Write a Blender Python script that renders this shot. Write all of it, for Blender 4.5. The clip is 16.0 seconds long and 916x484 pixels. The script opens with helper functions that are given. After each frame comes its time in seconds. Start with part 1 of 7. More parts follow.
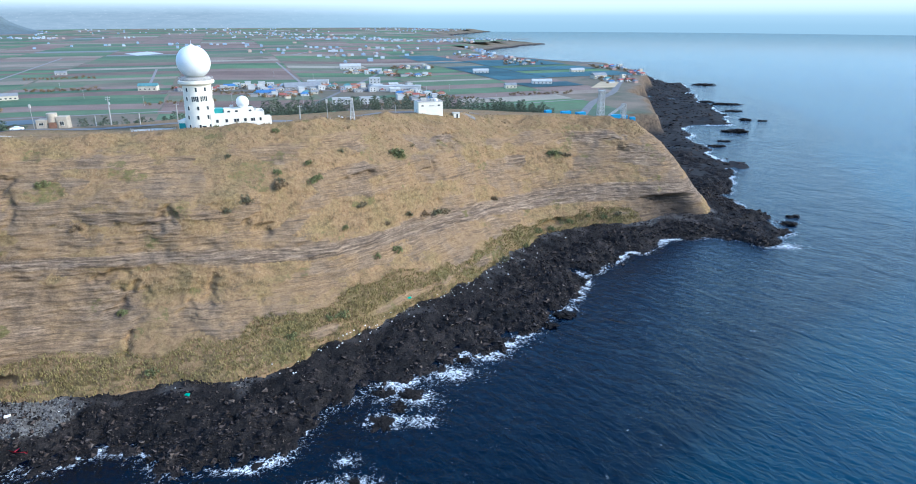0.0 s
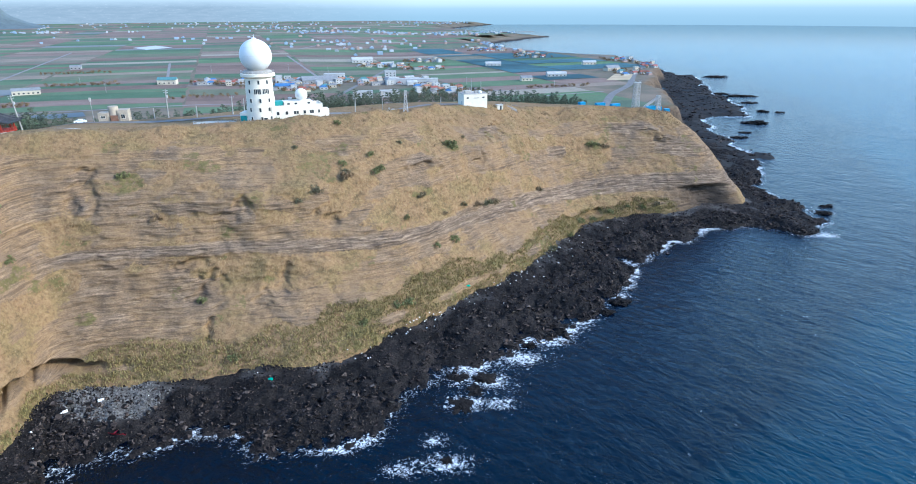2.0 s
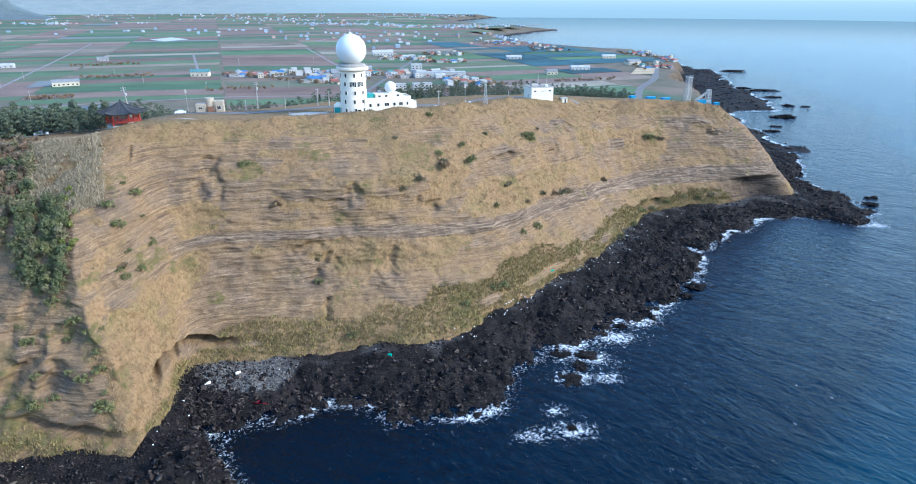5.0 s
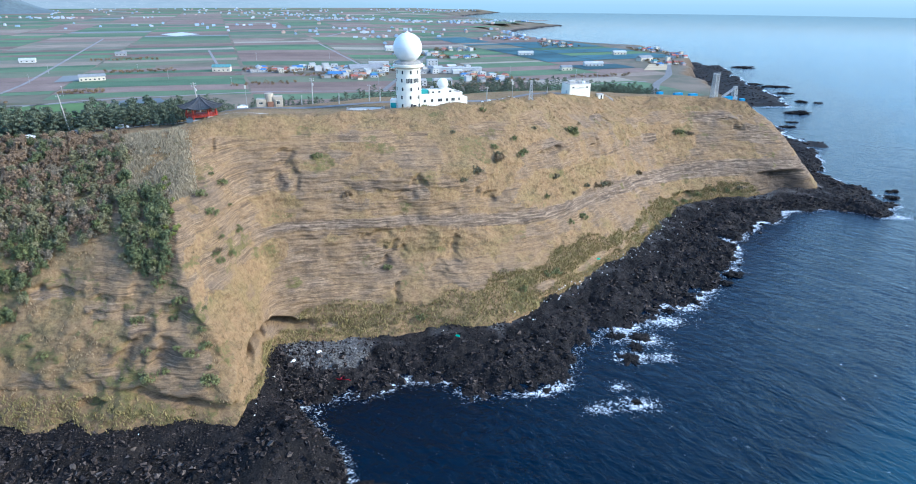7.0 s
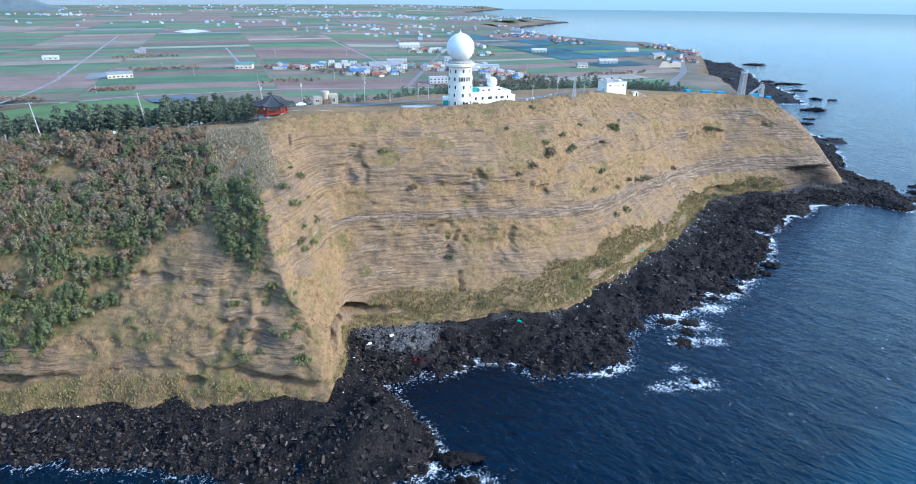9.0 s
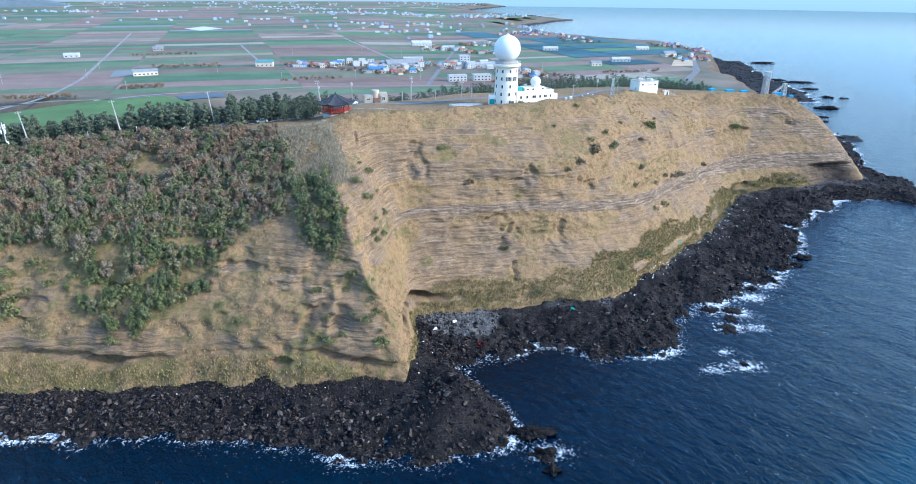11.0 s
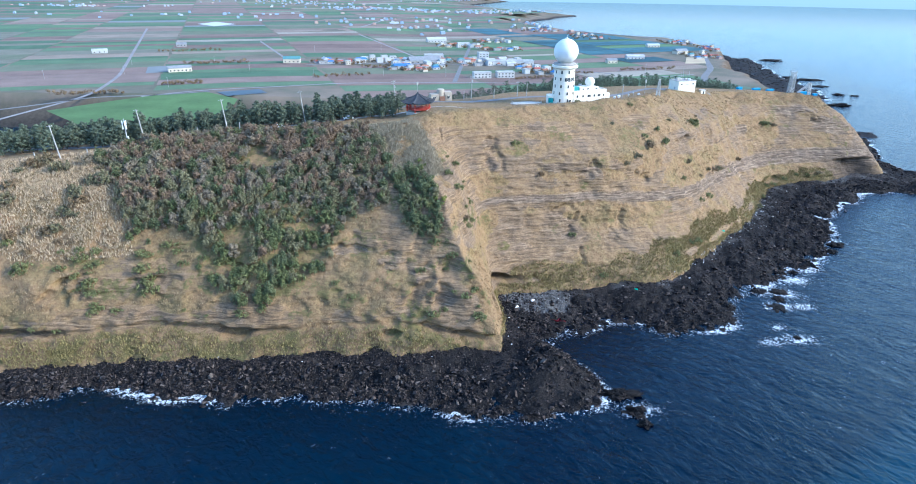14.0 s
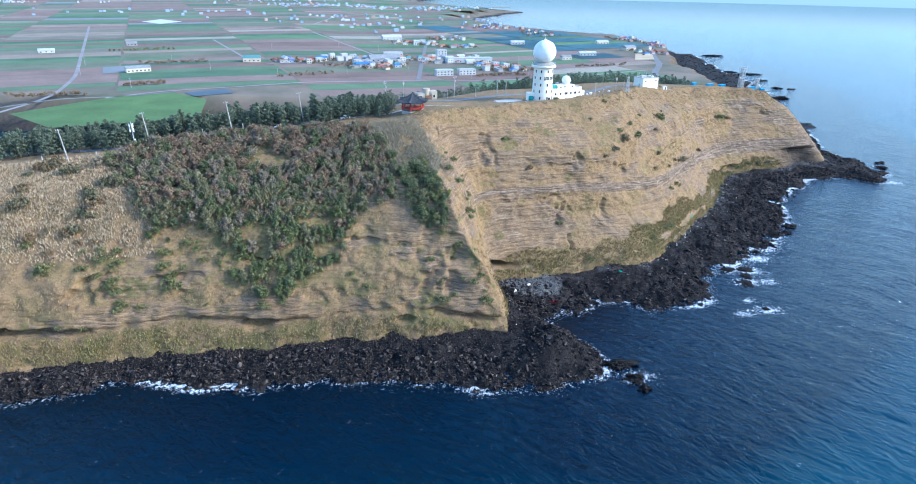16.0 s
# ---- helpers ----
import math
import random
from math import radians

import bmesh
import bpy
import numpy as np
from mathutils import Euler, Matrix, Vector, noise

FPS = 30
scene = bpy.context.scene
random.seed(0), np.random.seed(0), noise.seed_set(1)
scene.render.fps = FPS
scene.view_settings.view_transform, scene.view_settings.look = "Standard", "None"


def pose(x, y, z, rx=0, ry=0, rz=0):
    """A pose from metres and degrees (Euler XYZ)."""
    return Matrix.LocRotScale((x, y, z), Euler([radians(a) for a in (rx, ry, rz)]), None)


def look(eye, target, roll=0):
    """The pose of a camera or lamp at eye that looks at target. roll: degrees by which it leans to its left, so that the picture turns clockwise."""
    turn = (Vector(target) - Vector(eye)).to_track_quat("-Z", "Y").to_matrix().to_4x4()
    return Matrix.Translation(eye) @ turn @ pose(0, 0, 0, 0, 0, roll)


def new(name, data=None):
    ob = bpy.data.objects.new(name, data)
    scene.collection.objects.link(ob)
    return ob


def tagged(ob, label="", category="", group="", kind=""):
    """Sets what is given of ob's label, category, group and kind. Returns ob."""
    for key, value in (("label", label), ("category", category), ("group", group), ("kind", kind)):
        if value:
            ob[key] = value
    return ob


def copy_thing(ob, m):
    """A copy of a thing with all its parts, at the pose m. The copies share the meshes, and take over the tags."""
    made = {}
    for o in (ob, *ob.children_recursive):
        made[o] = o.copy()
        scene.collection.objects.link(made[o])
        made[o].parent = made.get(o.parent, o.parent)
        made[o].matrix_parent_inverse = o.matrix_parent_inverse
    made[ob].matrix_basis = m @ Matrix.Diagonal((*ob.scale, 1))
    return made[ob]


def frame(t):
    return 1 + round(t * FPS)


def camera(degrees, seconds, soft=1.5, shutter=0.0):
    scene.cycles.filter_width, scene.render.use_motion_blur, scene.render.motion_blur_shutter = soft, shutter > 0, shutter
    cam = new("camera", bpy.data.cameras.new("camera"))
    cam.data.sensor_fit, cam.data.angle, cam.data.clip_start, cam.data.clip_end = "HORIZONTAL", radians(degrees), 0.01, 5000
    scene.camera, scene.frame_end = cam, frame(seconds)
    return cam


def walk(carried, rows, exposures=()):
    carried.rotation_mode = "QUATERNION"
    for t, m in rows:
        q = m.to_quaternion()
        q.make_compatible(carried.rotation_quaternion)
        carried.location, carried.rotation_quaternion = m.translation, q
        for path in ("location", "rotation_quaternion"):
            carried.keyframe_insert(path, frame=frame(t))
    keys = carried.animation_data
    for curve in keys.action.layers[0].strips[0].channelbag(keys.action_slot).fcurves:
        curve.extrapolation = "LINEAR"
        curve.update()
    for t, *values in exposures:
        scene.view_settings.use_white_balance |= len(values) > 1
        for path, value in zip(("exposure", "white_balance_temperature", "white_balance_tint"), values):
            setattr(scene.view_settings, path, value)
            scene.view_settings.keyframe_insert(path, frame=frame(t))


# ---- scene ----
cam = camera(73.1, 16.0, soft=1.0)
METRES, EYE, TILT, LEAN, TURN = 200.0, 106.0, -20.2, 0.0, 0.0
ROWS = [
    (0.0, 0.0, 0.0, 0.0, 0.0, 0.0, -0.0),
    (0.5, -0.0262, -0.0059, -0.0023, -0.08, -0.17, 0.12),
    (1.0, -0.0538, -0.0118, -0.0045, -0.1, -0.32, 0.16),
    (1.5, -0.0821, -0.018, -0.0066, -0.13, -0.46, 0.21),
    (2.0, -0.1109, -0.0246, -0.0085, -0.08, -0.58, 0.23),
    (2.5, -0.1399, -0.0317, -0.0098, -0.05, -0.7, 0.23),
    (3.0, -0.1687, -0.0394, -0.011, -0.04, -0.81, 0.24),
    (3.5, -0.1977, -0.0479, -0.0126, -0.04, -0.9, 0.19),
    (4.0, -0.2262, -0.0582, -0.0151, -0.09, -0.98, 0.12),
    (6.5, -0.3633, -0.129, -0.0295, -0.27, -1.55, -0.13),
    (7.0, -0.3903, -0.1445, -0.0321, -0.29, -1.63, -0.13),
    (7.5, -0.4174, -0.1598, -0.0349, -0.28, -1.71, -0.12),
    (8.0, -0.4444, -0.1749, -0.0374, -0.26, -1.79, -0.12),
    (8.5, -0.4712, -0.1897, -0.0395, -0.22, -1.85, -0.14),
    (9.0, -0.4982, -0.2042, -0.0416, -0.23, -1.94, -0.17),
    (11.5, -0.6324, -0.2838, -0.0522, -0.32, -2.26, -0.27),
    (12.0, -0.6596, -0.302, -0.0542, -0.37, -2.33, -0.3),
    (12.5, -0.6866, -0.3208, -0.0568, -0.45, -2.42, -0.37),
    (13.0, -0.7137, -0.3404, -0.0589, -0.46, -2.49, -0.44),
    (13.5, -0.741, -0.3603, -0.0611, -0.51, -2.57, -0.42),
    (14.0, -0.7676, -0.3804, -0.0633, -0.68, -2.67, -0.35),
    (14.5, -0.7941, -0.4004, -0.0654, -1.69, -2.72, -0.03),
    (15.0, -0.821, -0.4203, -0.0676, -3.19, -2.84, 0.37),
    (15.5, -0.8481, -0.4397, -0.0693, -4.53, -2.96, 0.86),
    (16.0, -0.8749, -0.4582, -0.0703, -5.43, -3.07, 1.16),
]
walk(cam, [(t, pose(0, 0, EYE, TILT, LEAN, TURN) @ pose(METRES * x, METRES * y, METRES * z, 90 + pitch, roll, yaw)) for t, x, y, z, yaw, pitch, roll in ROWS],
     exposures=[(0.0, 1.48, 5180, 6), (16.0, 1.82, 5010, 6)])

# ---- daylight: low afternoon sun from the sea side, hazy sky ----
SUN_AZ, SUN_EL = radians(13.0), radians(30.0)  # azimuth from +x towards -y
to_sun = Vector((math.cos(SUN_EL) * math.cos(SUN_AZ), -math.cos(SUN_EL) * math.sin(SUN_AZ), math.sin(SUN_EL)))
world = bpy.data.worlds.new("sky")
scene.world = world
world.use_nodes = True
wn = world.node_tree.nodes
sky = wn.new("ShaderNodeTexSky")
sky.sky_type, sky.sun_disc = "NISHITA", False
sky.sun_elevation, sky.sun_rotation = SUN_EL, math.atan2(to_sun.x, to_sun.y)
sky.air_density, sky.dust_density, sky.ozone_density = 1.3, 1.6, 3.5
wn["Background"].inputs["Strength"].default_value = 0.15
world.node_tree.links.new(sky.outputs["Color"], wn["Background"].inputs["Color"])
sun = new("sun", bpy.data.lights.new("sun", "SUN"))
sun.data.energy, sun.data.angle, sun.data.color = 1.45, radians(1.5), (1.0, 0.825, 0.575)
sun.matrix_world = look(to_sun * 1000, (0, 0, 0))


# ---- materials ----
def material(name, rough=0.8, spec=0.3, metal=0.0):
    m = bpy.data.materials.new(name)
    m.use_nodes = True
    b = m.node_tree.nodes["Principled BSDF"]
    b.inputs["Roughness"].default_value = rough
    b.inputs["Specular IOR Level"].default_value = spec
    b.inputs["Metallic"].default_value = metal
    return m, m.node_tree.nodes, m.node_tree.links, b


def noise_node(n, l, scale, detail=5.0, rough=0.6, vec=None, distortion=0.0):
    t = n.new("ShaderNodeTexNoise")
    t.inputs["Scale"].default_value, t.inputs["Detail"].default_value = scale, detail
    t.inputs["Roughness"].default_value, t.inputs["Distortion"].default_value = rough, distortion
    if vec is not None:
        l.new(vec, t.inputs["Vector"])
    return t


def ramp(n, l, fac, stops, mode="LINEAR"):
    r = n.new("ShaderNodeValToRGB")
    r.color_ramp.interpolation = mode
    e = r.color_ramp.elements
    while len(e) < len(stops):
        e.new(0.5)
    for k, (p, c) in enumerate(stops):
        e[k].position = p
        e[k].color = (c, c, c, 1) if isinstance(c, (int, float)) else (*c, 1)
    l.new(fac, r.inputs["Fac"])
    return r


def mix(n, l, fac, a, b, blend="MIX"):
    x = n.new("ShaderNodeMix")
    x.data_type, x.blend_type = "RGBA", blend
    for sock, v in ((x.inputs[0], fac), (x.inputs[6], a), (x.inputs[7], b)):
        if isinstance(v, (int, float)):
            sock.default_value = v
        elif isinstance(v, tuple):
            sock.default_value = (*v, 1)
        else:
            l.new(v, sock)
    return x.outputs[2]


def bump(n, l, b, height, strength=0.5, dist=0.1):
    x = n.new("ShaderNodeBump")
    x.inputs["Strength"].default_value, x.inputs["Distance"].default_value = strength, dist
    l.new(height, x.inputs["Height"])
    l.new(x.outputs["Normal"], b.inputs["Normal"])
    return x


def place(n, sx=1.0, sy=1.0, sz=1.0, l=None):
    c = n.new("ShaderNodeNewGeometry")
    m = n.new("ShaderNodeMapping")
    m.inputs["Scale"].default_value = (sx, sy, sz)
    l.new(c.outputs["Position"], m.inputs["Vector"])
    return m.outputs["Vector"]


def attr(n, name):
    a = n.new("ShaderNodeAttribute")
    a.attribute_name = name
    return a.outputs["Fac"]


def math_node(n, l, op, a, b=0.0, clamp=False):
    x = n.new("ShaderNodeMath")
    x.operation, x.use_clamp = op, clamp
    for sock, v in zip(x.inputs, (a, b)):
        if isinstance(v, (int, float)):
            sock.default_value = v
        else:
            l.new(v, sock)
    return x.outputs[0]


def simple(name, colour, rough=0.7, var=0.15, scale=0.6, spec=0.15, metal=0.0, relief=0.0, per_object=0.0):
    """Painted or plain surface with stains at two scales."""
    m, n, l, b = material(name, rough, spec, metal)
    p = place(n, l=l)
    big, fine = noise_node(n, l, scale, 4, 0.6, p), noise_node(n, l, scale * 14, 3, 0.6, p)
    f = math_node(n, l, "ADD", math_node(n, l, "MULTIPLY", big.outputs["Fac"], 0.7), math_node(n, l, "MULTIPLY", fine.outputs["Fac"], 0.3))
    dark = tuple(c * (1 - var) for c in colour)
    light = tuple(min(1, c * (1 + var * 0.6)) for c in colour)
    col = ramp(n, l, f, [(0.35, dark), (0.65, light)]).outputs["Color"]
    if per_object:
        o = n.new("ShaderNodeObjectInfo")
        r = ramp(n, l, o.outputs["Random"], [(0, 1 - per_object), (1, 1 + per_object)])
        col = mix(n, l, 1.0, col, r.outputs["Color"], "MULTIPLY")
    l.new(col, b.inputs["Base Color"])
    if relief:
        bump(n, l, b, fine.outputs["Fac"], 0.5, relief)
    return m


# layered tuff with dry grass on it; "grass" and "green" tell how the cover grows
def cliff_material():
    m, n, l, b = material("tuff_and_dry_grass", 0.92, 0.15)
    p = place(n, l=l)
    z = n.new("ShaderNodeSeparateXYZ")
    l.new(p, z.inputs["Vector"])
    vec = n.new("ShaderNodeCombineXYZ")
    l.new(math_node(n, l, "MULTIPLY", z.outputs["X"], 0.055), vec.inputs["X"])
    l.new(math_node(n, l, "MULTIPLY", z.outputs["Y"], 0.055), vec.inputs["Y"])
    l.new(attr(n, "bed"), vec.inputs["Z"])
    thick = noise_node(n, l, 0.55, 3, 0.6, vec.outputs["Vector"])
    thin = noise_node(n, l, 1.9, 4, 0.7, vec.outputs["Vector"])
    layers = math_node(n, l, "ADD", math_node(n, l, "MULTIPLY", thick.outputs["Fac"], 0.6), math_node(n, l, "MULTIPLY", thin.outputs["Fac"], 0.4))
    rock = ramp(n, l, layers, [(0.32, (0.06426, 0.044, 0.02957)), (0.43, (0.165, 0.109, 0.0616)), (0.50, (0.220, 0.146, 0.079)), (0.555, (0.150, 0.099, 0.0585)), (0.60, (0.225, 0.150, 0.084)), (0.70, (0.300, 0.211, 0.124))])
    stain = noise_node(n, l, 0.07, 5, 0.65, p)
    rock_c = mix(n, l, math_node(n, l, 'MULTIPLY', attr(n, 'laminate_shade'), 0.7), rock.outputs['Color'], ramp(n, l, thin.outputs['Fac'], [(0.36, (0.04536, 0.0352, 0.0308)), (0.52, (0.1436, 0.1084, 0.08316)), (0.66, (0.257, 0.1964, 0.1448))]).outputs['Color'])
    rock2 = mix(n, l, ramp(n, l, stain.outputs["Fac"], [(0.44, 0.0), (0.62, 0.65)]).outputs["Color"], rock_c, ramp(n, l, thin.outputs["Fac"], [(0.36, (0.075, 0.056, 0.042)), (0.62, (0.185, 0.136, 0.094))]).outputs["Color"])
    tuft = noise_node(n, l, 1.1, 6, 0.75, p)
    speck = noise_node(n, l, 1.6, 5, 0.75, p)
    far_vec = n.new("ShaderNodeCombineXYZ")
    l.new(math_node(n, l, "MULTIPLY", z.outputs["X"], 0.018), far_vec.inputs["X"])
    l.new(math_node(n, l, "MULTIPLY", z.outputs["Y"], 0.018), far_vec.inputs["Y"])
    l.new(attr(n, "bed"), far_vec.inputs["Z"])
    seam = noise_node(n, l, 1.9, 4, 0.7, far_vec.outputs["Vector"])
    seams = ramp(n, l, seam.outputs["Fac"], [(0.30, 0.95), (0.38, 0.98), (0.405, 0.50), (0.43, 1.04), (0.49, 0.98), (0.52, 1.42), (0.545, 0.58), (0.565, 1.04), (0.61, 0.98), (0.64, 1.45), (0.67, 0.8)]).outputs["Color"]
    # fine bedding shows in some places, others weather to plain grey
    zone = noise_node(n, l, 0.075, 3, 0.6, p)
    fresh = ramp(n, l, math_node(n, l, "ADD", zone.outputs["Fac"], math_node(n, l, "MULTIPLY", attr(n, "laminate_shade"), 0.2)), [(0.40, 0.22), (0.56, 1.0)]).outputs["Color"]
    rock2 = mix(n, l, fresh, rock2, mix(n, l, 1.0, rock2, seams, "MULTIPLY"))
    rock2 = mix(n, l, fresh, rock2, mix(n, l, 1.0, rock2, ramp(n, l, thin.outputs["Fac"], [(0.40, 1.0), (0.445, 0.70), (0.475, 1.12), (0.55, 1.0), (0.575, 0.78), (0.60, 1.16)]).outputs["Color"], "MULTIPLY"))
    rock2 = mix(n, l, 1.0, rock2, ramp(n, l, speck.outputs["Fac"], [(0.34, 0.80), (0.50, 1.0), (0.66, 1.16)]).outputs["Color"], "MULTIPLY")
    patch = noise_node(n, l, 0.09, 4, 0.6, p)
    straw = ramp(n, l, tuft.outputs["Fac"], [(0.30, (0.118, 0.076, 0.040)), (0.47, (0.186, 0.121, 0.064)), (0.58, (0.222, 0.147, 0.078)), (0.75, (0.280, 0.194, 0.110))])
    straw2 = mix(n, l, ramp(n, l, patch.outputs["Fac"], [(0.44, 0.0), (0.64, 0.55)]).outputs["Color"], straw.outputs["Color"], ramp(n, l, tuft.outputs["Fac"], [(0.35, (0.085, 0.068, 0.028)), (0.65, (0.215, 0.165, 0.075))]).outputs["Color"])
    clump = noise_node(n, l, 0.34, 5, 0.7, p)
    straw2 = mix(n, l, 1.0, straw2, ramp(n, l, clump.outputs["Fac"], [(0.34, (0.72, 0.74, 0.72)), (0.46, (1.0, 0.99, 0.95)), (0.56, (1.10, 1.07, 1.03)), (0.68, (0.98, 0.93, 0.95))]).outputs["Color"], "MULTIPLY")
    leaf = ramp(n, l, tuft.outputs["Fac"], [(0.32, (0.066, 0.055, 0.022)), (0.6, (0.128, 0.108, 0.042)), (0.75, (0.190, 0.152, 0.066))])
    edge = math_node(n, l, "MULTIPLY", math_node(n, l, "SUBTRACT", tuft.outputs["Fac"], 0.5), 0.9)
    g = math_node(n, l, "ADD", attr(n, "grass"), edge)
    grown = ramp(n, l, g, [(0.42, 0.0), (0.58, 1.0)]).outputs["Color"]
    cover = mix(n, l, grown, rock2, straw2)
    # dark basal rock and the shade under its overhang, both mixed in as colour
    cover = mix(n, l, math_node(n, l, "MULTIPLY", attr(n, "basal_rock_shade"), 0.9), cover, ramp(n, l, thin.outputs["Fac"], [(0.38, (0.014, 0.0125, 0.012)), (0.62, (0.05, 0.041, 0.035))]).outputs["Color"])
    ragged = math_node(n, l, "MULTIPLY", math_node(n, l, "SUBTRACT", clump.outputs["Fac"], 0.5), 1.5)
    gg = math_node(n, l, "ADD", math_node(n, l, "ADD", attr(n, "green"), edge), ragged)
    col = mix(n, l, ramp(n, l, gg, [(0.45, 0.0), (0.65, 1.0)]).outputs["Color"], cover, leaf.outputs["Color"])
    l.new(col, b.inputs["Base Color"])
    bedded = math_node(n, l, "MULTIPLY", math_node(n, l, "SUBTRACT", 1.0, grown), seam.outputs["Fac"])
    h = math_node(n, l, "ADD", math_node(n, l, "MULTIPLY", bedded, 0.8), math_node(n, l, "MULTIPLY", tuft.outputs["Fac"], 0.8))
    h = math_node(n, l, "ADD", h, math_node(n, l, "MULTIPLY", clump.outputs["Fac"], 1.2))
    bump(n, l, b, h, 0.75, 0.38)
    return m


def lava_material():
    m, n, l, b = material("black_lava_rock", 0.85, 0.1)
    p = place(n, l=l)
    big, fine = noise_node(n, l, 0.12, 5, 0.65, p), noise_node(n, l, 1.6, 6, 0.75, p)
    f = math_node(n, l, "ADD", math_node(n, l, "MULTIPLY", big.outputs["Fac"], 0.5), math_node(n, l, "MULTIPLY", fine.outputs["Fac"], 0.5))
    col = ramp(n, l, f, [(0.32, (0.00408, 0.003936, 0.00448)), (0.47, (0.0105, 0.0098, 0.0100)), (0.58, (0.028, 0.0235, 0.0215)), (0.70, (0.075, 0.059, 0.050))]).outputs["Color"]
    isl = n.new("ShaderNodeNewGeometry")
    col = mix(n, l, 1.0, col, ramp(n, l, isl.outputs["Random Per Island"], [(0, 0.7), (0.8, 1.3), (1, 2.4)]).outputs["Color"], "MULTIPLY")
    l.new(mix(n, l, ramp(n, l, attr(n, "gravel"), [(0.3, 0.0), (0.6, 0.85)]).outputs["Color"], col, (0.11, 0.103, 0.098)), b.inputs["Base Color"])
    bump(n, l, b, fine.outputs["Fac"], 1.0, 0.8)
    return m


def sea_material():
    m, n, l, b = material("sea_water", 0.16, 0.47)
    b.inputs["IOR"].default_value = 1.33
    b.inputs["Specular Tint"].default_value = (0.18, 0.82, 1.0, 1)
    p = place(n, l=l)
    # long swell lines run across, small chop on top
    turned = n.new("ShaderNodeMapping")
    turned.inputs["Rotation"].default_value = (0, 0, radians(48))
    l.new(p, turned.inputs["Vector"])
    along = n.new("ShaderNodeMapping")
    along.inputs["Scale"].default_value = (0.55, 1.0, 1.0)
    l.new(turned.outputs["Vector"], along.inputs["Vector"])
    q = along.outputs["Vector"]
    swell = noise_node(n, l, 0.085, 3, 0.55, q, 0.6)
    chop = noise_node(n, l, 0.40, 5, 0.62, q, 0.8)
    rip = noise_node(n, l, 1.9, 3, 0.6, p)
    h = math_node(n, l, "ADD", math_node(n, l, "MULTIPLY", swell.outputs["Fac"], 1.7), math_node(n, l, "MULTIPLY", chop.outputs["Fac"], 1.0))
    h = math_node(n, l, "ADD", h, math_node(n, l, "MULTIPLY", rip.outputs["Fac"], 0.05))
    tone = noise_node(n, l, 0.012, 4, 0.6, p)
    body = ramp(n, l, tone.outputs["Fac"], [(0.35, (0.0004, 0.0205, 0.0420)), (0.65, (0.0009, 0.0375, 0.0610))]).outputs["Color"]
    # darker towards the shore: kelp, with the cliff's reflection painted in
    shore_dark = mix(n, l, ramp(n, l, attr(n, "shore_dark"), [(0.0, 0.0), (0.5, 1.0)]).outputs["Color"], body, (0.0002, 0.0017, 0.0074))
    lace = noise_node(n, l, 0.75, 8, 0.75, p, 1.4)
    crest = noise_node(n, l, 0.16, 5, 0.7, q, 1.0)
    white = math_node(n, l, "ADD", lace.outputs["Fac"], math_node(n, l, "MULTIPLY", attr(n, "foam"), 0.27))
    white = ramp(n, l, white, [(0.64, 0.0), (0.79, 0.95)]).outputs["Color"]
    caps = ramp(n, l, math_node(n, l, "MULTIPLY", crest.outputs["Fac"], lace.outputs["Fac"]), [(0.54, 0.0), (0.60, 0.5)]).outputs["Color"]
    white = mix(n, l, 1.0, white, caps, "LIGHTEN")
    l.new(mix(n, l, white, shore_dark, (0.82, 0.85, 0.86)), b.inputs["Base Color"])
    l.new(ramp(n, l, white, [(0, 0.11), (1, 0.8)]).outputs["Color"], b.inputs["Roughness"])
    bp = bump(n, l, b, h, 1.0, 0.62)
    l.new(attr(n, "waves"), bp.inputs["Strength"])
    return m


def field_material():
    m, n, l, b = material("field_crops", 0.95, 0.1)
    p = place(n, l=l)
    geo, info = n.new("ShaderNodeNewGeometry"), n.new("ShaderNodeObjectInfo")
    r = math_node(n, l, "FRACT", math_node(n, l, "ADD", geo.outputs["Random Per Island"], info.outputs["Random"]))
    kind = ramp(n, l, r, [(0.0, (0.105, 0.150, 0.085)), (0.12, (0.079, 0.125, 0.073)), (0.24, (0.184, 0.130, 0.107)), (0.36, (0.131, 0.140, 0.092)), (0.46, (0.194, 0.140, 0.116)), (0.56, (0.158, 0.110, 0.090)),
                          (0.64, (0.105, 0.165, 0.085)), (0.74, (0.158, 0.150, 0.112)), (0.84, (0.226, 0.180, 0.139)), (0.91, (0.092, 0.125, 0.084)), (0.965, (0.268, 0.235, 0.185))], "CONSTANT")
    grain, blot = noise_node(n, l, 0.9, 4, 0.7, p), noise_node(n, l, 0.03, 4, 0.6, p)
    f = math_node(n, l, "ADD", math_node(n, l, "MULTIPLY", grain.outputs["Fac"], 0.5), math_node(n, l, "MULTIPLY", blot.outputs["Fac"], 0.5))
    l.new(mix(n, l, 1.0, kind.outputs["Color"], ramp(n, l, f, [(0.3, 0.7), (0.7, 1.3)]).outputs["Color"], "MULTIPLY"), b.inputs["Base Color"])
    bump(n, l, b, grain.outputs["Fac"], 0.5, 0.3)
    return m


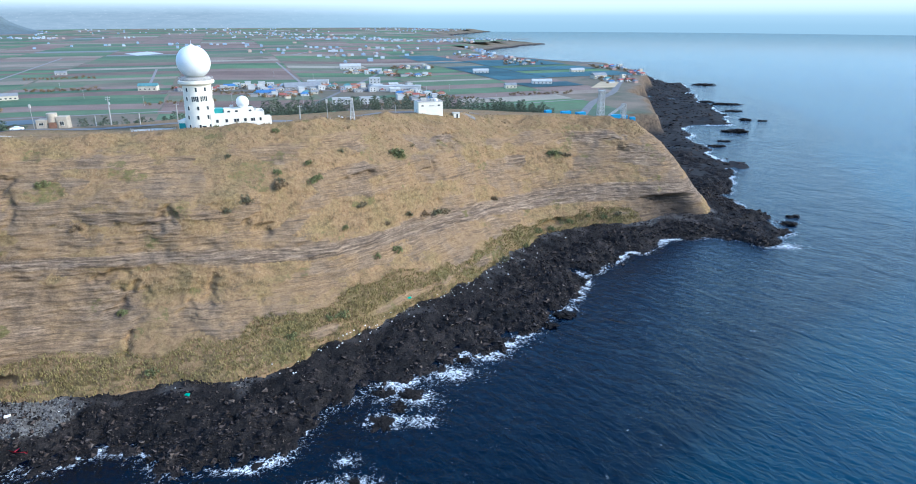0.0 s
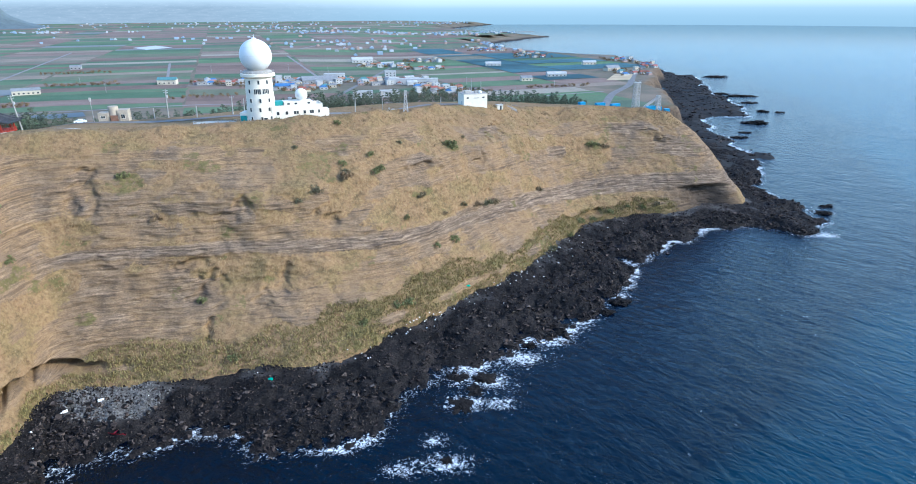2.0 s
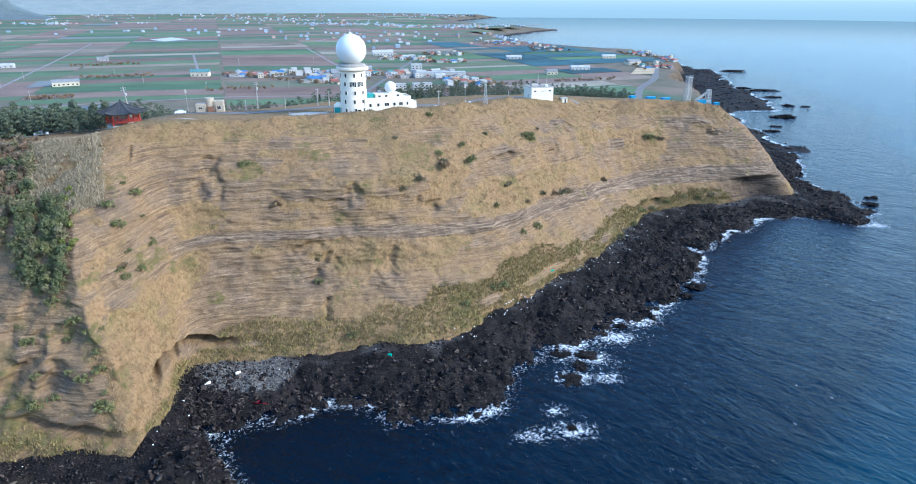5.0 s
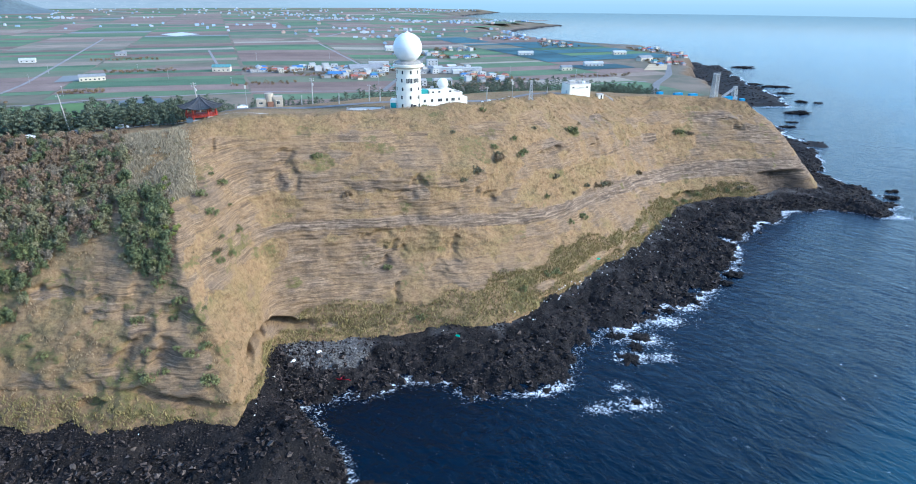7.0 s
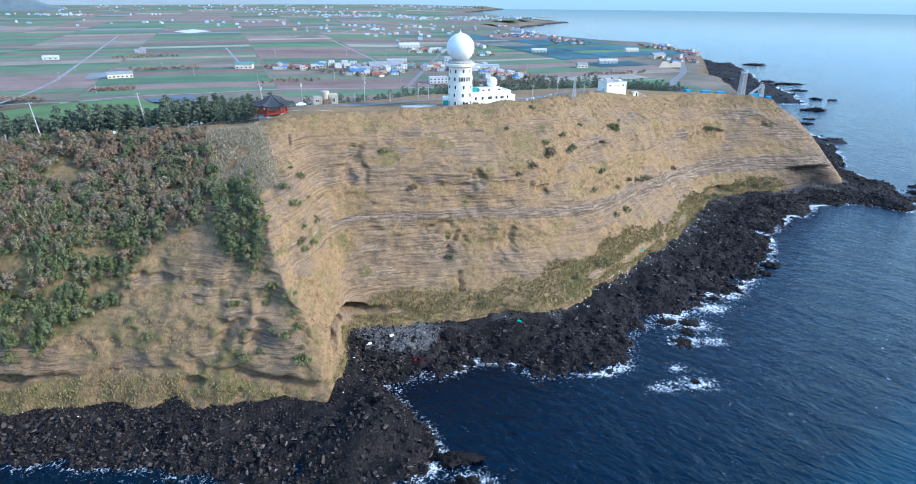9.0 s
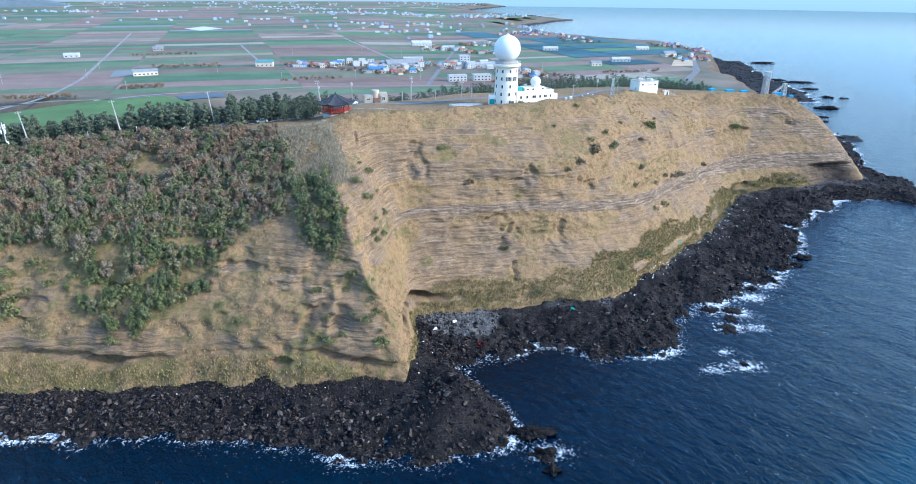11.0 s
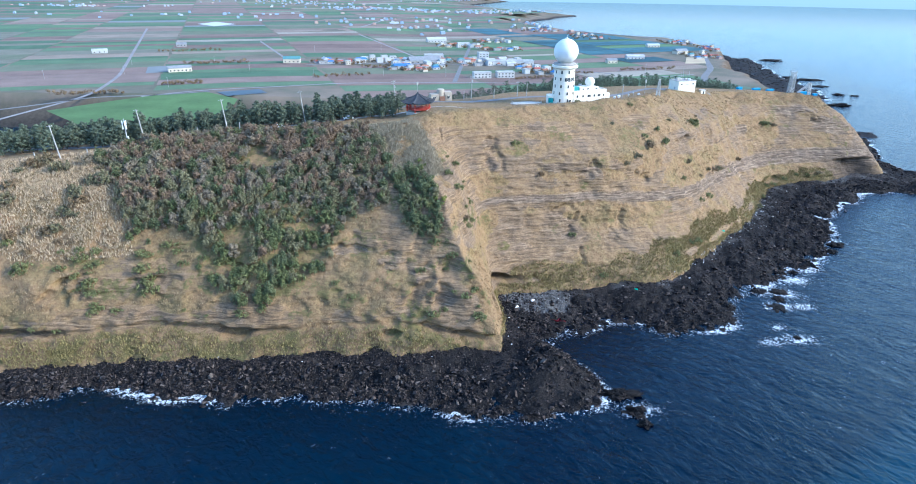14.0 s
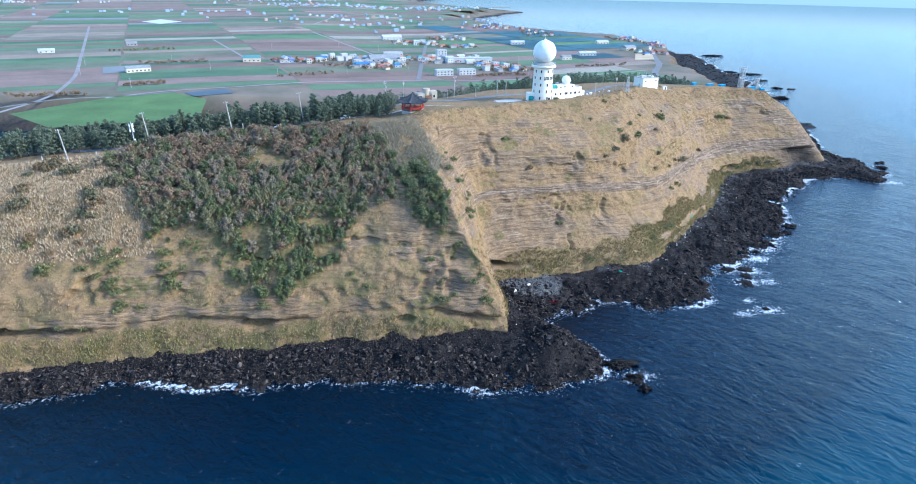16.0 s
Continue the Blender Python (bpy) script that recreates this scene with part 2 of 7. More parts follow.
def foliage(name, dark, light, dry=None):
    m, n, l, b = material(name, 0.8, 0.15)
    p = place(n, l=l)
    geo, info = n.new("ShaderNodeNewGeometry"), n.new("ShaderNodeObjectInfo")
    t = noise_node(n, l, 0.8, 4, 0.7, p)
    f = math_node(n, l, "ADD", math_node(n, l, "MULTIPLY", t.outputs["Fac"], 0.75), math_node(n, l, "MULTIPLY", geo.outputs["Random Per Island"], 0.25))
    col = ramp(n, l, f, [(0.25, dark), (0.75, light)]).outputs["Color"]
    if dry:
        col = mix(n, l, ramp(n, l, info.outputs["Random"], [(0.35, 0.0), (0.75, 1.0)]).outputs["Color"], col, ramp(n, l, f, [(0.25, tuple(c * 0.45 for c in dry)), (0.75, dry)]).outputs["Color"])
    l.new(col, b.inputs["Base Color"])
    return m


CLIFF, LAVA, SEA, FIELD = cliff_material(), lava_material(), sea_material(), field_material()
WHITE = simple("white_painted_render", (0.70, 0.645, 0.54), 0.6, 0.10, 0.35)
DOME = simple("white_radome_panels", (0.68, 0.68, 0.665), 0.45, 0.06, 0.3)
GREY = simple("grey_concrete", (0.34, 0.32, 0.29), 0.85, 0.25, 0.4)
PALE = simple("pale_concrete", (0.45, 0.42, 0.37), 0.85, 0.2, 0.3)
ASPHALT = simple("worn_asphalt", (0.17, 0.165, 0.16), 0.9, 0.25, 0.25)
TRACK = simple("pale_concrete_farm_track", (0.23, 0.21, 0.20), 0.9, 0.2, 0.1)
EARTH = simple("trodden_earth_and_grass", (0.22, 0.18, 0.115), 0.95, 0.35, 0.2)
GLASS = simple("dark_window_glass", (0.03, 0.04, 0.05), 0.12, 0.2, 0.5, 0.6)
TEAL = simple("teal_painted_sheet", (0.05, 0.26, 0.25), 0.5, 0.2, 0.6)
BLUE = simple("blue_painted_steel", (0.04, 0.26, 0.46), 0.5, 0.25, 0.5)
STEEL = simple("galvanised_steel", (0.42, 0.41, 0.39), 0.5, 0.25, 0.8, 0.5, 0.1)
POLE = simple("grey_pole_concrete", (0.36, 0.34, 0.31), 0.8, 0.2, 0.8)
REDPAINT = simple("dull_red_lacquered_timber", (0.33, 0.045, 0.03), 0.6, 0.25, 0.8)
TILE = simple("dark_grey_roof_tiles", (0.06, 0.062, 0.068), 0.7, 0.3, 0.8)
TRIM = simple("painted_green_beam", (0.05, 0.16, 0.12), 0.6, 0.2, 0.8)
RUST = simple("rusty_brown_panel", (0.22, 0.12, 0.08), 0.8, 0.3, 0.6)
CAR = simple("white_car_paint", (0.75, 0.76, 0.78), 0.25, 0.04, 0.5, 0.6)
RUBBER = simple("black_rubber", (0.02, 0.02, 0.02), 0.8, 0.2, 2.0)
FLOAT = simple("white_foam_plastic", (0.78, 0.78, 0.76), 0.7, 0.12, 1.2)
REDHULL = simple("faded_red_hull", (0.42, 0.03, 0.05), 0.55, 0.3, 0.7)
NET = simple("green_fishing_net", (0.02, 0.30, 0.20), 0.9, 0.3, 1.5)
DARKNET = simple("dark_teal_shade_netting", (0.036, 0.082, 0.092), 0.7, 0.3, 0.02, per_object=0.35)
FILM = simple("greenhouse_film", (0.20, 0.21, 0.205), 0.8, 0.12, 0.05, 0.1, per_object=0.2)
SHED_ROOFS = [simple("roof_" + nm, c, 0.6, 0.2, 0.3) for nm, c in (("white_sheet", (0.40, 0.40, 0.39)), ("grey_sheet", (0.22, 0.225, 0.23)), ("blue_sheet", (0.07, 0.16, 0.32)), ("red_sheet", (0.30, 0.10, 0.075)), ("orange_tile", (0.33, 0.16, 0.10)), ("teal_sheet", (0.10, 0.21, 0.21)))]
HOUSE_WALLS = [simple("wall_" + nm, c, 0.8, 0.12, 0.3) for nm, c in (("white", (0.44, 0.435, 0.42)), ("cream", (0.52, 0.46, 0.36)), ("grey", (0.30, 0.295, 0.29)), ("pink", (0.44, 0.30, 0.26)))]
PINE = foliage("pine_needles", (0.042, 0.056, 0.042), (0.150, 0.172, 0.110))
SCRUB = foliage("scrub_leaves", (0.062, 0.060, 0.038), (0.185, 0.170, 0.090), dry=(0.25, 0.172, 0.095))
BUSHG = foliage("green_bush_leaves", (0.085, 0.088, 0.036), (0.190, 0.188, 0.076))
STRAW = foliage("dry_reed_blades", (0.21, 0.145, 0.078), (0.29, 0.205, 0.115))
REED = foliage("foot_reeds", (0.165, 0.130, 0.052), (0.265, 0.208, 0.086))
BARK = simple("brown_bark", (0.10, 0.07, 0.05), 0.9, 0.35, 3.0)


def boulder_material():
    m, n, l, b = material("brown_black_boulder", 0.88, 0.1)
    p = place(n, l=l)
    fine = noise_node(n, l, 1.4, 5, 0.7, p)
    geo, info = n.new("ShaderNodeNewGeometry"), n.new("ShaderNodeObjectInfo")
    r = math_node(n, l, "FRACT", math_node(n, l, "ADD", geo.outputs["Random Per Island"], info.outputs["Random"]))
    tone = ramp(n, l, r, [(0.0, (0.006, 0.006, 0.007)), (0.45, (0.014, 0.0125, 0.0125)), (0.70, (0.038, 0.030, 0.027)), (0.90, (0.078, 0.060, 0.051)), (1.0, (0.14, 0.116, 0.099))])
    l.new(mix(n, l, 1.0, tone.outputs["Color"], ramp(n, l, fine.outputs["Fac"], [(0.3, 0.48), (0.7, 1.25)]).outputs["Color"], "MULTIPLY"), b.inputs["Base Color"])
    bump(n, l, b, fine.outputs["Fac"], 0.8, 0.2)
    return m


BOULDER = boulder_material()


# ---- land forms ----
def hash3(i, j, k, seed):
    h = (i * 374761393 + j * 668265263 + k * 1274126177 + seed * 974711) & 0xFFFFFFFF
    h = ((h ^ (h >> 13)) * 1274126177) & 0xFFFFFFFF
    h = h ^ (h >> 16)
    return (h & 0xFFFF) / 65535.0


def vnoise(x, y, z=0.0, seed=0):
    """Smooth value noise, -1 to 1, on arrays."""
    x, y, z = np.broadcast_arrays(np.asarray(x, float), np.asarray(y, float), np.asarray(z, float))
    i, j, k = (np.floor(a).astype(np.int64) for a in (x, y, z))
    u, v, w = x - i, y - j, z - k
    u, v, w = (a * a * (3 - 2 * a) for a in (u, v, w))
    out = 0.0
    for di, fu in ((0, 1 - u), (1, u)):
        for dj, fv in ((0, 1 - v), (1, v)):
            for dk, fw in ((0, 1 - w), (1, w)):
                out = out + fu * fv * fw * hash3(i + di, j + dj, k + dk, seed)
    return out * 2 - 1


def fbm(x, y, z=0.0, octaves=4, seed=0, gain=0.5):
    out, amp, f = 0.0, 1.0, 1.0
    for o in range(octaves):
        out = out + amp * vnoise(np.asarray(x) * f, np.asarray(y) * f, np.asarray(z) * f, seed + o)
        amp, f = amp * gain, f * 2.03
    return out


def cells(x, y, seed=0):
    """Distance to the nearest scattered point and that point's own random number: rounded lumps."""
    i, j = np.floor(x).astype(np.int64), np.floor(y).astype(np.int64)
    best, rnd = np.full(x.shape, 9.0), np.zeros(x.shape)
    for di in (-1, 0, 1):
        for dj in (-1, 0, 1):
            a, b2 = i + di, j + dj
            d = np.hypot(a + hash3(a, b2, 0, seed) - x, b2 + hash3(a, b2, 1, seed) - y)
            r = hash3(a, b2, 2, seed)
            rnd = np.where(d < best, r, rnd)
            best = np.minimum(best, d)
    return best, rnd


def smooth(a, lo, hi):
    t = np.clip((np.asarray(a) - lo) / (hi - lo), 0, 1)
    return t * t * (3 - 2 * t)


def curve(points, at):
    """Smooth curve through the plan's stations (monotone slopes, no overshoot)."""
    p = np.array(points, float)
    k = np.arange(len(p))
    d = np.diff(p, axis=0)
    m = np.zeros_like(p)
    m[1:-1] = np.where(d[:-1] * d[1:] > 0, 2 * d[:-1] * d[1:] / (d[:-1] + d[1:] + 1e-9 * np.sign(d[:-1] + d[1:] + 1e-12)), (d[:-1] + d[1:]) * 0.2)
    m[0], m[-1] = d[0], d[-1]
    i = np.clip(np.floor(at).astype(int), 0, len(p) - 2)
    t = (at - i)[:, None]
    return ((2 * t**3 - 3 * t**2 + 1) * p[i] + (t**3 - 2 * t**2 + t) * m[i] + (-2 * t**3 + 3 * t**2) * p[i + 1] + (t**3 - t**2) * m[i + 1])


def sheet(name, xyz, mat, closed=False, attrs=None):
    """A quad sheet from an array rows x columns x 3."""
    r, c = xyz.shape[:2]
    idx = np.arange(r * c).reshape(r, c)
    quads = np.stack([idx[:-1, :-1], idx[:-1, 1:], idx[1:, 1:], idx[1:, :-1]], -1).reshape(-1, 4)
    me = bpy.data.meshes.new(name)
    me.vertices.add(r * c)
    me.vertices.foreach_set("co", xyz.reshape(-1).astype(np.float32))
    me.loops.add(len(quads) * 4)
    me.loops.foreach_set("vertex_index", quads.reshape(-1).astype(np.int32))
    me.polygons.add(len(quads))
    me.polygons.foreach_set("loop_start", (np.arange(len(quads)) * 4).astype(np.int32))
    me.update(calc_edges=True)
    me.polygons.foreach_set("use_smooth", np.ones(len(quads), bool))
    for key, val in (attrs or {}).items():
        a = me.attributes.new(key, "FLOAT", "POINT")
        a.data.foreach_set("value", np.ascontiguousarray(val, np.float32).reshape(-1))
    me.materials.append(mat)
    return new(name, me)


# stations along the coast: water's edge, cliff foot, lower face, upper face, brow, rear of the top, foot of the rear slope
SHORE = [(-470, 66), (-370, 74), (-301, 80), (-250, 87), (-195, 85), (-160, 83), (-127, 75), (-106, 92), (-126, 118), (-103, 129), (-68, 128), (-40, 141), (-16, 167),
         (20, 192), (47, 230), (84, 277), (122, 295), (153, 284), (166, 300), (180, 326), (161, 350), (181, 402), (212, 480)]
FOOT = [(-470, 82, 5), (-370, 87, 5), (-300, 93, 5), (-250, 98, 5), (-195, 102, 5), (-160, 103, 5), (-139, 106, 5), (-133, 118, 6), (-135, 142, 6), (-112, 149, 5), (-76, 155, 5),
        (-51, 169, 5), (-29, 194, 5), (7, 232, 5), (46, 288, 5), (83, 306, 5), (110, 310, 5), (128, 315, 5), (136, 322, 5), (140, 332, 5), (140, 352, 5), (136, 408, 5), (152, 500, 4)]
LOWER = [(-470, 96, 25), (-370, 100, 25), (-300, 104, 25), (-250, 111, 24), (-195, 115, 24), (-163, 114, 24), (-145, 116, 24), (-142, 130, 24), (-139, 153, 22), (-117, 165, 23),
         (-86, 176, 24), (-62, 184, 20), (-38, 200, 18), (-9, 244, 24), (38, 301, 20), (76, 317, 20), (102, 320, 20), (119, 324, 20), (127, 331, 20), (129, 340, 20), (128, 356, 20), (119, 404, 16), (140, 495, 12)]
UPPER = [(-470, 124, 43), (-370, 126, 46), (-305, 133, 50), (-252, 130, 49), (-195, 138, 50), (-168, 135, 49), (-157, 137, 50), (-152, 147, 50), (-146, 165, 48), (-122, 177, 51),
         (-89, 185, 50), (-62, 205, 50), (-45, 220, 50), (-14, 261, 50), (30, 316, 44), (70, 335, 40), (93, 337, 40), (107, 340, 40), (113, 344, 39), (115, 350, 38), (114, 362, 36), (104, 398, 28), (130, 490, 16)]
BROW = [(-470, 146, 49), (-370, 149, 52.5), (-302, 154, 57.5), (-250, 167, 62.5), (-205, 173, 65.5), (-182, 172, 66.8), (-172, 173, 67.8), (-166, 176, 69.6), (-158, 181, 71.2), (-132, 196, 70.8),
        (-102, 214, 69.2), (-72, 228, 69.0), (-55, 240, 69.2), (-27, 283, 63.8), (26, 332, 55.6), (70, 350, 53.2), (88, 352, 51), (97, 354, 50), (101, 358, 49.5), (103, 362, 49), (101, 370, 47), (90, 395, 38), (120, 480, 19)]
REAR = [(-480, 200, 45), (-375, 200, 48), (-305, 200, 53), (-255, 205, 58), (-212, 214, 61.5), (-196, 218, 64), (-188, 222, 64), (-182, 228, 64), (-173, 242, 64), (-152, 264, 63),
        (-126, 283, 63), (-104, 300, 62), (-82, 318, 60), (-45, 350, 57), (4, 384, 52), (42, 394, 48), (54, 396, 46), (60, 397, 45), (63, 398, 44), (66, 399, 43), (70, 400, 41), (76, 404, 34), (110, 478, 18)]


def plain_z(px, py):
    """Height of the farmland: it rises a little away from the sea."""
    return 19.0 + 7.0 * smooth(-np.asarray(px, float), 100, 400)


BACK = [(-500, 290, 17), (-390, 290, 17), (-325, 292, 17), (-275, 300, 17), (-235, 312, 17), (-222, 320, 17), (-216, 325, 17), (-212, 331, 17), (-206, 342, 17), (-192, 362, 17),
        (-172, 385, 17), (-150, 402, 17), (-125, 420, 17), (-88, 446, 17), (-38, 468, 17), (0, 478, 17), (15, 480, 17), (25, 481, 17), (31, 481, 17), (37, 481, 17), (44, 480, 17), (60, 476, 17), (100, 482, 16)]

at = np.linspace(0, len(SHORE) - 1, 6000)
length = np.concatenate([[0], np.cumsum(np.linalg.norm(np.diff(curve(BROW, at) + curve(FOOT, at), axis=0) / 2, axis=1) + 0.02)])
COLS = 1200
at = np.interp(np.linspace(0, length[-1], COLS), length, at)
shore, foot, lower, upper, brow, rear, back = (curve(c, at) for c in ([(x, y, 0.3) for x, y in SHORE], FOOT, LOWER, UPPER, BROW, REAR, BACK))
out = foot - upper
out[:, 2] = 0
k = np.exp(-np.linspace(-2.5, 2.5, 41) ** 2)
out = np.stack([np.convolve(np.pad(out[:, a], 20, "edge"), k / k.sum(), "valid") for a in range(3)], 1)
out /= np.linalg.norm(out, axis=1)[:, None]
ST = at[None, :]


def loft(rows):
    """Rows of the sheet between control curves: (curve a, curve b, count)."""
    return np.concatenate([a[None] + (b - a)[None] * np.linspace(0, 1, c, endpoint=False)[:, None, None] for a, b, c in rows])


def soften(a, passes, w=0.25):
    for _ in range(passes):
        a[1:-1] = a[1:-1] * (1 - 2 * w) + w * (a[:-2] + a[2:])
    return a


# the cliff itself, from the foot over the brow to the rear slope
crest = brow * 0.78 + rear * 0.22
crest[:, 2] += (rear[:, 2] + 1.8 - crest[:, 2]) * (smooth(at, 8.2, 9.2) * (1 - smooth(at, 12.2, 13.4)))
FACE = loft([(foot + np.array([0, 0, -2.0]) + out * 1.0, foot, 3), (foot, lower, 88), (lower, upper, 104), (upper, brow, 84), (brow, crest, 10), (crest, rear, 24), (rear, back, 20)])
FACE = soften(FACE, 26)
x, y, z = FACE[..., 0].copy(), FACE[..., 1].copy(), FACE[..., 2].copy()
wild = smooth(ST, 2.0, 3.0) * (1 - smooth(ST, 6.0, 7.2))              # the scrub-covered stretch
top = smooth(z, brow[None, :, 2] - 9, brow[None, :, 2] - 1)
BROW_ROW = 3 + 88 + 104 + 84
flat = np.where(np.arange(len(FACE))[:, None] > BROW_ROW, 1.0, 0.0)
beds_dip = np.interp(ST, [0, 2, 3, 6, 7.5, 8.5, 9.2, 10, 10.9, 11.8, 12.6, 13.2, 13.9, 14.7, 17, 22], [44, 43, 39, 35, 36, 37.2, 36, 34.6, 31, 28.6, 26.4, 24, 18.5, 18.5, 17, 15])
bed = z - beds_dip * 0.8 + 1.2 * fbm(x / 60, y / 60, 0, 2, 5) + 0.28 * fbm(x / 14, y / 14, z / 10, 2, 6)
notch_z = np.interp(ST, [0, 2, 2.4, 3.0, 3.4, 3.8, 4.5, 5.0, 5.8, 6.1, 7, 8, 9, 22], [14, 12.5, 12.2, 13.4, 11, 10.7, 12, 10.8, 6.8, 6.4, 7.5, 8.5, 8.2, 8.2])
laminate_shade = np.exp(-(np.abs(z - beds_dip) / np.interp(ST, [8, 12, 15, 17], [1.6, 2.4, 4.5, 6.0])) ** 4) * smooth(ST, 7.6, 8.4)
hard = np.tanh(2.2 * vnoise(bed / 3.4, x / 60, y / 60, 14)) * 0.7 + 0.6 * vnoise(bed / 2.2, x / 26, y / 26, 11) + 0.5 * vnoise(bed / 0.9, x / 14, y / 14, 12) + 0.6 * vnoise(bed / 6.5, x / 90, y / 90, 13)
wobble = 0.55 * fbm(x / 8, y / 8, z / 4, 4, 61, 0.6)


def patches(spots):
    """Soft, ragged patches on the face: station, height, half-width in stations, half-height, amount."""
    f = np.zeros_like(x)
    for s0, z0, ws, wz, a0 in spots:
        f += a0 * smooth(1.05 - ((ST - s0) / ws) ** 2 - ((z - z0) / wz) ** 2 + wobble, 0.0, 0.75)
    return f


# where bare beds show in the bay wall, where dry grass hides them, and the same for the headland
BARE_BAY = ((7.6, 50, 0.8, 9, 0.45), (9.0, 57, 0.35, 2.5, 0.35), (9.75, 65.5, 0.45, 1.5, 0.5), (9.3, 39, 0.65, 13, 0.4), (9.6, 21, 0.9, 6, 0.4), (10.5, 20, 0.6, 6, 0.4), (11.8, 22, 0.7, 4, 0.35), (11.9, 58, 0.15, 1.6, 0.5),
            (12.3, 50, 0.22, 3, 0.6), (13.27, 53, 0.16, 2.5, 0.8), (13.0, 43, 0.14, 6, 0.5), (13.9, 36, 0.25, 3.5, 0.7), (15.2, 43.5, 0.9, 3.2, 0.9), (15.8, 36, 0.5, 5, 0.7), (16.6, 28, 0.8, 9, 0.8), (17.5, 30, 1.0, 10, 0.7),
            (9.4, 50, 0.6, 9, 0.35), (8.8, 49, 0.3, 5, 0.35), (9.55, 61.5, 0.35, 2.5, 0.4), (9.9, 40, 0.5, 3, 0.4), (8.95, 31, 0.5, 4.5, 0.45), (11.05, 21, 0.5, 3.5, 0.4), (14.7, 44.3, 0.4, 1.8, 0.6))
GRASSED_BAY = ((10.6, 53, 0.45, 9, -0.6), (11.0, 43, 0.4, 6, -0.5), (13.6, 44, 0.2, 6, -0.4), (14.6, 34, 0.35, 5, -0.6), (9.92, 27, 0.1, 3, -0.8), (8.2, 30, 0.25, 6, -0.6), (12.7, 56, 0.3, 6, -0.5), (13.9, 50, 0.5, 4, -0.5), (15.7, 48, 0.6, 1.5, -0.5), (8.0, 63, 0.6, 4, -0.4),
               (10.3, 60, 0.5, 5, -0.5), (13.9, 41, 0.25, 4, -0.6), (11.7, 36, 0.55, 4, -0.5), (10.25, 25, 0.3, 5, -0.5), (8.35, 40, 0.25, 2.5, -0.5), (8.95, 55.5, 0.2, 3, -0.6), (7.7, 36, 0.3, 4, -0.5))
OLIVE = ((8.96, 55.3, 0.18, 3, 0.5), (9.72, 57.4, 0.12, 2, 0.4), (10.08, 49.8, 0.1, 2, 0.35), (8.38, 41.3, 0.25, 1.8, 0.4), (7.62, 36, 0.3, 4, 0.5), (8.2, 30, 0.2, 4, 0.4), (14.47, 36.6, 0.2, 4, 0.55), (12.26, 40, 0.18, 2.5, 0.45), (12.75, 51.7, 0.1, 2, 0.5),
         (12.5, 60, 0.25, 2, 0.3), (11.9, 33, 0.25, 3, 0.35), (9.75, 20, 0.15, 3, 0.4), (14.9, 35, 0.12, 3, 0.4), (4.15, 20, 0.2, 3, 0.5), (6.46, 29.4, 0.12, 2, 0.5), (3.9, 23, 0.3, 3, 0.4), (4.9, 31, 0.15, 2, 0.4), (2.7, 24, 0.3, 4, 0.4))
BARE_HEAD = ((4.2, 35, 0.2, 1.8, 0.8), (4.95, 25, 0.7, 9, 0.45), (3.8, 15.5, 1.2, 3, 0.5), (5.7, 15, 0.5, 9, 0.6), (2.6, 16, 0.8, 4, 0.45), (2.9, 36, 0.3, 1.5, 0.5), (2.9, 27, 0.4, 1.2, 0.5), (4.7, 44, 0.07, 5, 0.8),
             (4.35, 41, 0.25, 5, -0.7), (3.0, 22, 0.5, 3, -0.3), (4.3, 27, 0.2, 6, -0.4), (6.1, 36, 0.35, 8, -0.5))
bare = np.clip(0.44 + 0.95 * fbm(x / 22, y / 22, z / 12, 4, 21) + 0.20 * hard - 0.75 * top + 1.2 * patches(BARE_BAY) + patches(GRASSED_BAY) + patches(BARE_HEAD), 0, 1)
bare = bare * (1 - 0.9 * (1 - smooth(ST, 2.6, 3.8)) * smooth(z, 30, 40))
bare = np.clip(bare - 0.30 * (1 - smooth(ST, 6.4, 7.4)) * smooth(fbm(x / 9, y / 9, z / 6, 4, 24, 0.65), -0.25, 0.25), 0, 1)
# grey beds; some patches paint the shade of hollows into the rock colour
laminate_shade = np.maximum(laminate_shade, patches(((15.3, 42.5, 0.8, 3.2, 0.75), (16.4, 34, 0.8, 6, 0.7), (13.27, 53, 0.15, 2.2, 0.7), (13.9, 36, 0.22, 3, 0.7), (12.3, 50, 0.2, 2.4, 0.6), (9.75, 66, 0.4, 1.3, 0.5), (9.3, 46, 0.5, 4, 0.35), (8.0, 41, 0.5, 2, 0.4), (8.52, 51, 0.13, 4, 0.7), (8.57, 57.5, 0.1, 2, 0.6), (9.4, 49, 0.25, 5, 0.45), (9.9, 43.5, 0.16, 4, 0.7), (9.3, 25, 0.3, 6, 0.4), (8.9, 33, 0.3, 2, 0.5), (10.3, 22, 0.2, 5, 0.45), (5.0, 26, 0.15, 4, 0.5), (5.34, 19, 0.15, 3, 0.6), (4.22, 33, 0.25, 1.6, 0.6))))
bare = np.maximum(bare, laminate_shade * 0.95)
gully = fbm(x / 22, y / 22, z / 60, 4, 31)
saw = lambda v: (v - np.floor(v)) - 0.5
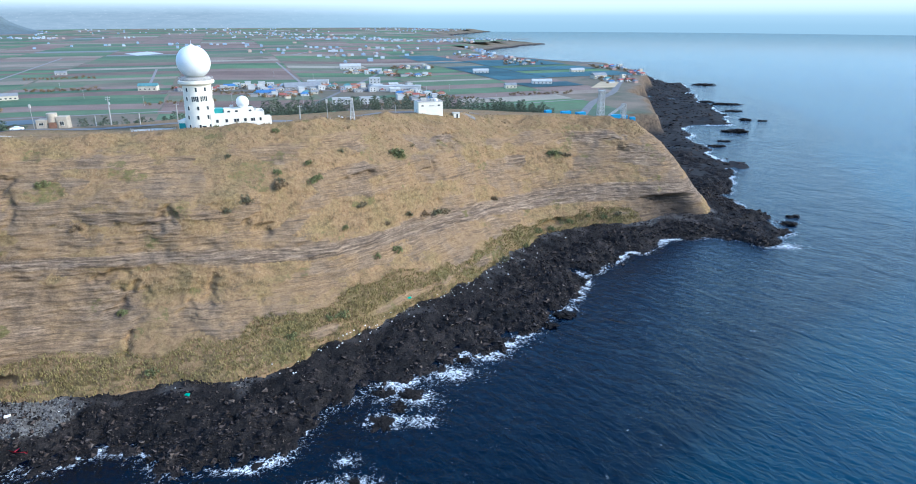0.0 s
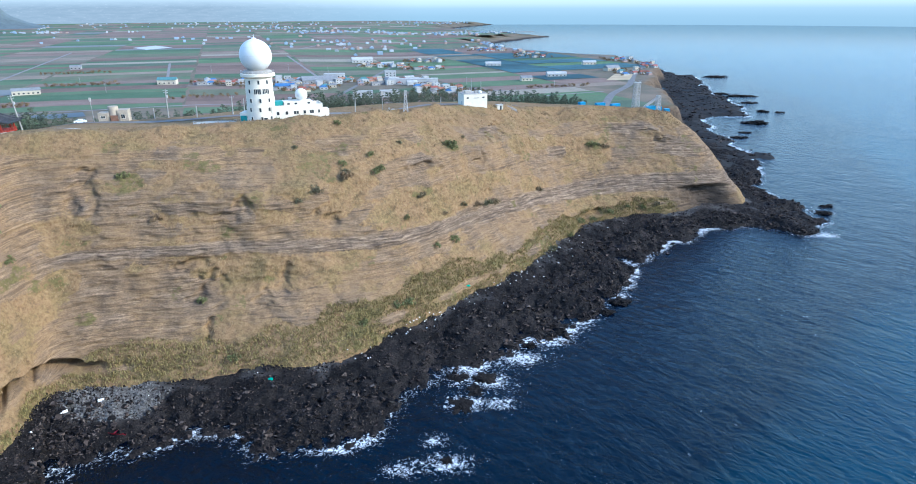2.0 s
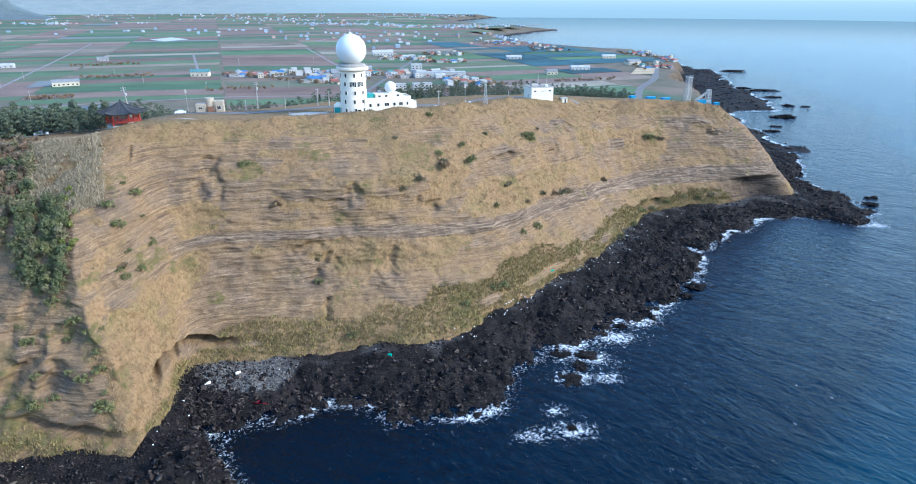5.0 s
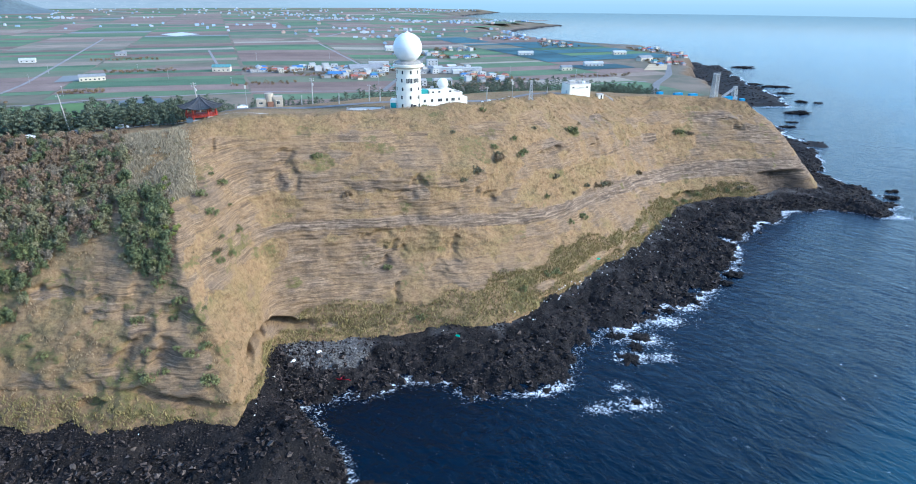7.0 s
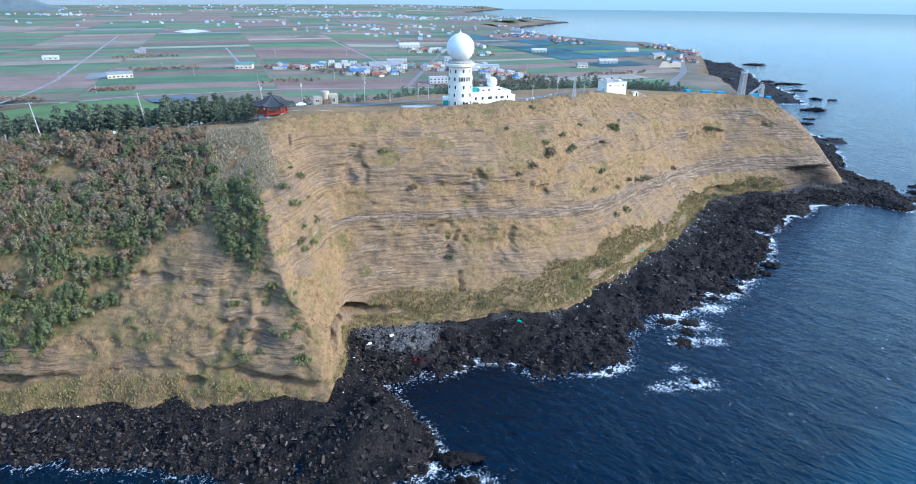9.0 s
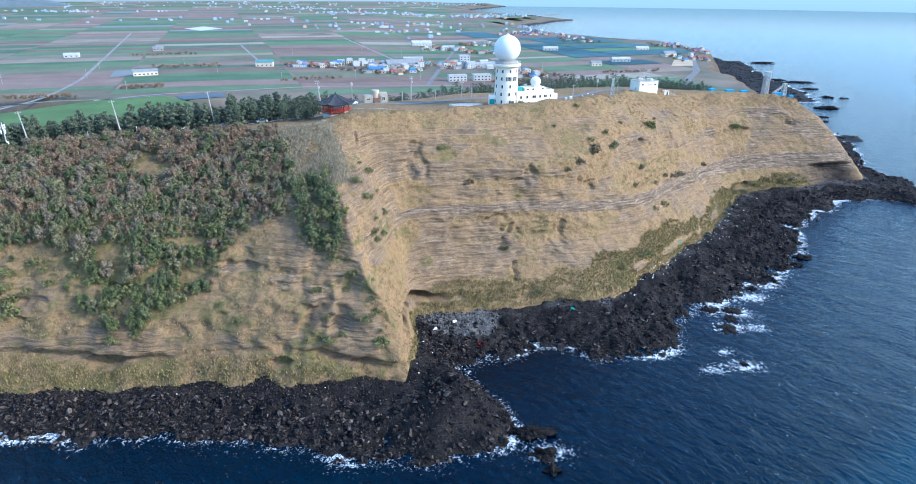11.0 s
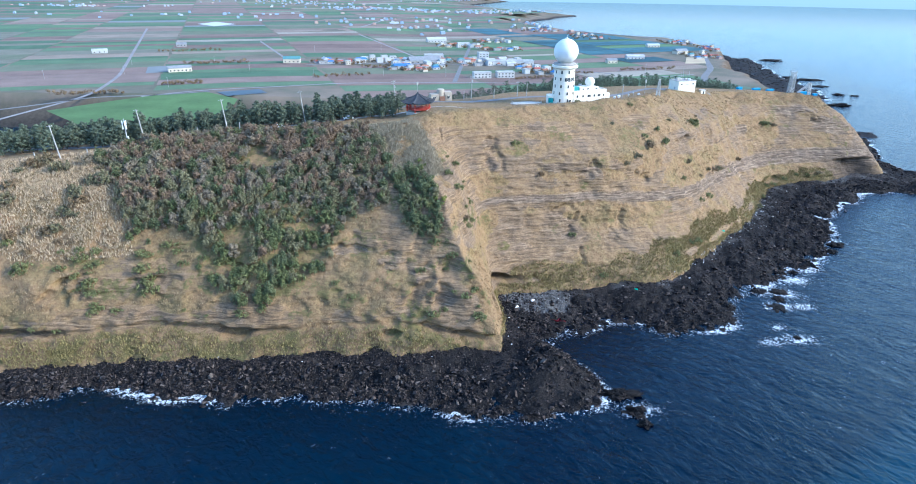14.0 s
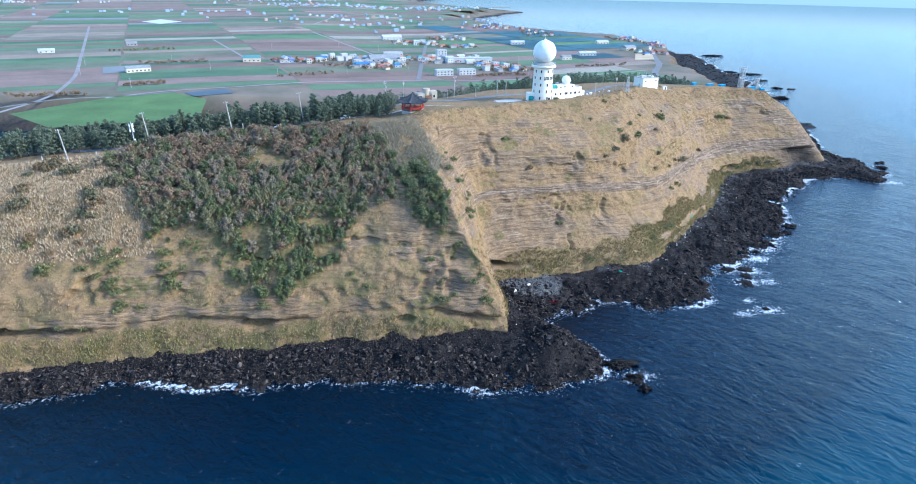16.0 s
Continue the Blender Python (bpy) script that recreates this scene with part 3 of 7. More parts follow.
ledge = 0.9 * saw(bed / 2.7 + 0.8 * vnoise(x / 30, y / 30, bed / 9, 15)) + 0.5 * saw(bed / 1.15 + 0.9 * vnoise(x / 16, y / 16, bed / 6, 16))
ledge *= 0.4 + 0.9 * smooth(vnoise(x / 18, y / 18, z / 7, 17), -0.4, 0.5)
ridge = 0.5 - np.abs(fbm(x / 15, y / 15, z / 40, 3, 33))
calm = 1 - 0.3 * (1 - smooth(ST, 6.8, 7.6))
push = (bare * calm * (0.22 * np.sign(hard) * np.abs(hard) ** 0.7 + 0.5 * ledge) + 1.2 * gully + 1.1 * ridge + 0.55 * fbm(x / 4.2, y / 4.2, z / 2.6, 4, 41, 0.6)) * (1 - flat) * (1 - 0.6 * top)
# sharp spur that runs down the nose of the headland to its prow, hollowed on both sides
spur = ST - np.interp(z, [5, 12, 21, 28, 32, 52, 60], [6.0, 6.4, 6.45, 6.05, 5.8, 5.85, 6.2]) + 0.16 * fbm(x / 7, y / 7, z / 5, 3, 38)
on_nose = (1 - flat) * (1 - smooth(z, 56, 64))
push += on_nose * (2.0 * np.exp(-np.abs(spur) / 0.2) - 1.9 * np.exp(-((spur - 0.55) / 0.3) ** 2) - 1.0 * np.exp(-((spur + 0.5) / 0.28) ** 2) * (1 - smooth(z, 40, 48)))
rug = (np.exp(-((ST - 5.1) / 0.9) ** 2) + 0.5 * smooth(ST, 2.0, 2.6) * (1 - smooth(ST, 4.2, 5.0))) * 0.7 * (1 - flat) * (1 - top) * (1 - smooth(z, 34, 44))
push += rug * (1.9 * (0.4 - np.abs(fbm(x / 6, y / 6, z / 10, 3, 36))) - 1.4 * smooth(fbm(x / 9, y / 9, z / 14, 3, 37), 0.15, 0.5))
push -= 8.0 * (1 - smooth(z, 13.0, 16.5)) * np.exp(-((ST - 16.5) / 0.8) ** 2)
# waves have cut a low overhang into the foot
cut = np.exp(-((z - notch_z - 0.8 * vnoise(x / 14, y / 14, 0, 3)) / 1.2) ** 2) * (0.25 + smooth(vnoise(x / 17, y / 17, 0, 61), -0.2, 0.5))
push -= cut * (3.8 * smooth(ST, 1.0, 2.0) * (1 - smooth(ST, 6.2, 6.8)) + 2.5 * np.exp(-((ST - 14.2) / 0.5) ** 2))
# sea caves: a long low one in the corner of the cove, small ones along the headland
cave = np.zeros_like(x)
for s0, w0, z0, h0, d0 in ((3.42, 0.10, 10.6, 1.7, 5.0), (4.55, 0.12, 9.6, 1.2, 3.5), (1.8, 0.14, 14.0, 1.8, 4.0), (14.1, 0.16, 8.0, 1.6, 4.0)):
    arch = smooth(1.25 - ((ST - s0) / w0) ** 2 - ((z - z0 - 3.0 * (ST - s0)) / h0) ** 2 + 0.5 * fbm(x / 3, y / 3, z / 2, 3, 35), 0.1, 0.6)
    cave = np.maximum(cave, arch)
    push -= d0 * arch
# long low cave under an overhanging lip in the corner of the cove
lip = np.interp(ST, [6.8, 7.2, 7.6, 8.0, 8.4, 9.2], [13.5, 15.4, 14.6, 12.9, 11.4, 10.8]) + 0.5 * fbm(x / 4, y / 4, 0, 2, 40)
under = (lip - z) / 3.2
arch = smooth(under, 0.0, 0.07) * (1 - smooth(under, 0.6, 1.1)) * smooth(ST, 6.92, 7.1) * (1 - smooth(ST, 8.2, 8.7))
cave = np.maximum(cave, arch)
push -= 14.0 * arch
# ribs and chimneys
SCARS_BAY = ((9.90, 46, 0.06, 3.2, -2.8), (8.57, 57.5, 0.05, 2.2, -2.8), (8.62, 53.5, 0.05, 2.2, -2.2), (8.45, 50.5, 0.04, 2.5, -1.8), (8.68, 50, 0.04, 2.5, -1.8), (9.43, 31, 0.06, 1.8, -2.4), (9.56, 26, 0.05, 3, -2.4), (9.46, 22, 0.06, 1.6, -2.2),
             (9.51, 15, 0.03, 4.5, -2.6), (10.31, 24, 0.035, 4, -2.2), (10.03, 19.5, 0.05, 2.5, -2.0), (13.31, 52, 0.05, 2.4, -2.8), (12.32, 48.6, 0.13, 1.1, -2.8), (10.7, 41.8, 0.05, 1.2, -2.0), (10.9, 38, 0.05, 2.2, -2.0), (7.56, 63, 0.03, 2.2, -1.8),
             (15.8, 37.5, 0.1, 2, -3.0), (15.5, 40.5, 0.14, 1.6, -2.0), (13.05, 45, 0.03, 3, -2.0))
SCARS_HEAD = ((4.22, 33, 0.12, 1.3, -2.6), (4.6, 30, 0.06, 3, -2.0), (5.3, 21, 0.1, 4, -2.2), (5.05, 27, 0.08, 4, -2.0), (4.95, 20, 0.06, 4, -2.0), (2.34, 24, 0.06, 3, -2.8), (2.42, 27, 0.05, 1.5, -2.2), (2.95, 26, 0.1, 1.1, -2.0), (3.5, 29, 0.08, 1.0, -1.8), (5.5, 28, 0.07, 3, -1.8))
for s0, z0, w0, h0, a0 in SCARS_BAY + SCARS_HEAD:
    g0 = np.exp(-((ST - s0 - 0.012 * (z - z0) + 0.10 * fbm(x / 5, y / 5, z / 5, 3, 34)) / (1.7 * w0)) ** 2 - ((z - z0) / (1.15 * h0)) ** 2)
    push += 0.75 * a0 * smooth(g0 * (1 + 0.6 * fbm(x / 2.5, y / 2.5, z / 2.5, 2, 39)), 0.15, 0.8)
FACE += out[None] * push[..., None]
FACE[..., 2] += 0.25 * fbm(x / 2.4, y / 2.4, 0, 3, 51) * (1 - 0.75 * flat) + (1.1 + 0.9 * smooth(ST, 11.5, 13)) * fbm(x / 16, y / 16, 0, 3, 52) * top * (1 - flat) + 0.4 * fbm(x / 30, y / 30, 0, 2, 53) * flat
low_top = np.where(ST < 6.6, notch_z - 0.8, np.interp(ST, [6.6, 8, 9, 10, 11.1, 12.2, 13, 14.2, 15, 16, 22], [7, 9, 13.5, 11.5, 14.5, 14.5, 12, 9, 11, 7, 6]) + 2.0 * fbm(x / 9, y / 9, 0, 3, 71))
low = (1 - smooth(z, low_top - 1.0, low_top + 1.5)) * (1 - smooth(ST, 15.2, 15.6))
grass = np.clip(1.0 - bare + 0.8 * top + flat + 0.9 * low * (1 - cut * 2), 0, 1.3)
green = 1.15 * patches(OLIVE) + 0.62 * low * smooth(vnoise(x / 9, y / 9, z / 6, 81), -0.1, 0.6) + 0.5 * smooth(fbm(x / 12, y / 12, z / 8, 3, 82), 0.45, 0.8) * (1 - flat)


def scrub_floor(station):
    """Lower edge of the thicket, station by station."""
    return np.interp(station, [2.2, 2.35, 2.6, 2.7, 3.1, 3.2, 3.3, 3.55, 3.75, 3.95, 4.0, 4.1, 4.3, 4.6, 4.64, 4.78, 4.8, 5.0, 5.4, 5.6, 5.7], [60, 57, 51, 41, 39, 33, 24, 21, 22, 26, 33, 43, 46, 46, 55, 55, 39, 36, 38, 44, 90])


thick_scrub = wild * smooth(z - scrub_floor(ST), 0, 3) * (1 - flat) * (1 - smooth(ST, 5.3, 5.7)) * (1 - smooth(ST, 4.5, 4.8) * smooth(z, 52, 56))
green = np.clip(green + 0.4 * np.exp(-((ST - 7.2) / 0.35) ** 2) * smooth(fbm(x / 5, y / 5, z / 4, 3, 84), 0.2, 0.6) * (1 - flat) + 0.5 * thick_scrub + 0.5 * wild * smooth(fbm(x / 6, y / 6, z / 4, 4, 83, 0.65), 0.0, 0.55) * (1 - flat), 0, 0.60)
# foot of the point: dark rock, with the overhang's shade painted in
basal_rock_shade = np.exp(-np.abs((ST - 16.6) / 1.1) ** 3) * (1 - smooth(z, 12.5 + 3 * vnoise(x / 9, y / 9, 0, 72), 17 + 3 * vnoise(x / 9, y / 9, 0, 72)))
grass = grass * (1 - np.clip(1.3 * basal_rock_shade, 0, 1))
green = green * (1 - basal_rock_shade)
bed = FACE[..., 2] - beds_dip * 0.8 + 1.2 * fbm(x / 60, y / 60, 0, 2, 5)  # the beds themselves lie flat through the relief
# the lower headland gets a faint share of the same darkening
tuff = np.maximum(basal_rock_shade, 0.10 * (1 - smooth(ST, 6.0, 6.7)) * (1 - smooth(z, 20, 30)))
cliff = tagged(sheet("ground_cliff", FACE, CLIFF, attrs={"grass": grass, "green": green, "bed": bed, "laminate_shade": laminate_shade, "basal_rock_shade": tuff}), "layered tan tuff sea cliff with dry grass on its ledges", "cliff", kind="structure")

# lava apron between the cliff and the water
APRON = loft([(shore + out * 26 + np.array([0, 0, -7.0]), shore + out * 3 + np.array([0, 0, -0.9]), 16), (shore + out * 3 + np.array([0, 0, -0.9]), shore, 8), (shore, foot, 44), (foot, foot - out * 9 + np.array([0, 0, 2.0]), 6)])
APRON = soften(APRON, 3)
x, y = APRON[..., 0], APRON[..., 1]
d1, r1 = cells(x / 3.4, y / 3.4, 5)
d2, r2 = cells(x / 1.5, y / 1.5, 6)
away = smooth(np.hypot(x - shore[None, :, 0], y - shore[None, :, 1]), 0.0, 9.0)
inland = smooth((np.arange(len(APRON)) / len(APRON))[:, None], 0.66, 0.90) * np.ones_like(x)
lump = (0.5 + 0.9 * r1) * (1 - 1.5 * d1 ** 2) * 1.25 + (0.3 + r2) * (1 - 1.5 * d2 ** 2) * 0.45
rough = 1.0 - 0.65 * inland
APRON[..., 2] += rough * lump * 0.9 + 1.7 * fbm(x / 15, y / 15, 0, 4, 91) * (1 - 0.5 * inland) - 1.0
# low lava hump in front of the headland
APRON[..., 2] += 4.0 * np.exp(-(((x + 122) / 12) ** 2 + ((y - 92) / 9) ** 2)) * (1 + 0.5 * fbm(x / 6, y / 6, 0, 3, 96))
gravel = np.clip(1.3 * np.exp(-(((x + 118) / 13) ** 2 + ((y - 140) / 8.5) ** 2)) + 0.30 * inland * smooth(ST, 7.5, 8.5) + 0.25 * fbm(x / 7, y / 7, 0, 2, 95), 0, 1) * smooth(ST, 7.2, 8.0)
lava = tagged(sheet("ground_lava_shore", APRON, LAVA, attrs={"gravel": gravel}), "rough black lava shore below the cliff", "rock shore", kind="structure")

# the farmed plain behind, with the far coast
COAST = [(60, 460), (128, 470), (152, 520), (185, 600), (222, 700), (243, 800), (262, 880), (290, 960), (318, 1060), (312, 1160), (290, 1250), (225, 1330), (150, 1450), (90, 1620), (60, 1800), (78, 1950),
         (140, 2150), (260, 2380), (330, 2500), (180, 2620), (40, 2900), (-20, 3300), (-40, 3600), (60, 3900), (220, 4300), (300, 4700), (320, 5200)]
COAST = np.stack([np.interp(np.linspace(0, len(COAST) - 1, 500), np.arange(len(COAST)), [c[a] for c in COAST]) for a in (0, 1)], 1)
COAST += np.stack([14 * fbm(COAST[:, 0] / 60, COAST[:, 1] / 60, 0, 3, 7), 14 * fbm(COAST[:, 0] / 60, COAST[:, 1] / 60, 9, 3, 8)], 1) * smooth(COAST[:, 1], 470, 620)[:, None]


def coast_distance(px, py):
    """Metres inland of the far coast (negative out at sea)."""
    best = np.full(px.shape, 1e9)
    for (ax, ay), (bx, by) in zip(COAST[:-1], COAST[1:]):
        ex, ey = bx - ax, by - ay
        t = np.clip(((px - ax) * ex + (py - ay) * ey) / (ex * ex + ey * ey + 1e-9), 0, 1)
        best = np.minimum(best, np.hypot(px - ax - t * ex, py - ay - t * ey))
    edge = np.interp(py, COAST[:, 1], COAST[:, 0])
    crossings = np.zeros(px.shape, int)
    for (ax, ay), (bx, by) in zip(COAST[:-1], COAST[1:]):
        hit = (ay > py) != (by > py)
        xi = ax + (py - ay) / (by - ay + 1e-12) * (bx - ax)
        crossings += hit & (px < xi)
    return np.where(crossings % 2 == 1, best, -best)


gx = np.concatenate([-np.geomspace(900, 4700, 40)[::-1], np.arange(-880, -60, 20.0), np.arange(-60, 480, 5.0)])
gy = np.concatenate([np.arange(255, 480, 25.0), np.arange(480, 1300, 6.0), np.geomspace(1300, 4800, 110)])
px, py = np.meshgrid(gx, gy)
inl = coast_distance(px, py)
bluff = 12 + 18 * smooth(py, 900, 1400) + 110 * smooth(py, 1350, 2200)
pz = (plain_z(px, py) - 3) * smooth(inl, 0, bluff) + 3.0 * smooth(inl, -6, 3) - 4.0 * (1 - smooth(inl, -150, -5))
FLATS = [(120, 400), (154, 393), (166, 417), (190, 439), (217, 452), (200, 490), (205, 551), (215, 613), (232, 633), (258, 636), (280, 648), (309, 746), (311, 816), (338, 929), (362, 1027), (340, 1056), (345, 1170), (290, 1175), (240, 880), (210, 690), (130, 480)]


def polygon_depth(poly, qx, qy):
    """Metres inside a polygon (negative outside)."""
    best, crossings = np.full(qx.shape, 1e9), np.zeros(qx.shape, int)
    for (ax, ay), (bx, by) in zip(poly, poly[1:] + poly[:1]):
        ex, ey = bx - ax, by - ay
        t = np.clip(((qx - ax) * ex + (qy - ay) * ey) / (ex * ex + ey * ey), 0, 1)
        best = np.minimum(best, np.hypot(qx - ax - t * ex, qy - ay - t * ey))
        crossings += ((ay > qy) != (by > qy)) & (qx < ax + (qy - ay) / (by - ay + 1e-12) * ex)
    return np.where(crossings % 2 == 1, best, -best)


depth = polygon_depth(FLATS, px, py) + 6 + 9 * fbm(px / 26, py / 26, 0, 3, 16)
flats = smooth(depth, -3, 9) * (inl < 4)
pz = pz * (1 - flats) + flats * (1.5 + 1.5 * fbm(px / 18, py / 18, 0, 4, 15, 0.7))
pz = np.where((inl < 0) & (flats < 0.05), np.minimum(pz, -1.0), pz)
pz = np.where(inl < -155, -6, pz)
rock = 1 - smooth(inl, 8 + 0 * inl, 20)


def plain_material():
    m, n, l, b = material("plain_soil_rock_edge", 0.95, 0.1)
    p = place(n, l=l)
    a, c = noise_node(n, l, 0.02, 5, 0.6, p), noise_node(n, l, 0.35, 5, 0.7, p)
    soil = ramp(n, l, a.outputs["Fac"], [(0.3, (0.095, 0.10, 0.065)), (0.5, (0.145, 0.122, 0.09)), (0.7, (0.20, 0.155, 0.115))]).outputs["Color"]
    bluff_c = ramp(n, l, c.outputs["Fac"], [(0.3, (0.045, 0.033, 0.024)), (0.6, (0.125, 0.09, 0.06))]).outputs["Color"]
    black = ramp(n, l, c.outputs["Fac"], [(0.3, (0.010, 0.011, 0.013)), (0.7, (0.035, 0.033, 0.032))]).outputs["Color"]
    col = mix(n, l, attr(n, "bluff"), soil, bluff_c)
    l.new(mix(n, l, attr(n, "black"), col, black), b.inputs["Base Color"])
    bump(n, l, b, c.outputs["Fac"], 0.6, 0.4)
    return m


plain = tagged(sheet("ground_plain", np.stack([px, py, pz], -1), plain_material(), attrs={"bluff": rock, "black": np.where(py > 1350, 1 - smooth(inl, 0, 14), 1 - smooth(pz, 5.0, 7.5))}), "flat farmland plain reaching to the far coast", "ground", kind="structure")


from mathutils import bvhtree


def tree_of(ob):
    me = ob.data
    co = np.empty(len(me.vertices) * 3, np.float32)
    me.vertices.foreach_get("co", co)
    vi = np.empty(len(me.loops), np.int32)
    me.loops.foreach_get("vertex_index", vi)
    return bvhtree.BVHTree.FromPolygons(co.reshape(-1, 3).tolist(), vi.reshape(-1, 4).tolist())


GROUND = [tree_of(o) for o in (cliff, lava, plain)]


def drop(px, py):
    """Height and normal of the land at a place."""
    best = None
    for t in GROUND:
        hit = t.ray_cast(Vector((px, py, 400)), Vector((0, 0, -1)))
        if hit[0] is not None and (best is None or hit[0].z > best[0].z):
            best = hit
    return (best[0].z, best[1]) if best else (0.0, Vector((0, 0, 1)))


# ---- the sea: one sheet to the horizon, foam where it breaks on the rocks ----
step = 3.0
sx = np.concatenate([-np.geomspace(420, 4800, 26)[::-1], np.arange(-416, 430, step), np.geomspace(440, 4900, 30)])
sy = np.concatenate([-np.geomspace(60, 2500, 16)[::-1], np.arange(-56, 560, step), np.arange(562, 1150, 8.0), np.geomspace(1160, 4900, 40)])
wx, wy = np.meshgrid(sx, sy)
land = np.zeros(wx.shape)
for a in range(wx.shape[0]):
    for c in range(wx.shape[1]):
        if -440 < wx[a, c] < 430 and 50 < wy[a, c] < 700:
            hit = GROUND[1].ray_cast(Vector((wx[a, c], wy[a, c], 60)), Vector((0, 0, -1)))[0]
            if hit is not None and hit.z > 0.05:
                land[a, c] = 1.0
for a in range(wx.shape[0]):
    for c in range(wx.shape[1]):
        if -60 < wx[a, c] < 470 and 470 < wy[a, c] < 1250:
            hit = GROUND[2].ray_cast(Vector((wx[a, c], wy[a, c], 60)), Vector((0, 0, -1)))[0]
            if hit is not None and hit.z > 0.0:
                land[a, c] = 1.0


def blur(a, n):
    for _ in range(n):
        a = (a + np.roll(a, 1, 0) + np.roll(a, -1, 0) + np.roll(a, 1, 1) + np.roll(a, -1, 1)) / 5
    return a


near, wide = blur(land, 3), blur(land, 700)
surf = smooth(fbm(wx / 17, wy / 17, 0, 3, 105), -0.25, 0.5)
foam = (0.55 * smooth(near, 0.02, 0.16) + 0.45 * smooth(near, 0.12, 0.35)) * (0.42 + 0.46 * surf)
for fx, fy, fr in ((-13, 155, 9), (-20, 144, 7), (-10, 144, 6), (-2, 168, 9), (16, 190, 9), (-25, 119, 7), (-36, 117, 5), (-96, 78, 7), (-28, 128, 4), (28, 205, 7), (40, 214, 7), (8, 180, 10), (160, 282, 8), (178, 318, 7)):
    foam = np.maximum(foam, 0.85 * np.exp(-(((wx - fx) / fr) ** 2 + ((wy - fy) / (fr * 0.6)) ** 2)))
foam = foam * (wy > 40) * (1 - smooth(near, 0.5, 0.7)) * (1 - 0.55 * np.exp(-(((wx + 104) / 26) ** 2 + ((wy - 114) / 20) ** 2)))
sea = tagged(sheet("water_sea", np.stack([wx, wy, 0 * wx], -1), SEA, attrs={"foam": foam, "waves": 1 - 0.80 * smooth(np.hypot(wx, wy), 500, 3000), "shore_dark": smooth(wide, 0.0, 0.13) * (0.45 + 0.55 * smooth(wx, -150, -60))}), "deep blue choppy sea with white surf along the rocks", "sea", kind="structure")

# glowing ring past the last land, the distance haze painted into its colour
def backdrop():
    m, n, l, b = material("hazy_distance", 1.0, 0.0)
    n.remove(b)
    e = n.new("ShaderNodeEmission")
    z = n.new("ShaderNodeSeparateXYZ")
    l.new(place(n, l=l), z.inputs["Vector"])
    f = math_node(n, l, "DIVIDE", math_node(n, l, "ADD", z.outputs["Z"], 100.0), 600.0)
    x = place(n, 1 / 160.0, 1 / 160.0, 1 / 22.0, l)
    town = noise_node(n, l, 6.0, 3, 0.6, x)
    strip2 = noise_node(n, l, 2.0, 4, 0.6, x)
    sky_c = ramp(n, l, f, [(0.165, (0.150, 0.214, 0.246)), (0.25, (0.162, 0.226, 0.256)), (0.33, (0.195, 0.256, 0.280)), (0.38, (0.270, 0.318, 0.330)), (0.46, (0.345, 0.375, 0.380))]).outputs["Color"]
    # far end of the plain with haze painted in, from the shore westwards
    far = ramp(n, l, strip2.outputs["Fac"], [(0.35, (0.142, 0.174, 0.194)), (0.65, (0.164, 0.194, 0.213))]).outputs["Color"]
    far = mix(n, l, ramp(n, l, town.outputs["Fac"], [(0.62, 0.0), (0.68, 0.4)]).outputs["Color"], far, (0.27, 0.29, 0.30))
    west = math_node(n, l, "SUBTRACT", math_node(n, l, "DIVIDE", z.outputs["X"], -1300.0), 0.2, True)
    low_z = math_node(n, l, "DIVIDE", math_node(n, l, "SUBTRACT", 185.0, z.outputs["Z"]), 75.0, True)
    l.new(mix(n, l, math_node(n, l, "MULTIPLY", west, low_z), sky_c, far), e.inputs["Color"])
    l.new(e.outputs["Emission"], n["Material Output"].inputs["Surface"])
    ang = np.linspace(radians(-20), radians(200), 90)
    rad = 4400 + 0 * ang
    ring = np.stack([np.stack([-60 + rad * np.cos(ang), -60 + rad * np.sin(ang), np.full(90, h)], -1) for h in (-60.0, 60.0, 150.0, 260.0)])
    return tagged(sheet("backdrop_haze", ring, m), "glowing backdrop painted with a pale blue hazy horizon", "horizon", kind="structure")


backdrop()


# ---- small kit for building things ----
def mesh_from(name, bm, mat, smooth_shade=False):
    me = bpy.data.meshes.new(name)
    bmesh.ops.recalc_face_normals(bm, faces=bm.faces)
    if smooth_shade:
        for f in bm.faces:
            f.smooth = True
    bm.to_mesh(me)
    bm.free()
    me.materials.append(mat)
    return me


def thing(name, m, label, category, group=""):
    ob = new(name)
    ob.matrix_world = m
    return tagged(ob, label, category, group)


def part(name, bm, mat, parent, label="", smooth_shade=False):
    ob = new(name, mesh_from(name, bm, mat, smooth_shade))
    ob.parent = parent
    return tagged(ob, label) if label else ob


def lone(name, bm, mat, m, label, category, group="", kind="", smooth_shade=False):
    ob = new(name, mesh_from(name, bm, mat, smooth_shade))
    ob.matrix_world = m
    return tagged(ob, label, category, group, kind)


def box(bm, cx, cy, z0, sx, sy, sz, rz=0.0, edge=0.0, m=None):
    g = bmesh.ops.create_cube(bm, size=1, matrix=(m or Matrix()) @ pose(cx, cy, z0 + sz / 2, 0, 0, rz) @ Matrix.Diagonal((sx, sy, sz, 1)))
    if edge:
        es = list({e for v in g["verts"] for e in v.link_edges})
        bmesh.ops.bevel(bm, geom=es, offset=edge, segments=1, affect="EDGES")
    return bm


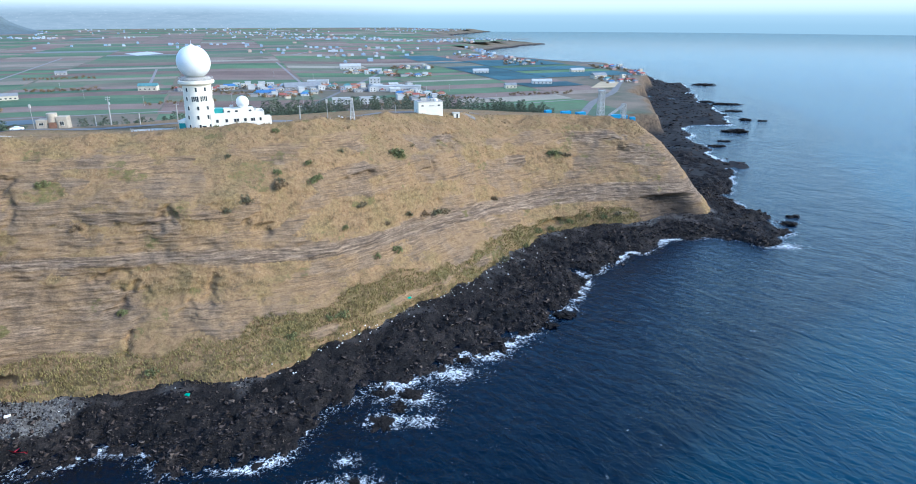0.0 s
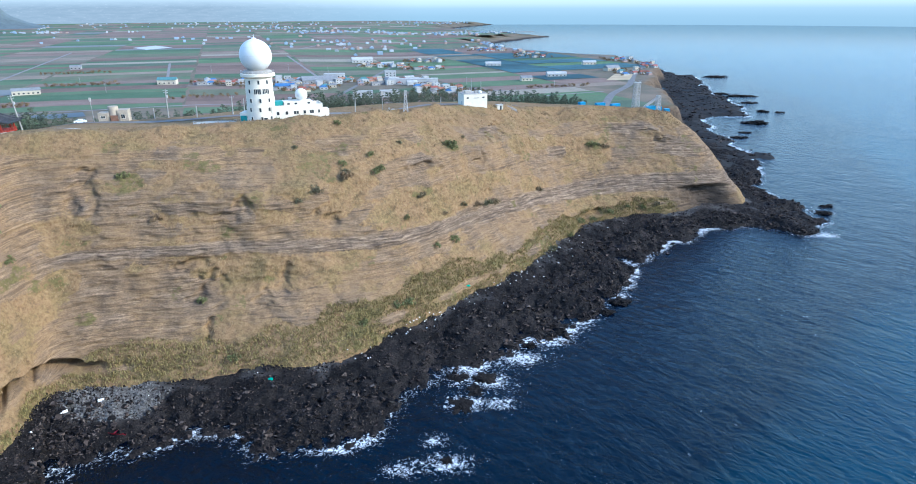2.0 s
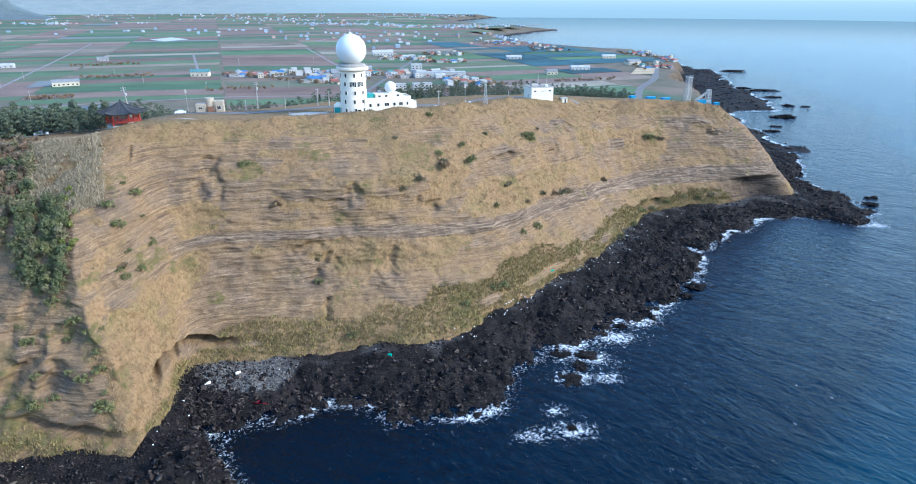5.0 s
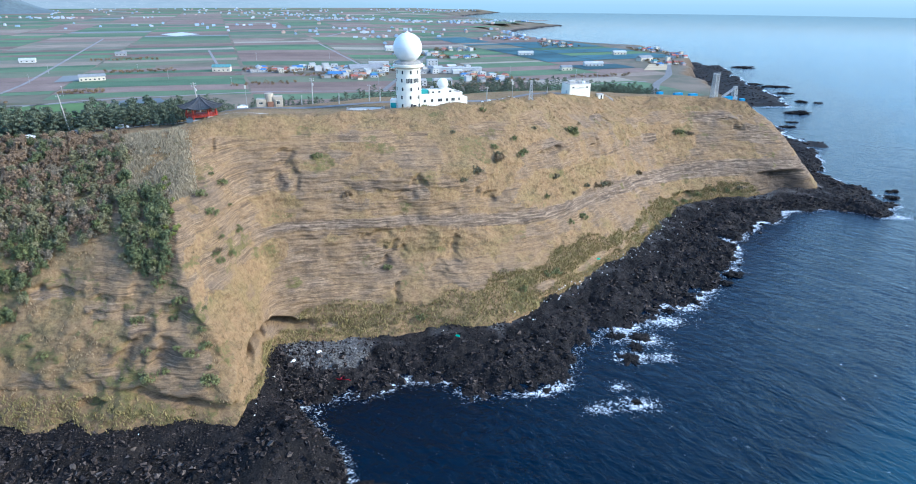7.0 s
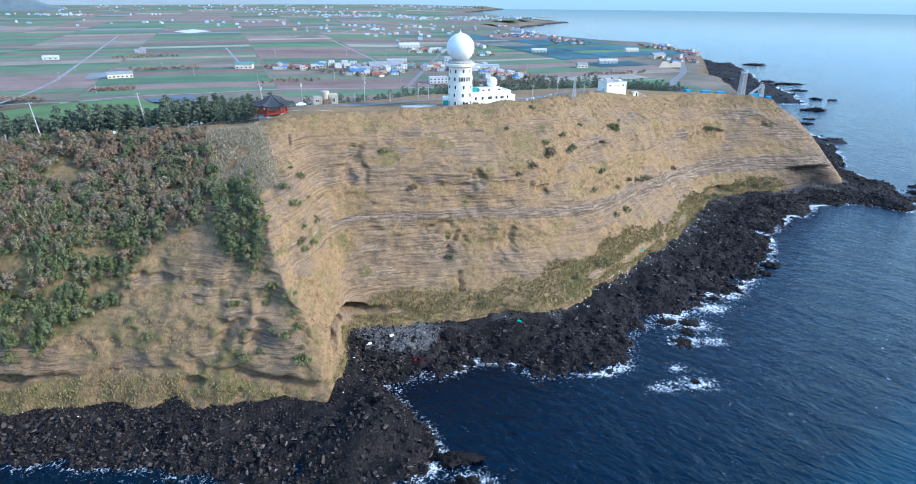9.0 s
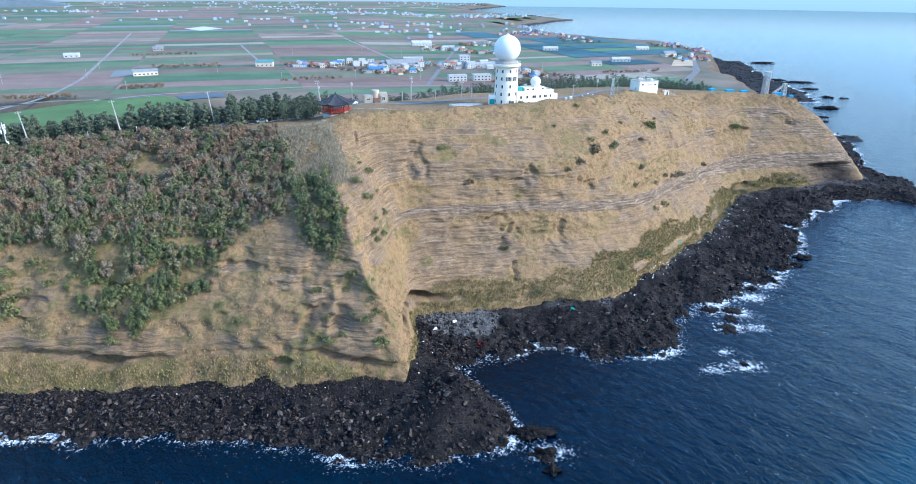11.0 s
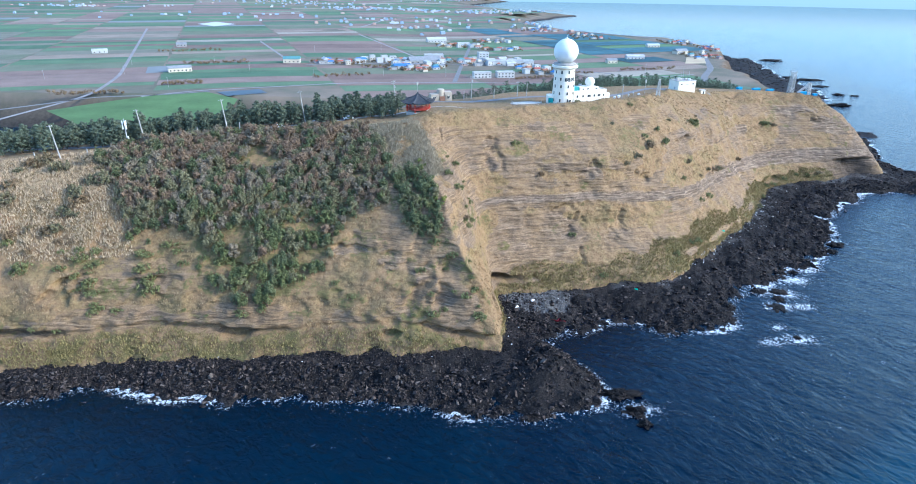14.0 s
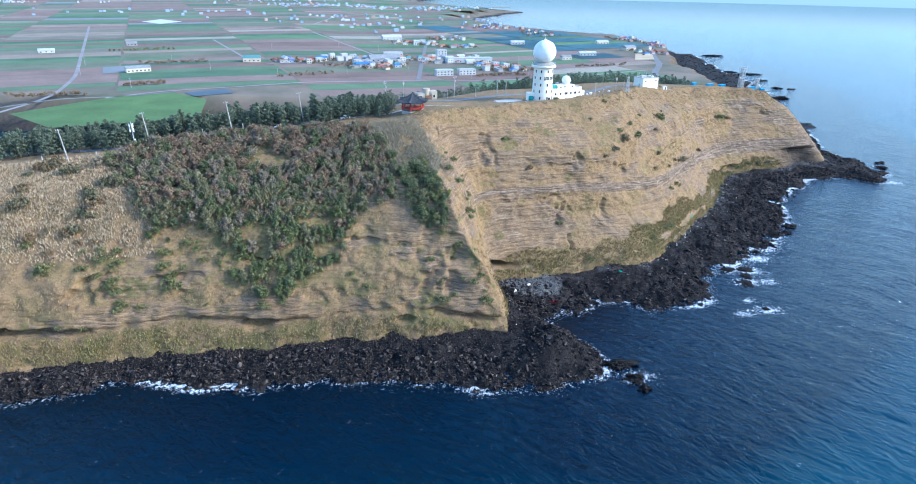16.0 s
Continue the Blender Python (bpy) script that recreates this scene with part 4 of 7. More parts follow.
def revolve(bm, profile, n=24, cx=0.0, cy=0.0):
    rings = []
    for r, z in profile:
        rings.append([bm.verts.new((cx + r * math.cos(2 * math.pi * a / n), cy + r * math.sin(2 * math.pi * a / n), z)) for a in range(n)])
    for a, b in zip(rings[:-1], rings[1:]):
        for i in range(n):
            bm.faces.new((a[i], a[(i + 1) % n], b[(i + 1) % n], b[i]))
    bm.faces.new(rings[0][::-1])
    bm.faces.new(rings[-1])
    return bm


def rod(bm, p0, p1, r0, r1=None, n=6):
    p0, p1 = Vector(p0), Vector(p1)
    d = p1 - p0
    r1 = r0 if r1 is None else r1
    m = Matrix.Translation((p0 + p1) / 2) @ d.to_track_quat("Z", "Y").to_matrix().to_4x4()
    bmesh.ops.create_cone(bm, cap_ends=True, segments=n, radius1=r0, radius2=r1, depth=d.length, matrix=m)
    return bm


def prism(bm, pts, z0, z1):
    lo = [bm.verts.new((a, b, z0)) for a, b in pts]
    hi = [bm.verts.new((a, b, z1)) for a, b in pts]
    bm.faces.new(lo[::-1])
    bm.faces.new(hi)
    for i in range(len(pts)):
        j = (i + 1) % len(pts)
        bm.faces.new((lo[i], lo[j], hi[j], hi[i]))
    return bm


def B():
    return bmesh.new()


def on_ground(x0, y0, sink=0.0, rz=0.0):
    return pose(x0, y0, drop(x0, y0)[0] - sink, 0, 0, rz)


def tris_object(name, verts, mat, label, category):
    """One stuff mesh of loose triangles, verts as n x 3 x 3."""
    v = np.asarray(verts, np.float32).reshape(-1, 3)
    me = bpy.data.meshes.new(name)
    me.vertices.add(len(v))
    me.vertices.foreach_set("co", v.reshape(-1))
    me.loops.add(len(v))
    me.loops.foreach_set("vertex_index", np.arange(len(v), dtype=np.int32))
    me.polygons.add(len(v) // 3)
    me.polygons.foreach_set("loop_start", np.arange(0, len(v), 3, dtype=np.int32))
    me.update(calc_edges=True)
    me.materials.append(mat)
    return tagged(new(name, me), label, category, kind="stuff")


def mesh_object(name, verts, faces, mat, label="", category="", kind=""):
    me = bpy.data.meshes.new(name)
    me.from_pydata(verts, [], faces)
    me.materials.append(mat)
    return tagged(new(name, me), label, category, kind=kind)


rng = np.random.default_rng(11)


# ---- the weather-radar station on the brow ----
def frame_ring(m, wide, high, bar, deep, z0, flat_on_y):
    """A rectangular frame of one piece: wide x high inside, with bars round it, deep through the wall."""
    bm = B()
    rings = []
    for d in (-deep / 2, deep / 2):
        for grow in (bar, 0.0):
            pts = [(a * (wide / 2 + grow), z0 + high * (b > 0) + (grow if b > 0 else -grow)) for a, b in ((-1, -1), (1, -1), (1, 1), (-1, 1))]
            rings.append([bm.verts.new(m @ (Vector((a, d, z)) if flat_on_y else Vector((d, a, z)))) for a, z in pts])
    for p, q in ((0, 1), (1, 3), (3, 2), (2, 0)):
        for k in range(4):
            bm.faces.new((rings[p][k], rings[p][(k + 1) % 4], rings[q][(k + 1) % 4], rings[q][k]))
    return bm


def wall_window(host, ang, z0, w, h, r, panes=1):
    """A window let into a round shaft: frame, mullions and panes as parts of their own."""
    m = pose(0, 0, 0, 0, 0, ang) @ pose(r - 0.04, 0, 0)
    win = part("window", frame_ring(m, w, h, 0.10, 0.22, z0, False), WHITE, host)
    for k in range(1, panes):
        part("mullion", box(B(), 0, -w / 2 + k * w / panes, z0, 0.2, 0.09, h, m=m), WHITE, win)
    for k in range(panes):
        part("pane", box(B(), 0.01, -w / 2 + (k + 0.5) * w / panes, z0 + 0.02, 0.16, w / panes - 0.10, h - 0.04, m=m), GLASS, win)


def flat_window(host, m, w, h, z0, panes=1):
    win = part("window", frame_ring(m, w, h, 0.09, 0.16, z0, True), WHITE, host)
    for k in range(1, panes):
        part("mullion", box(B(), -w / 2 + k * w / panes, 0, z0, 0.08, 0.14, h, m=m), WHITE, win)
    for k in range(panes):
        part("pane", box(B(), -w / 2 + (k + 0.5) * w / panes, 0.0, z0 + 0.01, w / panes - 0.09, 0.10, h - 0.02, m=m), GLASS, win)


TOWER_AT = (-97.7, 237.0)
base_z = 64.6
tower = thing("radar_tower", pose(*TOWER_AT, base_z) @ Matrix.Diagonal((1.085, 1.085, 1.085, 1)), "tall round white radar tower with a large white radome", "radar tower")
part("shaft", revolve(B(), [(5.25, -2.0), (5.2, 0), (4.95, 5), (4.7, 11), (4.6, 16.2), (4.6, 16.3)], 48), WHITE, tower, smooth_shade=True)
part("gallery", revolve(B(), [(4.6, 15.5), (5.75, 16.1), (5.85, 16.2), (5.85, 17.0), (5.7, 17.1), (4.9, 17.1)], 48), WHITE, tower, "projecting round white gallery")
part("collar", revolve(B(), [(5.0, 17.0), (5.0, 17.6), (4.4, 18.2)], 40), GREY, tower, "weathered grey radome collar")
rail = B()
for a in range(24):
    ca, sa = math.cos(a * math.pi / 12), math.sin(a * math.pi / 12)
    cb, sb = math.cos((a + 1) * math.pi / 12), math.sin((a + 1) * math.pi / 12)
    rod(rail, (5.6 * ca, 5.6 * sa, 17.1), (5.6 * ca, 5.6 * sa, 18.0), 0.035, n=4)
    rod(rail, (5.6 * ca, 5.6 * sa, 18.0), (5.6 * cb, 5.6 * sb, 18.0), 0.035, n=4)
part("railing", rail, STEEL, tower, "thin grey metal railing")
dome_bm = B()
bmesh.ops.create_icosphere(dome_bm, subdivisions=4, radius=5.45, matrix=Matrix.Translation((0, 0, 23.0)))
for v in dome_bm.verts:
    v.co.z = max(v.co.z, 17.9)
dome = part("radome", dome_bm, DOME, tower, "large white radome of joined panels", True)
for lat in (-32, 0, 32, 60):
    rr, zz = 5.46 * math.cos(radians(lat)), 23.0 + 5.46 * math.sin(radians(lat))
    seams = B()
    for a in range(40):
        a0, a1 = a * math.pi / 20, (a + 1) * math.pi / 20
        rod(seams, (rr * math.cos(a0), rr * math.sin(a0), zz), (rr * math.cos(a1), rr * math.sin(a1), zz), 0.018, n=3)
    part("panel_joint", seams, PALE, dome)
part("vent_cap", revolve(B(), [(0.75, 28.2), (0.8, 28.6), (0.35, 28.75), (0.06, 29.1), (0.05, 30.0)], 16), DOME, dome, "small white cap with a lightning rod")
for row, zz in enumerate((1.2, 4.3, 7.4, 10.6, 13.6)):
    rr = (5.16, 4.98, 4.85, 4.72, 4.62)[row]
    for ang in (-155, -118, -78, -40, 5, 60, 130):
        if row == 3 and ang in (-78, -40):
            continue
        wall_window(tower, ang + (0 if row % 2 else 4), zz, 0.75, 1.35, rr)
for ang in (-82, -47):
    wall_window(tower, ang, 10.3, 2.35, 1.75, 4.66, 4)
part("door", box(B(), 0, -5.16, 0.0, 1.3, 0.22, 2.2, m=pose(0, 0, 0, 0, 0, 30)), GLASS, tower, "dark glazed entrance door")
side = B()
box(side, -5.6, 0.4, -1.5, 3.2, 5.6, 5.2, edge=0.08)
part("side_wing", side, WHITE, tower)
part("side_glazing", box(B(), -5.9, -2.45, 0.5, 2.2, 0.3, 2.2), TEAL, tower, "teal-tinted glazing of the side wing")

annex = thing("station_annex", pose(-85.6, 241.6, base_z + 1.8, 0, 0, 23), "long low white station building with a small radome", "building")
body = B()
box(body, 0, 0, -3.5, 19.5, 8.5, 7.6, edge=0.06)
part("wall", body, WHITE, annex)
part("upper_storey", box(B(), 0.8, 0.8, 4.1, 11.0, 6.4, 1.6, edge=0.06), WHITE, annex)
par = B()
for cx, cy, sx, sy in ((0, -4.15, 19.5, 0.25), (0, 4.15, 19.5, 0.25), (-9.65, 0, 0.25, 8.0), (9.65, 0, 0.25, 8.0)):
    box(par, cx, cy, 4.1, sx, sy, 0.6)
part("parapet", par, WHITE, annex)
sd = B()
bmesh.ops.create_icosphere(sd, subdivisions=3, radius=2.4, matrix=Matrix.Translation((2.6, 0.6, 7.9)))
small = part("radome", sd, DOME, annex, "small white ball-shaped radome", True)
part("pedestal", revolve(B(), [(1.6, 5.6), (1.6, 6.2), (1.3, 6.4)], 20, 2.6, 0.6), DOME, small)
part("roof_shelter", box(B(), -7.0, 0.6, 4.1, 4.2, 4.6, 1.9, edge=0.1), TEAL, annex, "teal sheet-metal roof shelter")
for cx, w, pn in ((-7.5, 1.0, 1), (-4.2, 1.0, 1), (-0.6, 1.9, 2), (2.6, 1.0, 1), (5.4, 1.6, 2), (8.2, 0.8, 1)):
    flat_window(annex, pose(cx, -4.26, 0), w, 1.2, 1.2, pn)
for cx in (-3.0, -0.2, 4.8):
    flat_window(annex, pose(cx, -2.41, 0), 1.1, 0.7, 4.6, 1)
for cy in (-2.2, 1.4):
    flat_window(annex, pose(9.76, cy, 0, 0, 0, 90), 1.0, 1.2, 1.2, 1)
part("end_porch", box(B(), 11.0, -1.6, -2.5, 2.6, 4.6, 5.0, edge=0.08), WHITE, annex)
for cx in (-1.5, 6.8):
    part("roof_unit", box(B(), cx, 3.0, 4.1 if cx > 6.5 else 5.7, 1.4, 1.0, 1.0, edge=0.05), STEEL, annex)

# plain white block with aerials further along the brow
block = thing("white_block_building", pose(-14.4, 303.0, 61.9, 0, 0, 17) @ Matrix.Diagonal((0.95, 0.95, 0.74, 1)), "square white flat-roofed building with aerials", "building")
part("wall", box(B(), 0, 0, -3.5, 12.6, 10.0, 10.4, edge=0.08), WHITE, block)
par = B()
for cx, cy, sx, sy in ((0, -4.95, 13.0, 0.4), (0, 4.95, 13.0, 0.4), (-6.3, 0, 0.4, 9.5), (6.3, 0, 0.4, 9.5)):
    box(par, cx, cy, 6.9, sx, sy, 0.45)
part("roof_edge", par, PALE, block, "pale concrete roof edge")
part("roof_deck", box(B(), 0, 0, 6.9, 12.2, 9.5, 0.12), GREY, block)
for cx, cy, s in ((-2.2, 1.5, 2.2), (2.4, 0.2, 1.7), (4.4, 2.2, 1.3)):
    part("roof_cabin", box(B(), cx, cy, 7.0, s * 1.4, s, s * 0.75, edge=0.06), PALE if cx < 3 else WHITE, block)
part("water_tank", revolve(B(), [(0.8, 7.0), (0.85, 8.2), (0.3, 8.5)], 14, 3.6, -1.8), FLOAT, block)
for cx, cy, h in ((-1.0, -1.0, 9.5), (4.9, 1.0, 7.2), (0.6, 3.0, 6.0), (-4.6, 2.2, 4.0)):
    part("aerial", rod(B(), (cx, cy, 7.0), (cx, cy, 7.0 + h), 0.11, 0.05), STEEL, block, "thin grey aerial mast")
for cx in (-4.2, 4.2):
    flat_window(block, pose(cx, -5.03, 0), 1.2, 0.9, 4.3, 1)
part("canopy", box(B(), 0.5, -5.3, 4.7, 2.6, 0.7, 0.15), GREY, block)
part("side_door", box(B(), -6.34, -1.5, 0.2, 0.14, 1.2, 2.1), STEEL, block)
hut = thing("white_hut", on_ground(-1.0, 305.0, 0.2, 15), "small white hut beside the square building", "hut")
part("wall", box(B(), 0, 0, 0, 3.0, 2.6, 2.2, edge=0.05), WHITE, hut)
part("roof", box(B(), 0, 0, 2.2, 3.4, 3.0, 0.2), PALE, hut)
part("door", box(B(), 0.3, -1.32, 0, 0.8, 0.1, 1.9), GLASS, hut)


# ---- weather instruments on the lawn past the annex ----
def instrument(x0, y0, hgt, head):
    t = thing("weather_instrument", on_ground(x0, y0, 0.1, 20), "small white louvred instrument box on a thin post", "instrument", "weather instruments")
    part("post", rod(B(), (0, 0, 0), (0, 0, hgt), 0.07, n=6), STEEL, t)
    part("foot_plate", box(B(), 0, 0, 0.0, 0.6, 0.6, 0.14, edge=0.03), PALE, t)
    hb = part("louvred_box", box(B(), 0, 0, hgt, head, head, head, edge=0.05), FLOAT, t)
    for k in range(4):
        part("louvre", box(B(), 0, -head / 2 - 0.02, hgt + head * (0.14 + 0.2 * k), head * 0.9, 0.05, head * 0.08), PALE, hb)
    return t


for x0, y0, hgt, head in ((-65.3, 261.5, 1.2, 0.9), (-62.1, 265.2, 1.4, 1.2), (-55.3, 270.7, 2.0, 0.6), (-52.1, 272.7, 2.6, 0.5), (-50.1, 269.0, 1.3, 1.0)):
    instrument(x0, y0, hgt, head)


# ---- red pavilion ----
def pavilion(m):
    t = thing("hexagonal_pavilion", m, "red timber six-sided pavilion with dark tiled roof", "pavilion")
    hexa = lambda r, k: (r * math.cos(k * math.pi / 3 + 0.3), r * math.sin(k * math.pi / 3 + 0.3))
    part("plinth", prism(B(), [hexa(4.5, k) for k in range(6)], -1.5, 0.5), GREY, t, "grey stone plinth")
    part("floor_deck", prism(B(), [hexa(4.7, k) for k in range(6)], 1.55, 1.8), REDPAINT, t)
    for k in range(6):
        a, b2 = hexa(4.1, k), hexa(4.1, k + 1)
        part("post", rod(B(), (*a, 0.0), (*a, 5.2), 0.24, 0.22, 10), REDPAINT, t)
        beam = rod(B(), (*a, 4.9), (*b2, 4.9), 0.22, n=4)
        part("beam", beam, TRIM, t, "green painted beam")
        rl = B()
        pa, pb = Vector((*hexa(4.55, k), 0)), Vector((*hexa(4.55, k + 1), 0))
        for zz in (2.05, 2.45, 2.9):
            rod(rl, pa + Vector((0, 0, zz)), pb + Vector((0, 0, zz)), 0.045, n=4)
        for q in range(7):
            c = pa.lerp(pb, q / 6)
            rod(rl, c + Vector((0, 0, 1.8)), c + Vector((0, 0, 2.95)), 0.06, n=4)
        part("railing", rl, REDPAINT, t, "red timber railing")
    roof = B()
    rows = 7
    grid = []
    for r in range(rows + 1):
        f = r / rows
        rad = 6.4 * (1 - f) + 0.25 * f
        z = 4.9 + 0.35 * (1 - f) ** 4 * 0 + 3.9 * (f ** 1.35) + 0.15
        ring = []
        for k in range(6):
            for q in range(6):
                c0, c1 = Vector((*hexa(rad, k), 0)), Vector((*hexa(rad, k + 1), 0))
                c = c0.lerp(c1, q / 6)
                lift = 0.75 * (abs(q / 6 - 0.5) * 2) ** 3 * (1 - f) ** 2
                ring.append(roof.verts.new((c.x, c.y, z + lift)))
        grid.append(ring)
    for a, b2 in zip(grid[:-1], grid[1:]):
        for i in range(36):
            roof.faces.new((a[i], a[(i + 1) % 36], b2[(i + 1) % 36], b2[i]))
    roof.faces.new(grid[-1])
    under = [roof.verts.new((v.co.x * 0.97, v.co.y * 0.97, v.co.z - 0.35)) for v in grid[0]]
    for i in range(36):
        roof.faces.new((under[i], under[(i + 1) % 36], grid[0][(i + 1) % 36], grid[0][i]))
    roof.faces.new(under[::-1])
    rf = part("roof", roof, TILE, t, "dark grey tiled roof with upturned corners")
    for k in range(6):
        rd = B()
        pts = [Vector((*hexa(6.5 * (1 - f) + 0.25 * f, k), 5.15 + 3.9 * f ** 1.35 + 0.75 * (1 - f) ** 2)) for f in (0, 0.25, 0.5, 0.75, 1)]
        for a, b2 in zip(pts[:-1], pts[1:]):
            rod(rd, a, b2, 0.17, n=5)
        part("hip_ridge", rd, TILE, rf)
        tl = B()
        for q in range(1, 8):
            e0 = Vector((*hexa(6.35, k), 0)).lerp(Vector((*hexa(6.35, k + 1), 0)), q / 8)
            f1 = 1 - abs(q / 8 - 0.5) * 1.6
            e1 = e0 * (1 - 0.85 * f1)
            z0 = 5.12 + 0.75 * (abs(q / 8 - 0.5) * 2) ** 3
            rod(tl, (e0.x, e0.y, z0), (e1.x, e1.y, 5.14 + 3.9 * (0.85 * f1) ** 1.35), 0.08, n=4)
        part("tile_course", tl, TILE, rf)
    part("finial", revolve(B(), [(0.3, 8.9), (0.45, 9.15), (0.2, 9.4), (0.28, 9.6), (0.05, 10.1)], 10), TILE, t)
    part("brackets", revolve(B(), [(4.0, 4.6), (4.4, 5.0), (5.2, 5.25), (5.2, 5.35)], 6), TRIM, t, "painted bracket ring under the eaves")
    for q in range(8):
        part("step", box(B(), 4.6 + 0.32 * (7 - q), -1.4, 0.0, 0.34, 1.8, 0.22 * (q + 1), m=pose(0, 0, 0, 0, 0, -25)), GREY, t)
    return t


pavilion(pose(-167.7, 190.8, 68.7) @ Matrix.Diagonal((1.18, 1.18, 0.84, 1)))

# ---- concrete drum house ----
BEIGE = simple("weathered_beige_concrete", (0.40, 0.34, 0.265), 0.85, 0.25, 0.5)
h = thing("concrete_drum_house", on_ground(-159.0, 244.0, 0.4, 14), "bare concrete house with a round drum in the middle", "house")
part("drum", revolve(B(), [(1.9, 0), (1.9, 6.2), (1.75, 6.3)], 28), BEIGE, h, "round concrete drum")
part("side_block", box(B(), -3.4, 0.2, 0, 4.0, 4.6, 4.0, edge=0.05), BEIGE, h)
part("side_block", box(B(), 3.6, 0.4, 0, 3.8, 4.6, 4.9, edge=0.05), BEIGE, h)
part("front_panel", box(B(), 0.4, -2.2, 0, 2.6, 0.7, 2.9), RUST, h, "rust-coloured entrance panel")
part("buttress", box(B(), -1.6, -2.0, 0, 0.6, 1.6, 3.4, m=pose(0, 0, 0, 0, 0, -20)), BEIGE, h)
part("buttress", box(B(), 2.2, -2.2, 0, 0.5, 1.4, 3.8, m=pose(0, 0, 0, 0, 0, 12)), BEIGE, h)
flat_window(h, pose(3.6, -1.92, 0), 1.4, 1.6, 1.6, 2)
flat_window(h, pose(-3.6, -2.12, 0), 1.6, 0.9, 1.9, 2)


# ---- cars ----
def car(m, label, paint):
    t = thing("car", m, label, "car", "parked cars")
    bm = B()
    prof = [(-2.15, 0.35), (-2.2, 0.75), (-2.1, 0.95), (-1.45, 1.02), (-0.75, 1.48), (0.75, 1.50), (1.55, 1.02), (2.15, 0.95), (2.2, 0.6), (2.15, 0.35)]
    left = [bm.verts.new((a, -0.88 if z < 1.2 else -0.70, z)) for a, z in prof]
    right = [bm.verts.new((a, 0.88 if z < 1.2 else 0.70, z)) for a, z in prof]
    bm.faces.new(left)
    bm.faces.new(right[::-1])
    for i in range(len(prof)):
        j = (i + 1) % len(prof)
        bm.faces.new((left[i], right[i], right[j], left[j]))
    part("body", bm, paint, t)
    gl = B()
    box(gl, 0, 0, 1.06, 1.75, 1.60, 0.34)
    part("side_glass", gl, GLASS, t, "dark side windows")
    for sx in (-1, 1):
        part("windscreen", box(B(), sx * 1.12 + (0.05 if sx > 0 else 0.03), 0, 1.08, 0.08, 1.3, 0.5, m=pose(0, 0, 0)), GLASS, t)
        for sy in (-1, 1):
            w = part("wheel", rod(B(), (sx * 1.35, sy * 0.72, 0.32), (sx * 1.35, sy * 0.92, 0.32), 0.33, n=14), RUBBER, t)
            part("rim", rod(B(), (sx * 1.35, sy * 0.90, 0.32), (sx * 1.35, sy * 0.935, 0.32), 0.2, n=10), STEEL, w)
            part("headlight" if sx > 0 else "tail_light", box(B(), sx * 2.17, sy * 0.62, 0.66, 0.08, 0.36, 0.16), GLASS if sx > 0 else REDHULL, t)
    return t


car(on_ground(-168.5, 236.5, -0.05, 20), "white car parked by the concrete house", CAR)
car(on_ground(-198.5, 194.0, -0.05, 30), "white car parked on the hilltop road", CAR)
car(on_ground(-226.0, 183.5, -0.05, 34), "white car parked among the shrubs", CAR)
car(on_ground(-212.5, 188.5, -0.05, 32), "dark grey car parked on the hilltop road", simple("grey_car_paint", (0.10, 0.11, 0.12), 0.3, 0.05, 0.5, 0.6))


# ---- poles and masts ----
def utility_pole(x0, y0, hgt, label="tall grey concrete utility pole with cross-arms", lean=0.0, arms=2):
    t = thing("utility_pole", on_ground(x0, y0, 0.3) @ pose(0, 0, 0, 0, lean, 20), label, "utility pole", "utility poles")
    part("shaft", rod(B(), (0, 0, 0), (0, 0, hgt), 0.26, 0.17, 8), POLE, t)
    for a in range(arms):
        arm = part("cross_arm", rod(B(), (-0.9, 0, hgt - 0.5 - 0.8 * a), (0.9, 0, hgt - 0.5 - 0.8 * a), 0.06, n=4), STEEL, t)
        for q in (-0.8, 0, 0.8):
            part("insulator", rod(B(), (q, 0, hgt - 0.5 - 0.8 * a), (q, 0, hgt - 0.22 - 0.8 * a), 0.05, n=6), FLOAT, arm)
    if arms > 1:
        part("transformer", revolve(B(), [(0.28, hgt - 3.4), (0.30, hgt - 2.5), (0.12, hgt - 2.35)], 10, 0.38, 0), STEEL, t)
    return t


for x0, y0, hgt, arms in ((-243, 171, 14.5, 1), (-217, 193, 14.5, 1), (-275.5, 168, 14.0, 1), (-301, 153, 13.5, 1), (-179.5, 219, 13.5, 2), (-143, 256, 12.0, 2), (-131, 256, 5.0, 0), (-147, 252, 4.6, 0),
                          (-240, 176, 4.5, 0), (-118, 262, 8.0, 1), (-113, 262, 7.0, 0), (-290, 152, 4.4, 0), (-310, 152, 4.0, 0), (-255, 170, 4.2, 0), (-64, 252, 8.5, 1), (-30, 300, 4.0, 0)):
    utility_pole(x0, y0, hgt, "tall grey concrete utility pole with cross-arms" if arms else "short bare grey roadside pole", lean=-5.0 if hgt > 12 else 2.0, arms=arms)

mast = thing("antenna_mast", on_ground(-279, 161.5, 0.2), "grey mast carrying white panel antennas and boxes", "mast")
part("shaft", rod(B(), (0, 0, 0), (0, 0, 11.2), 0.22, 0.14, 8), STEEL, mast)
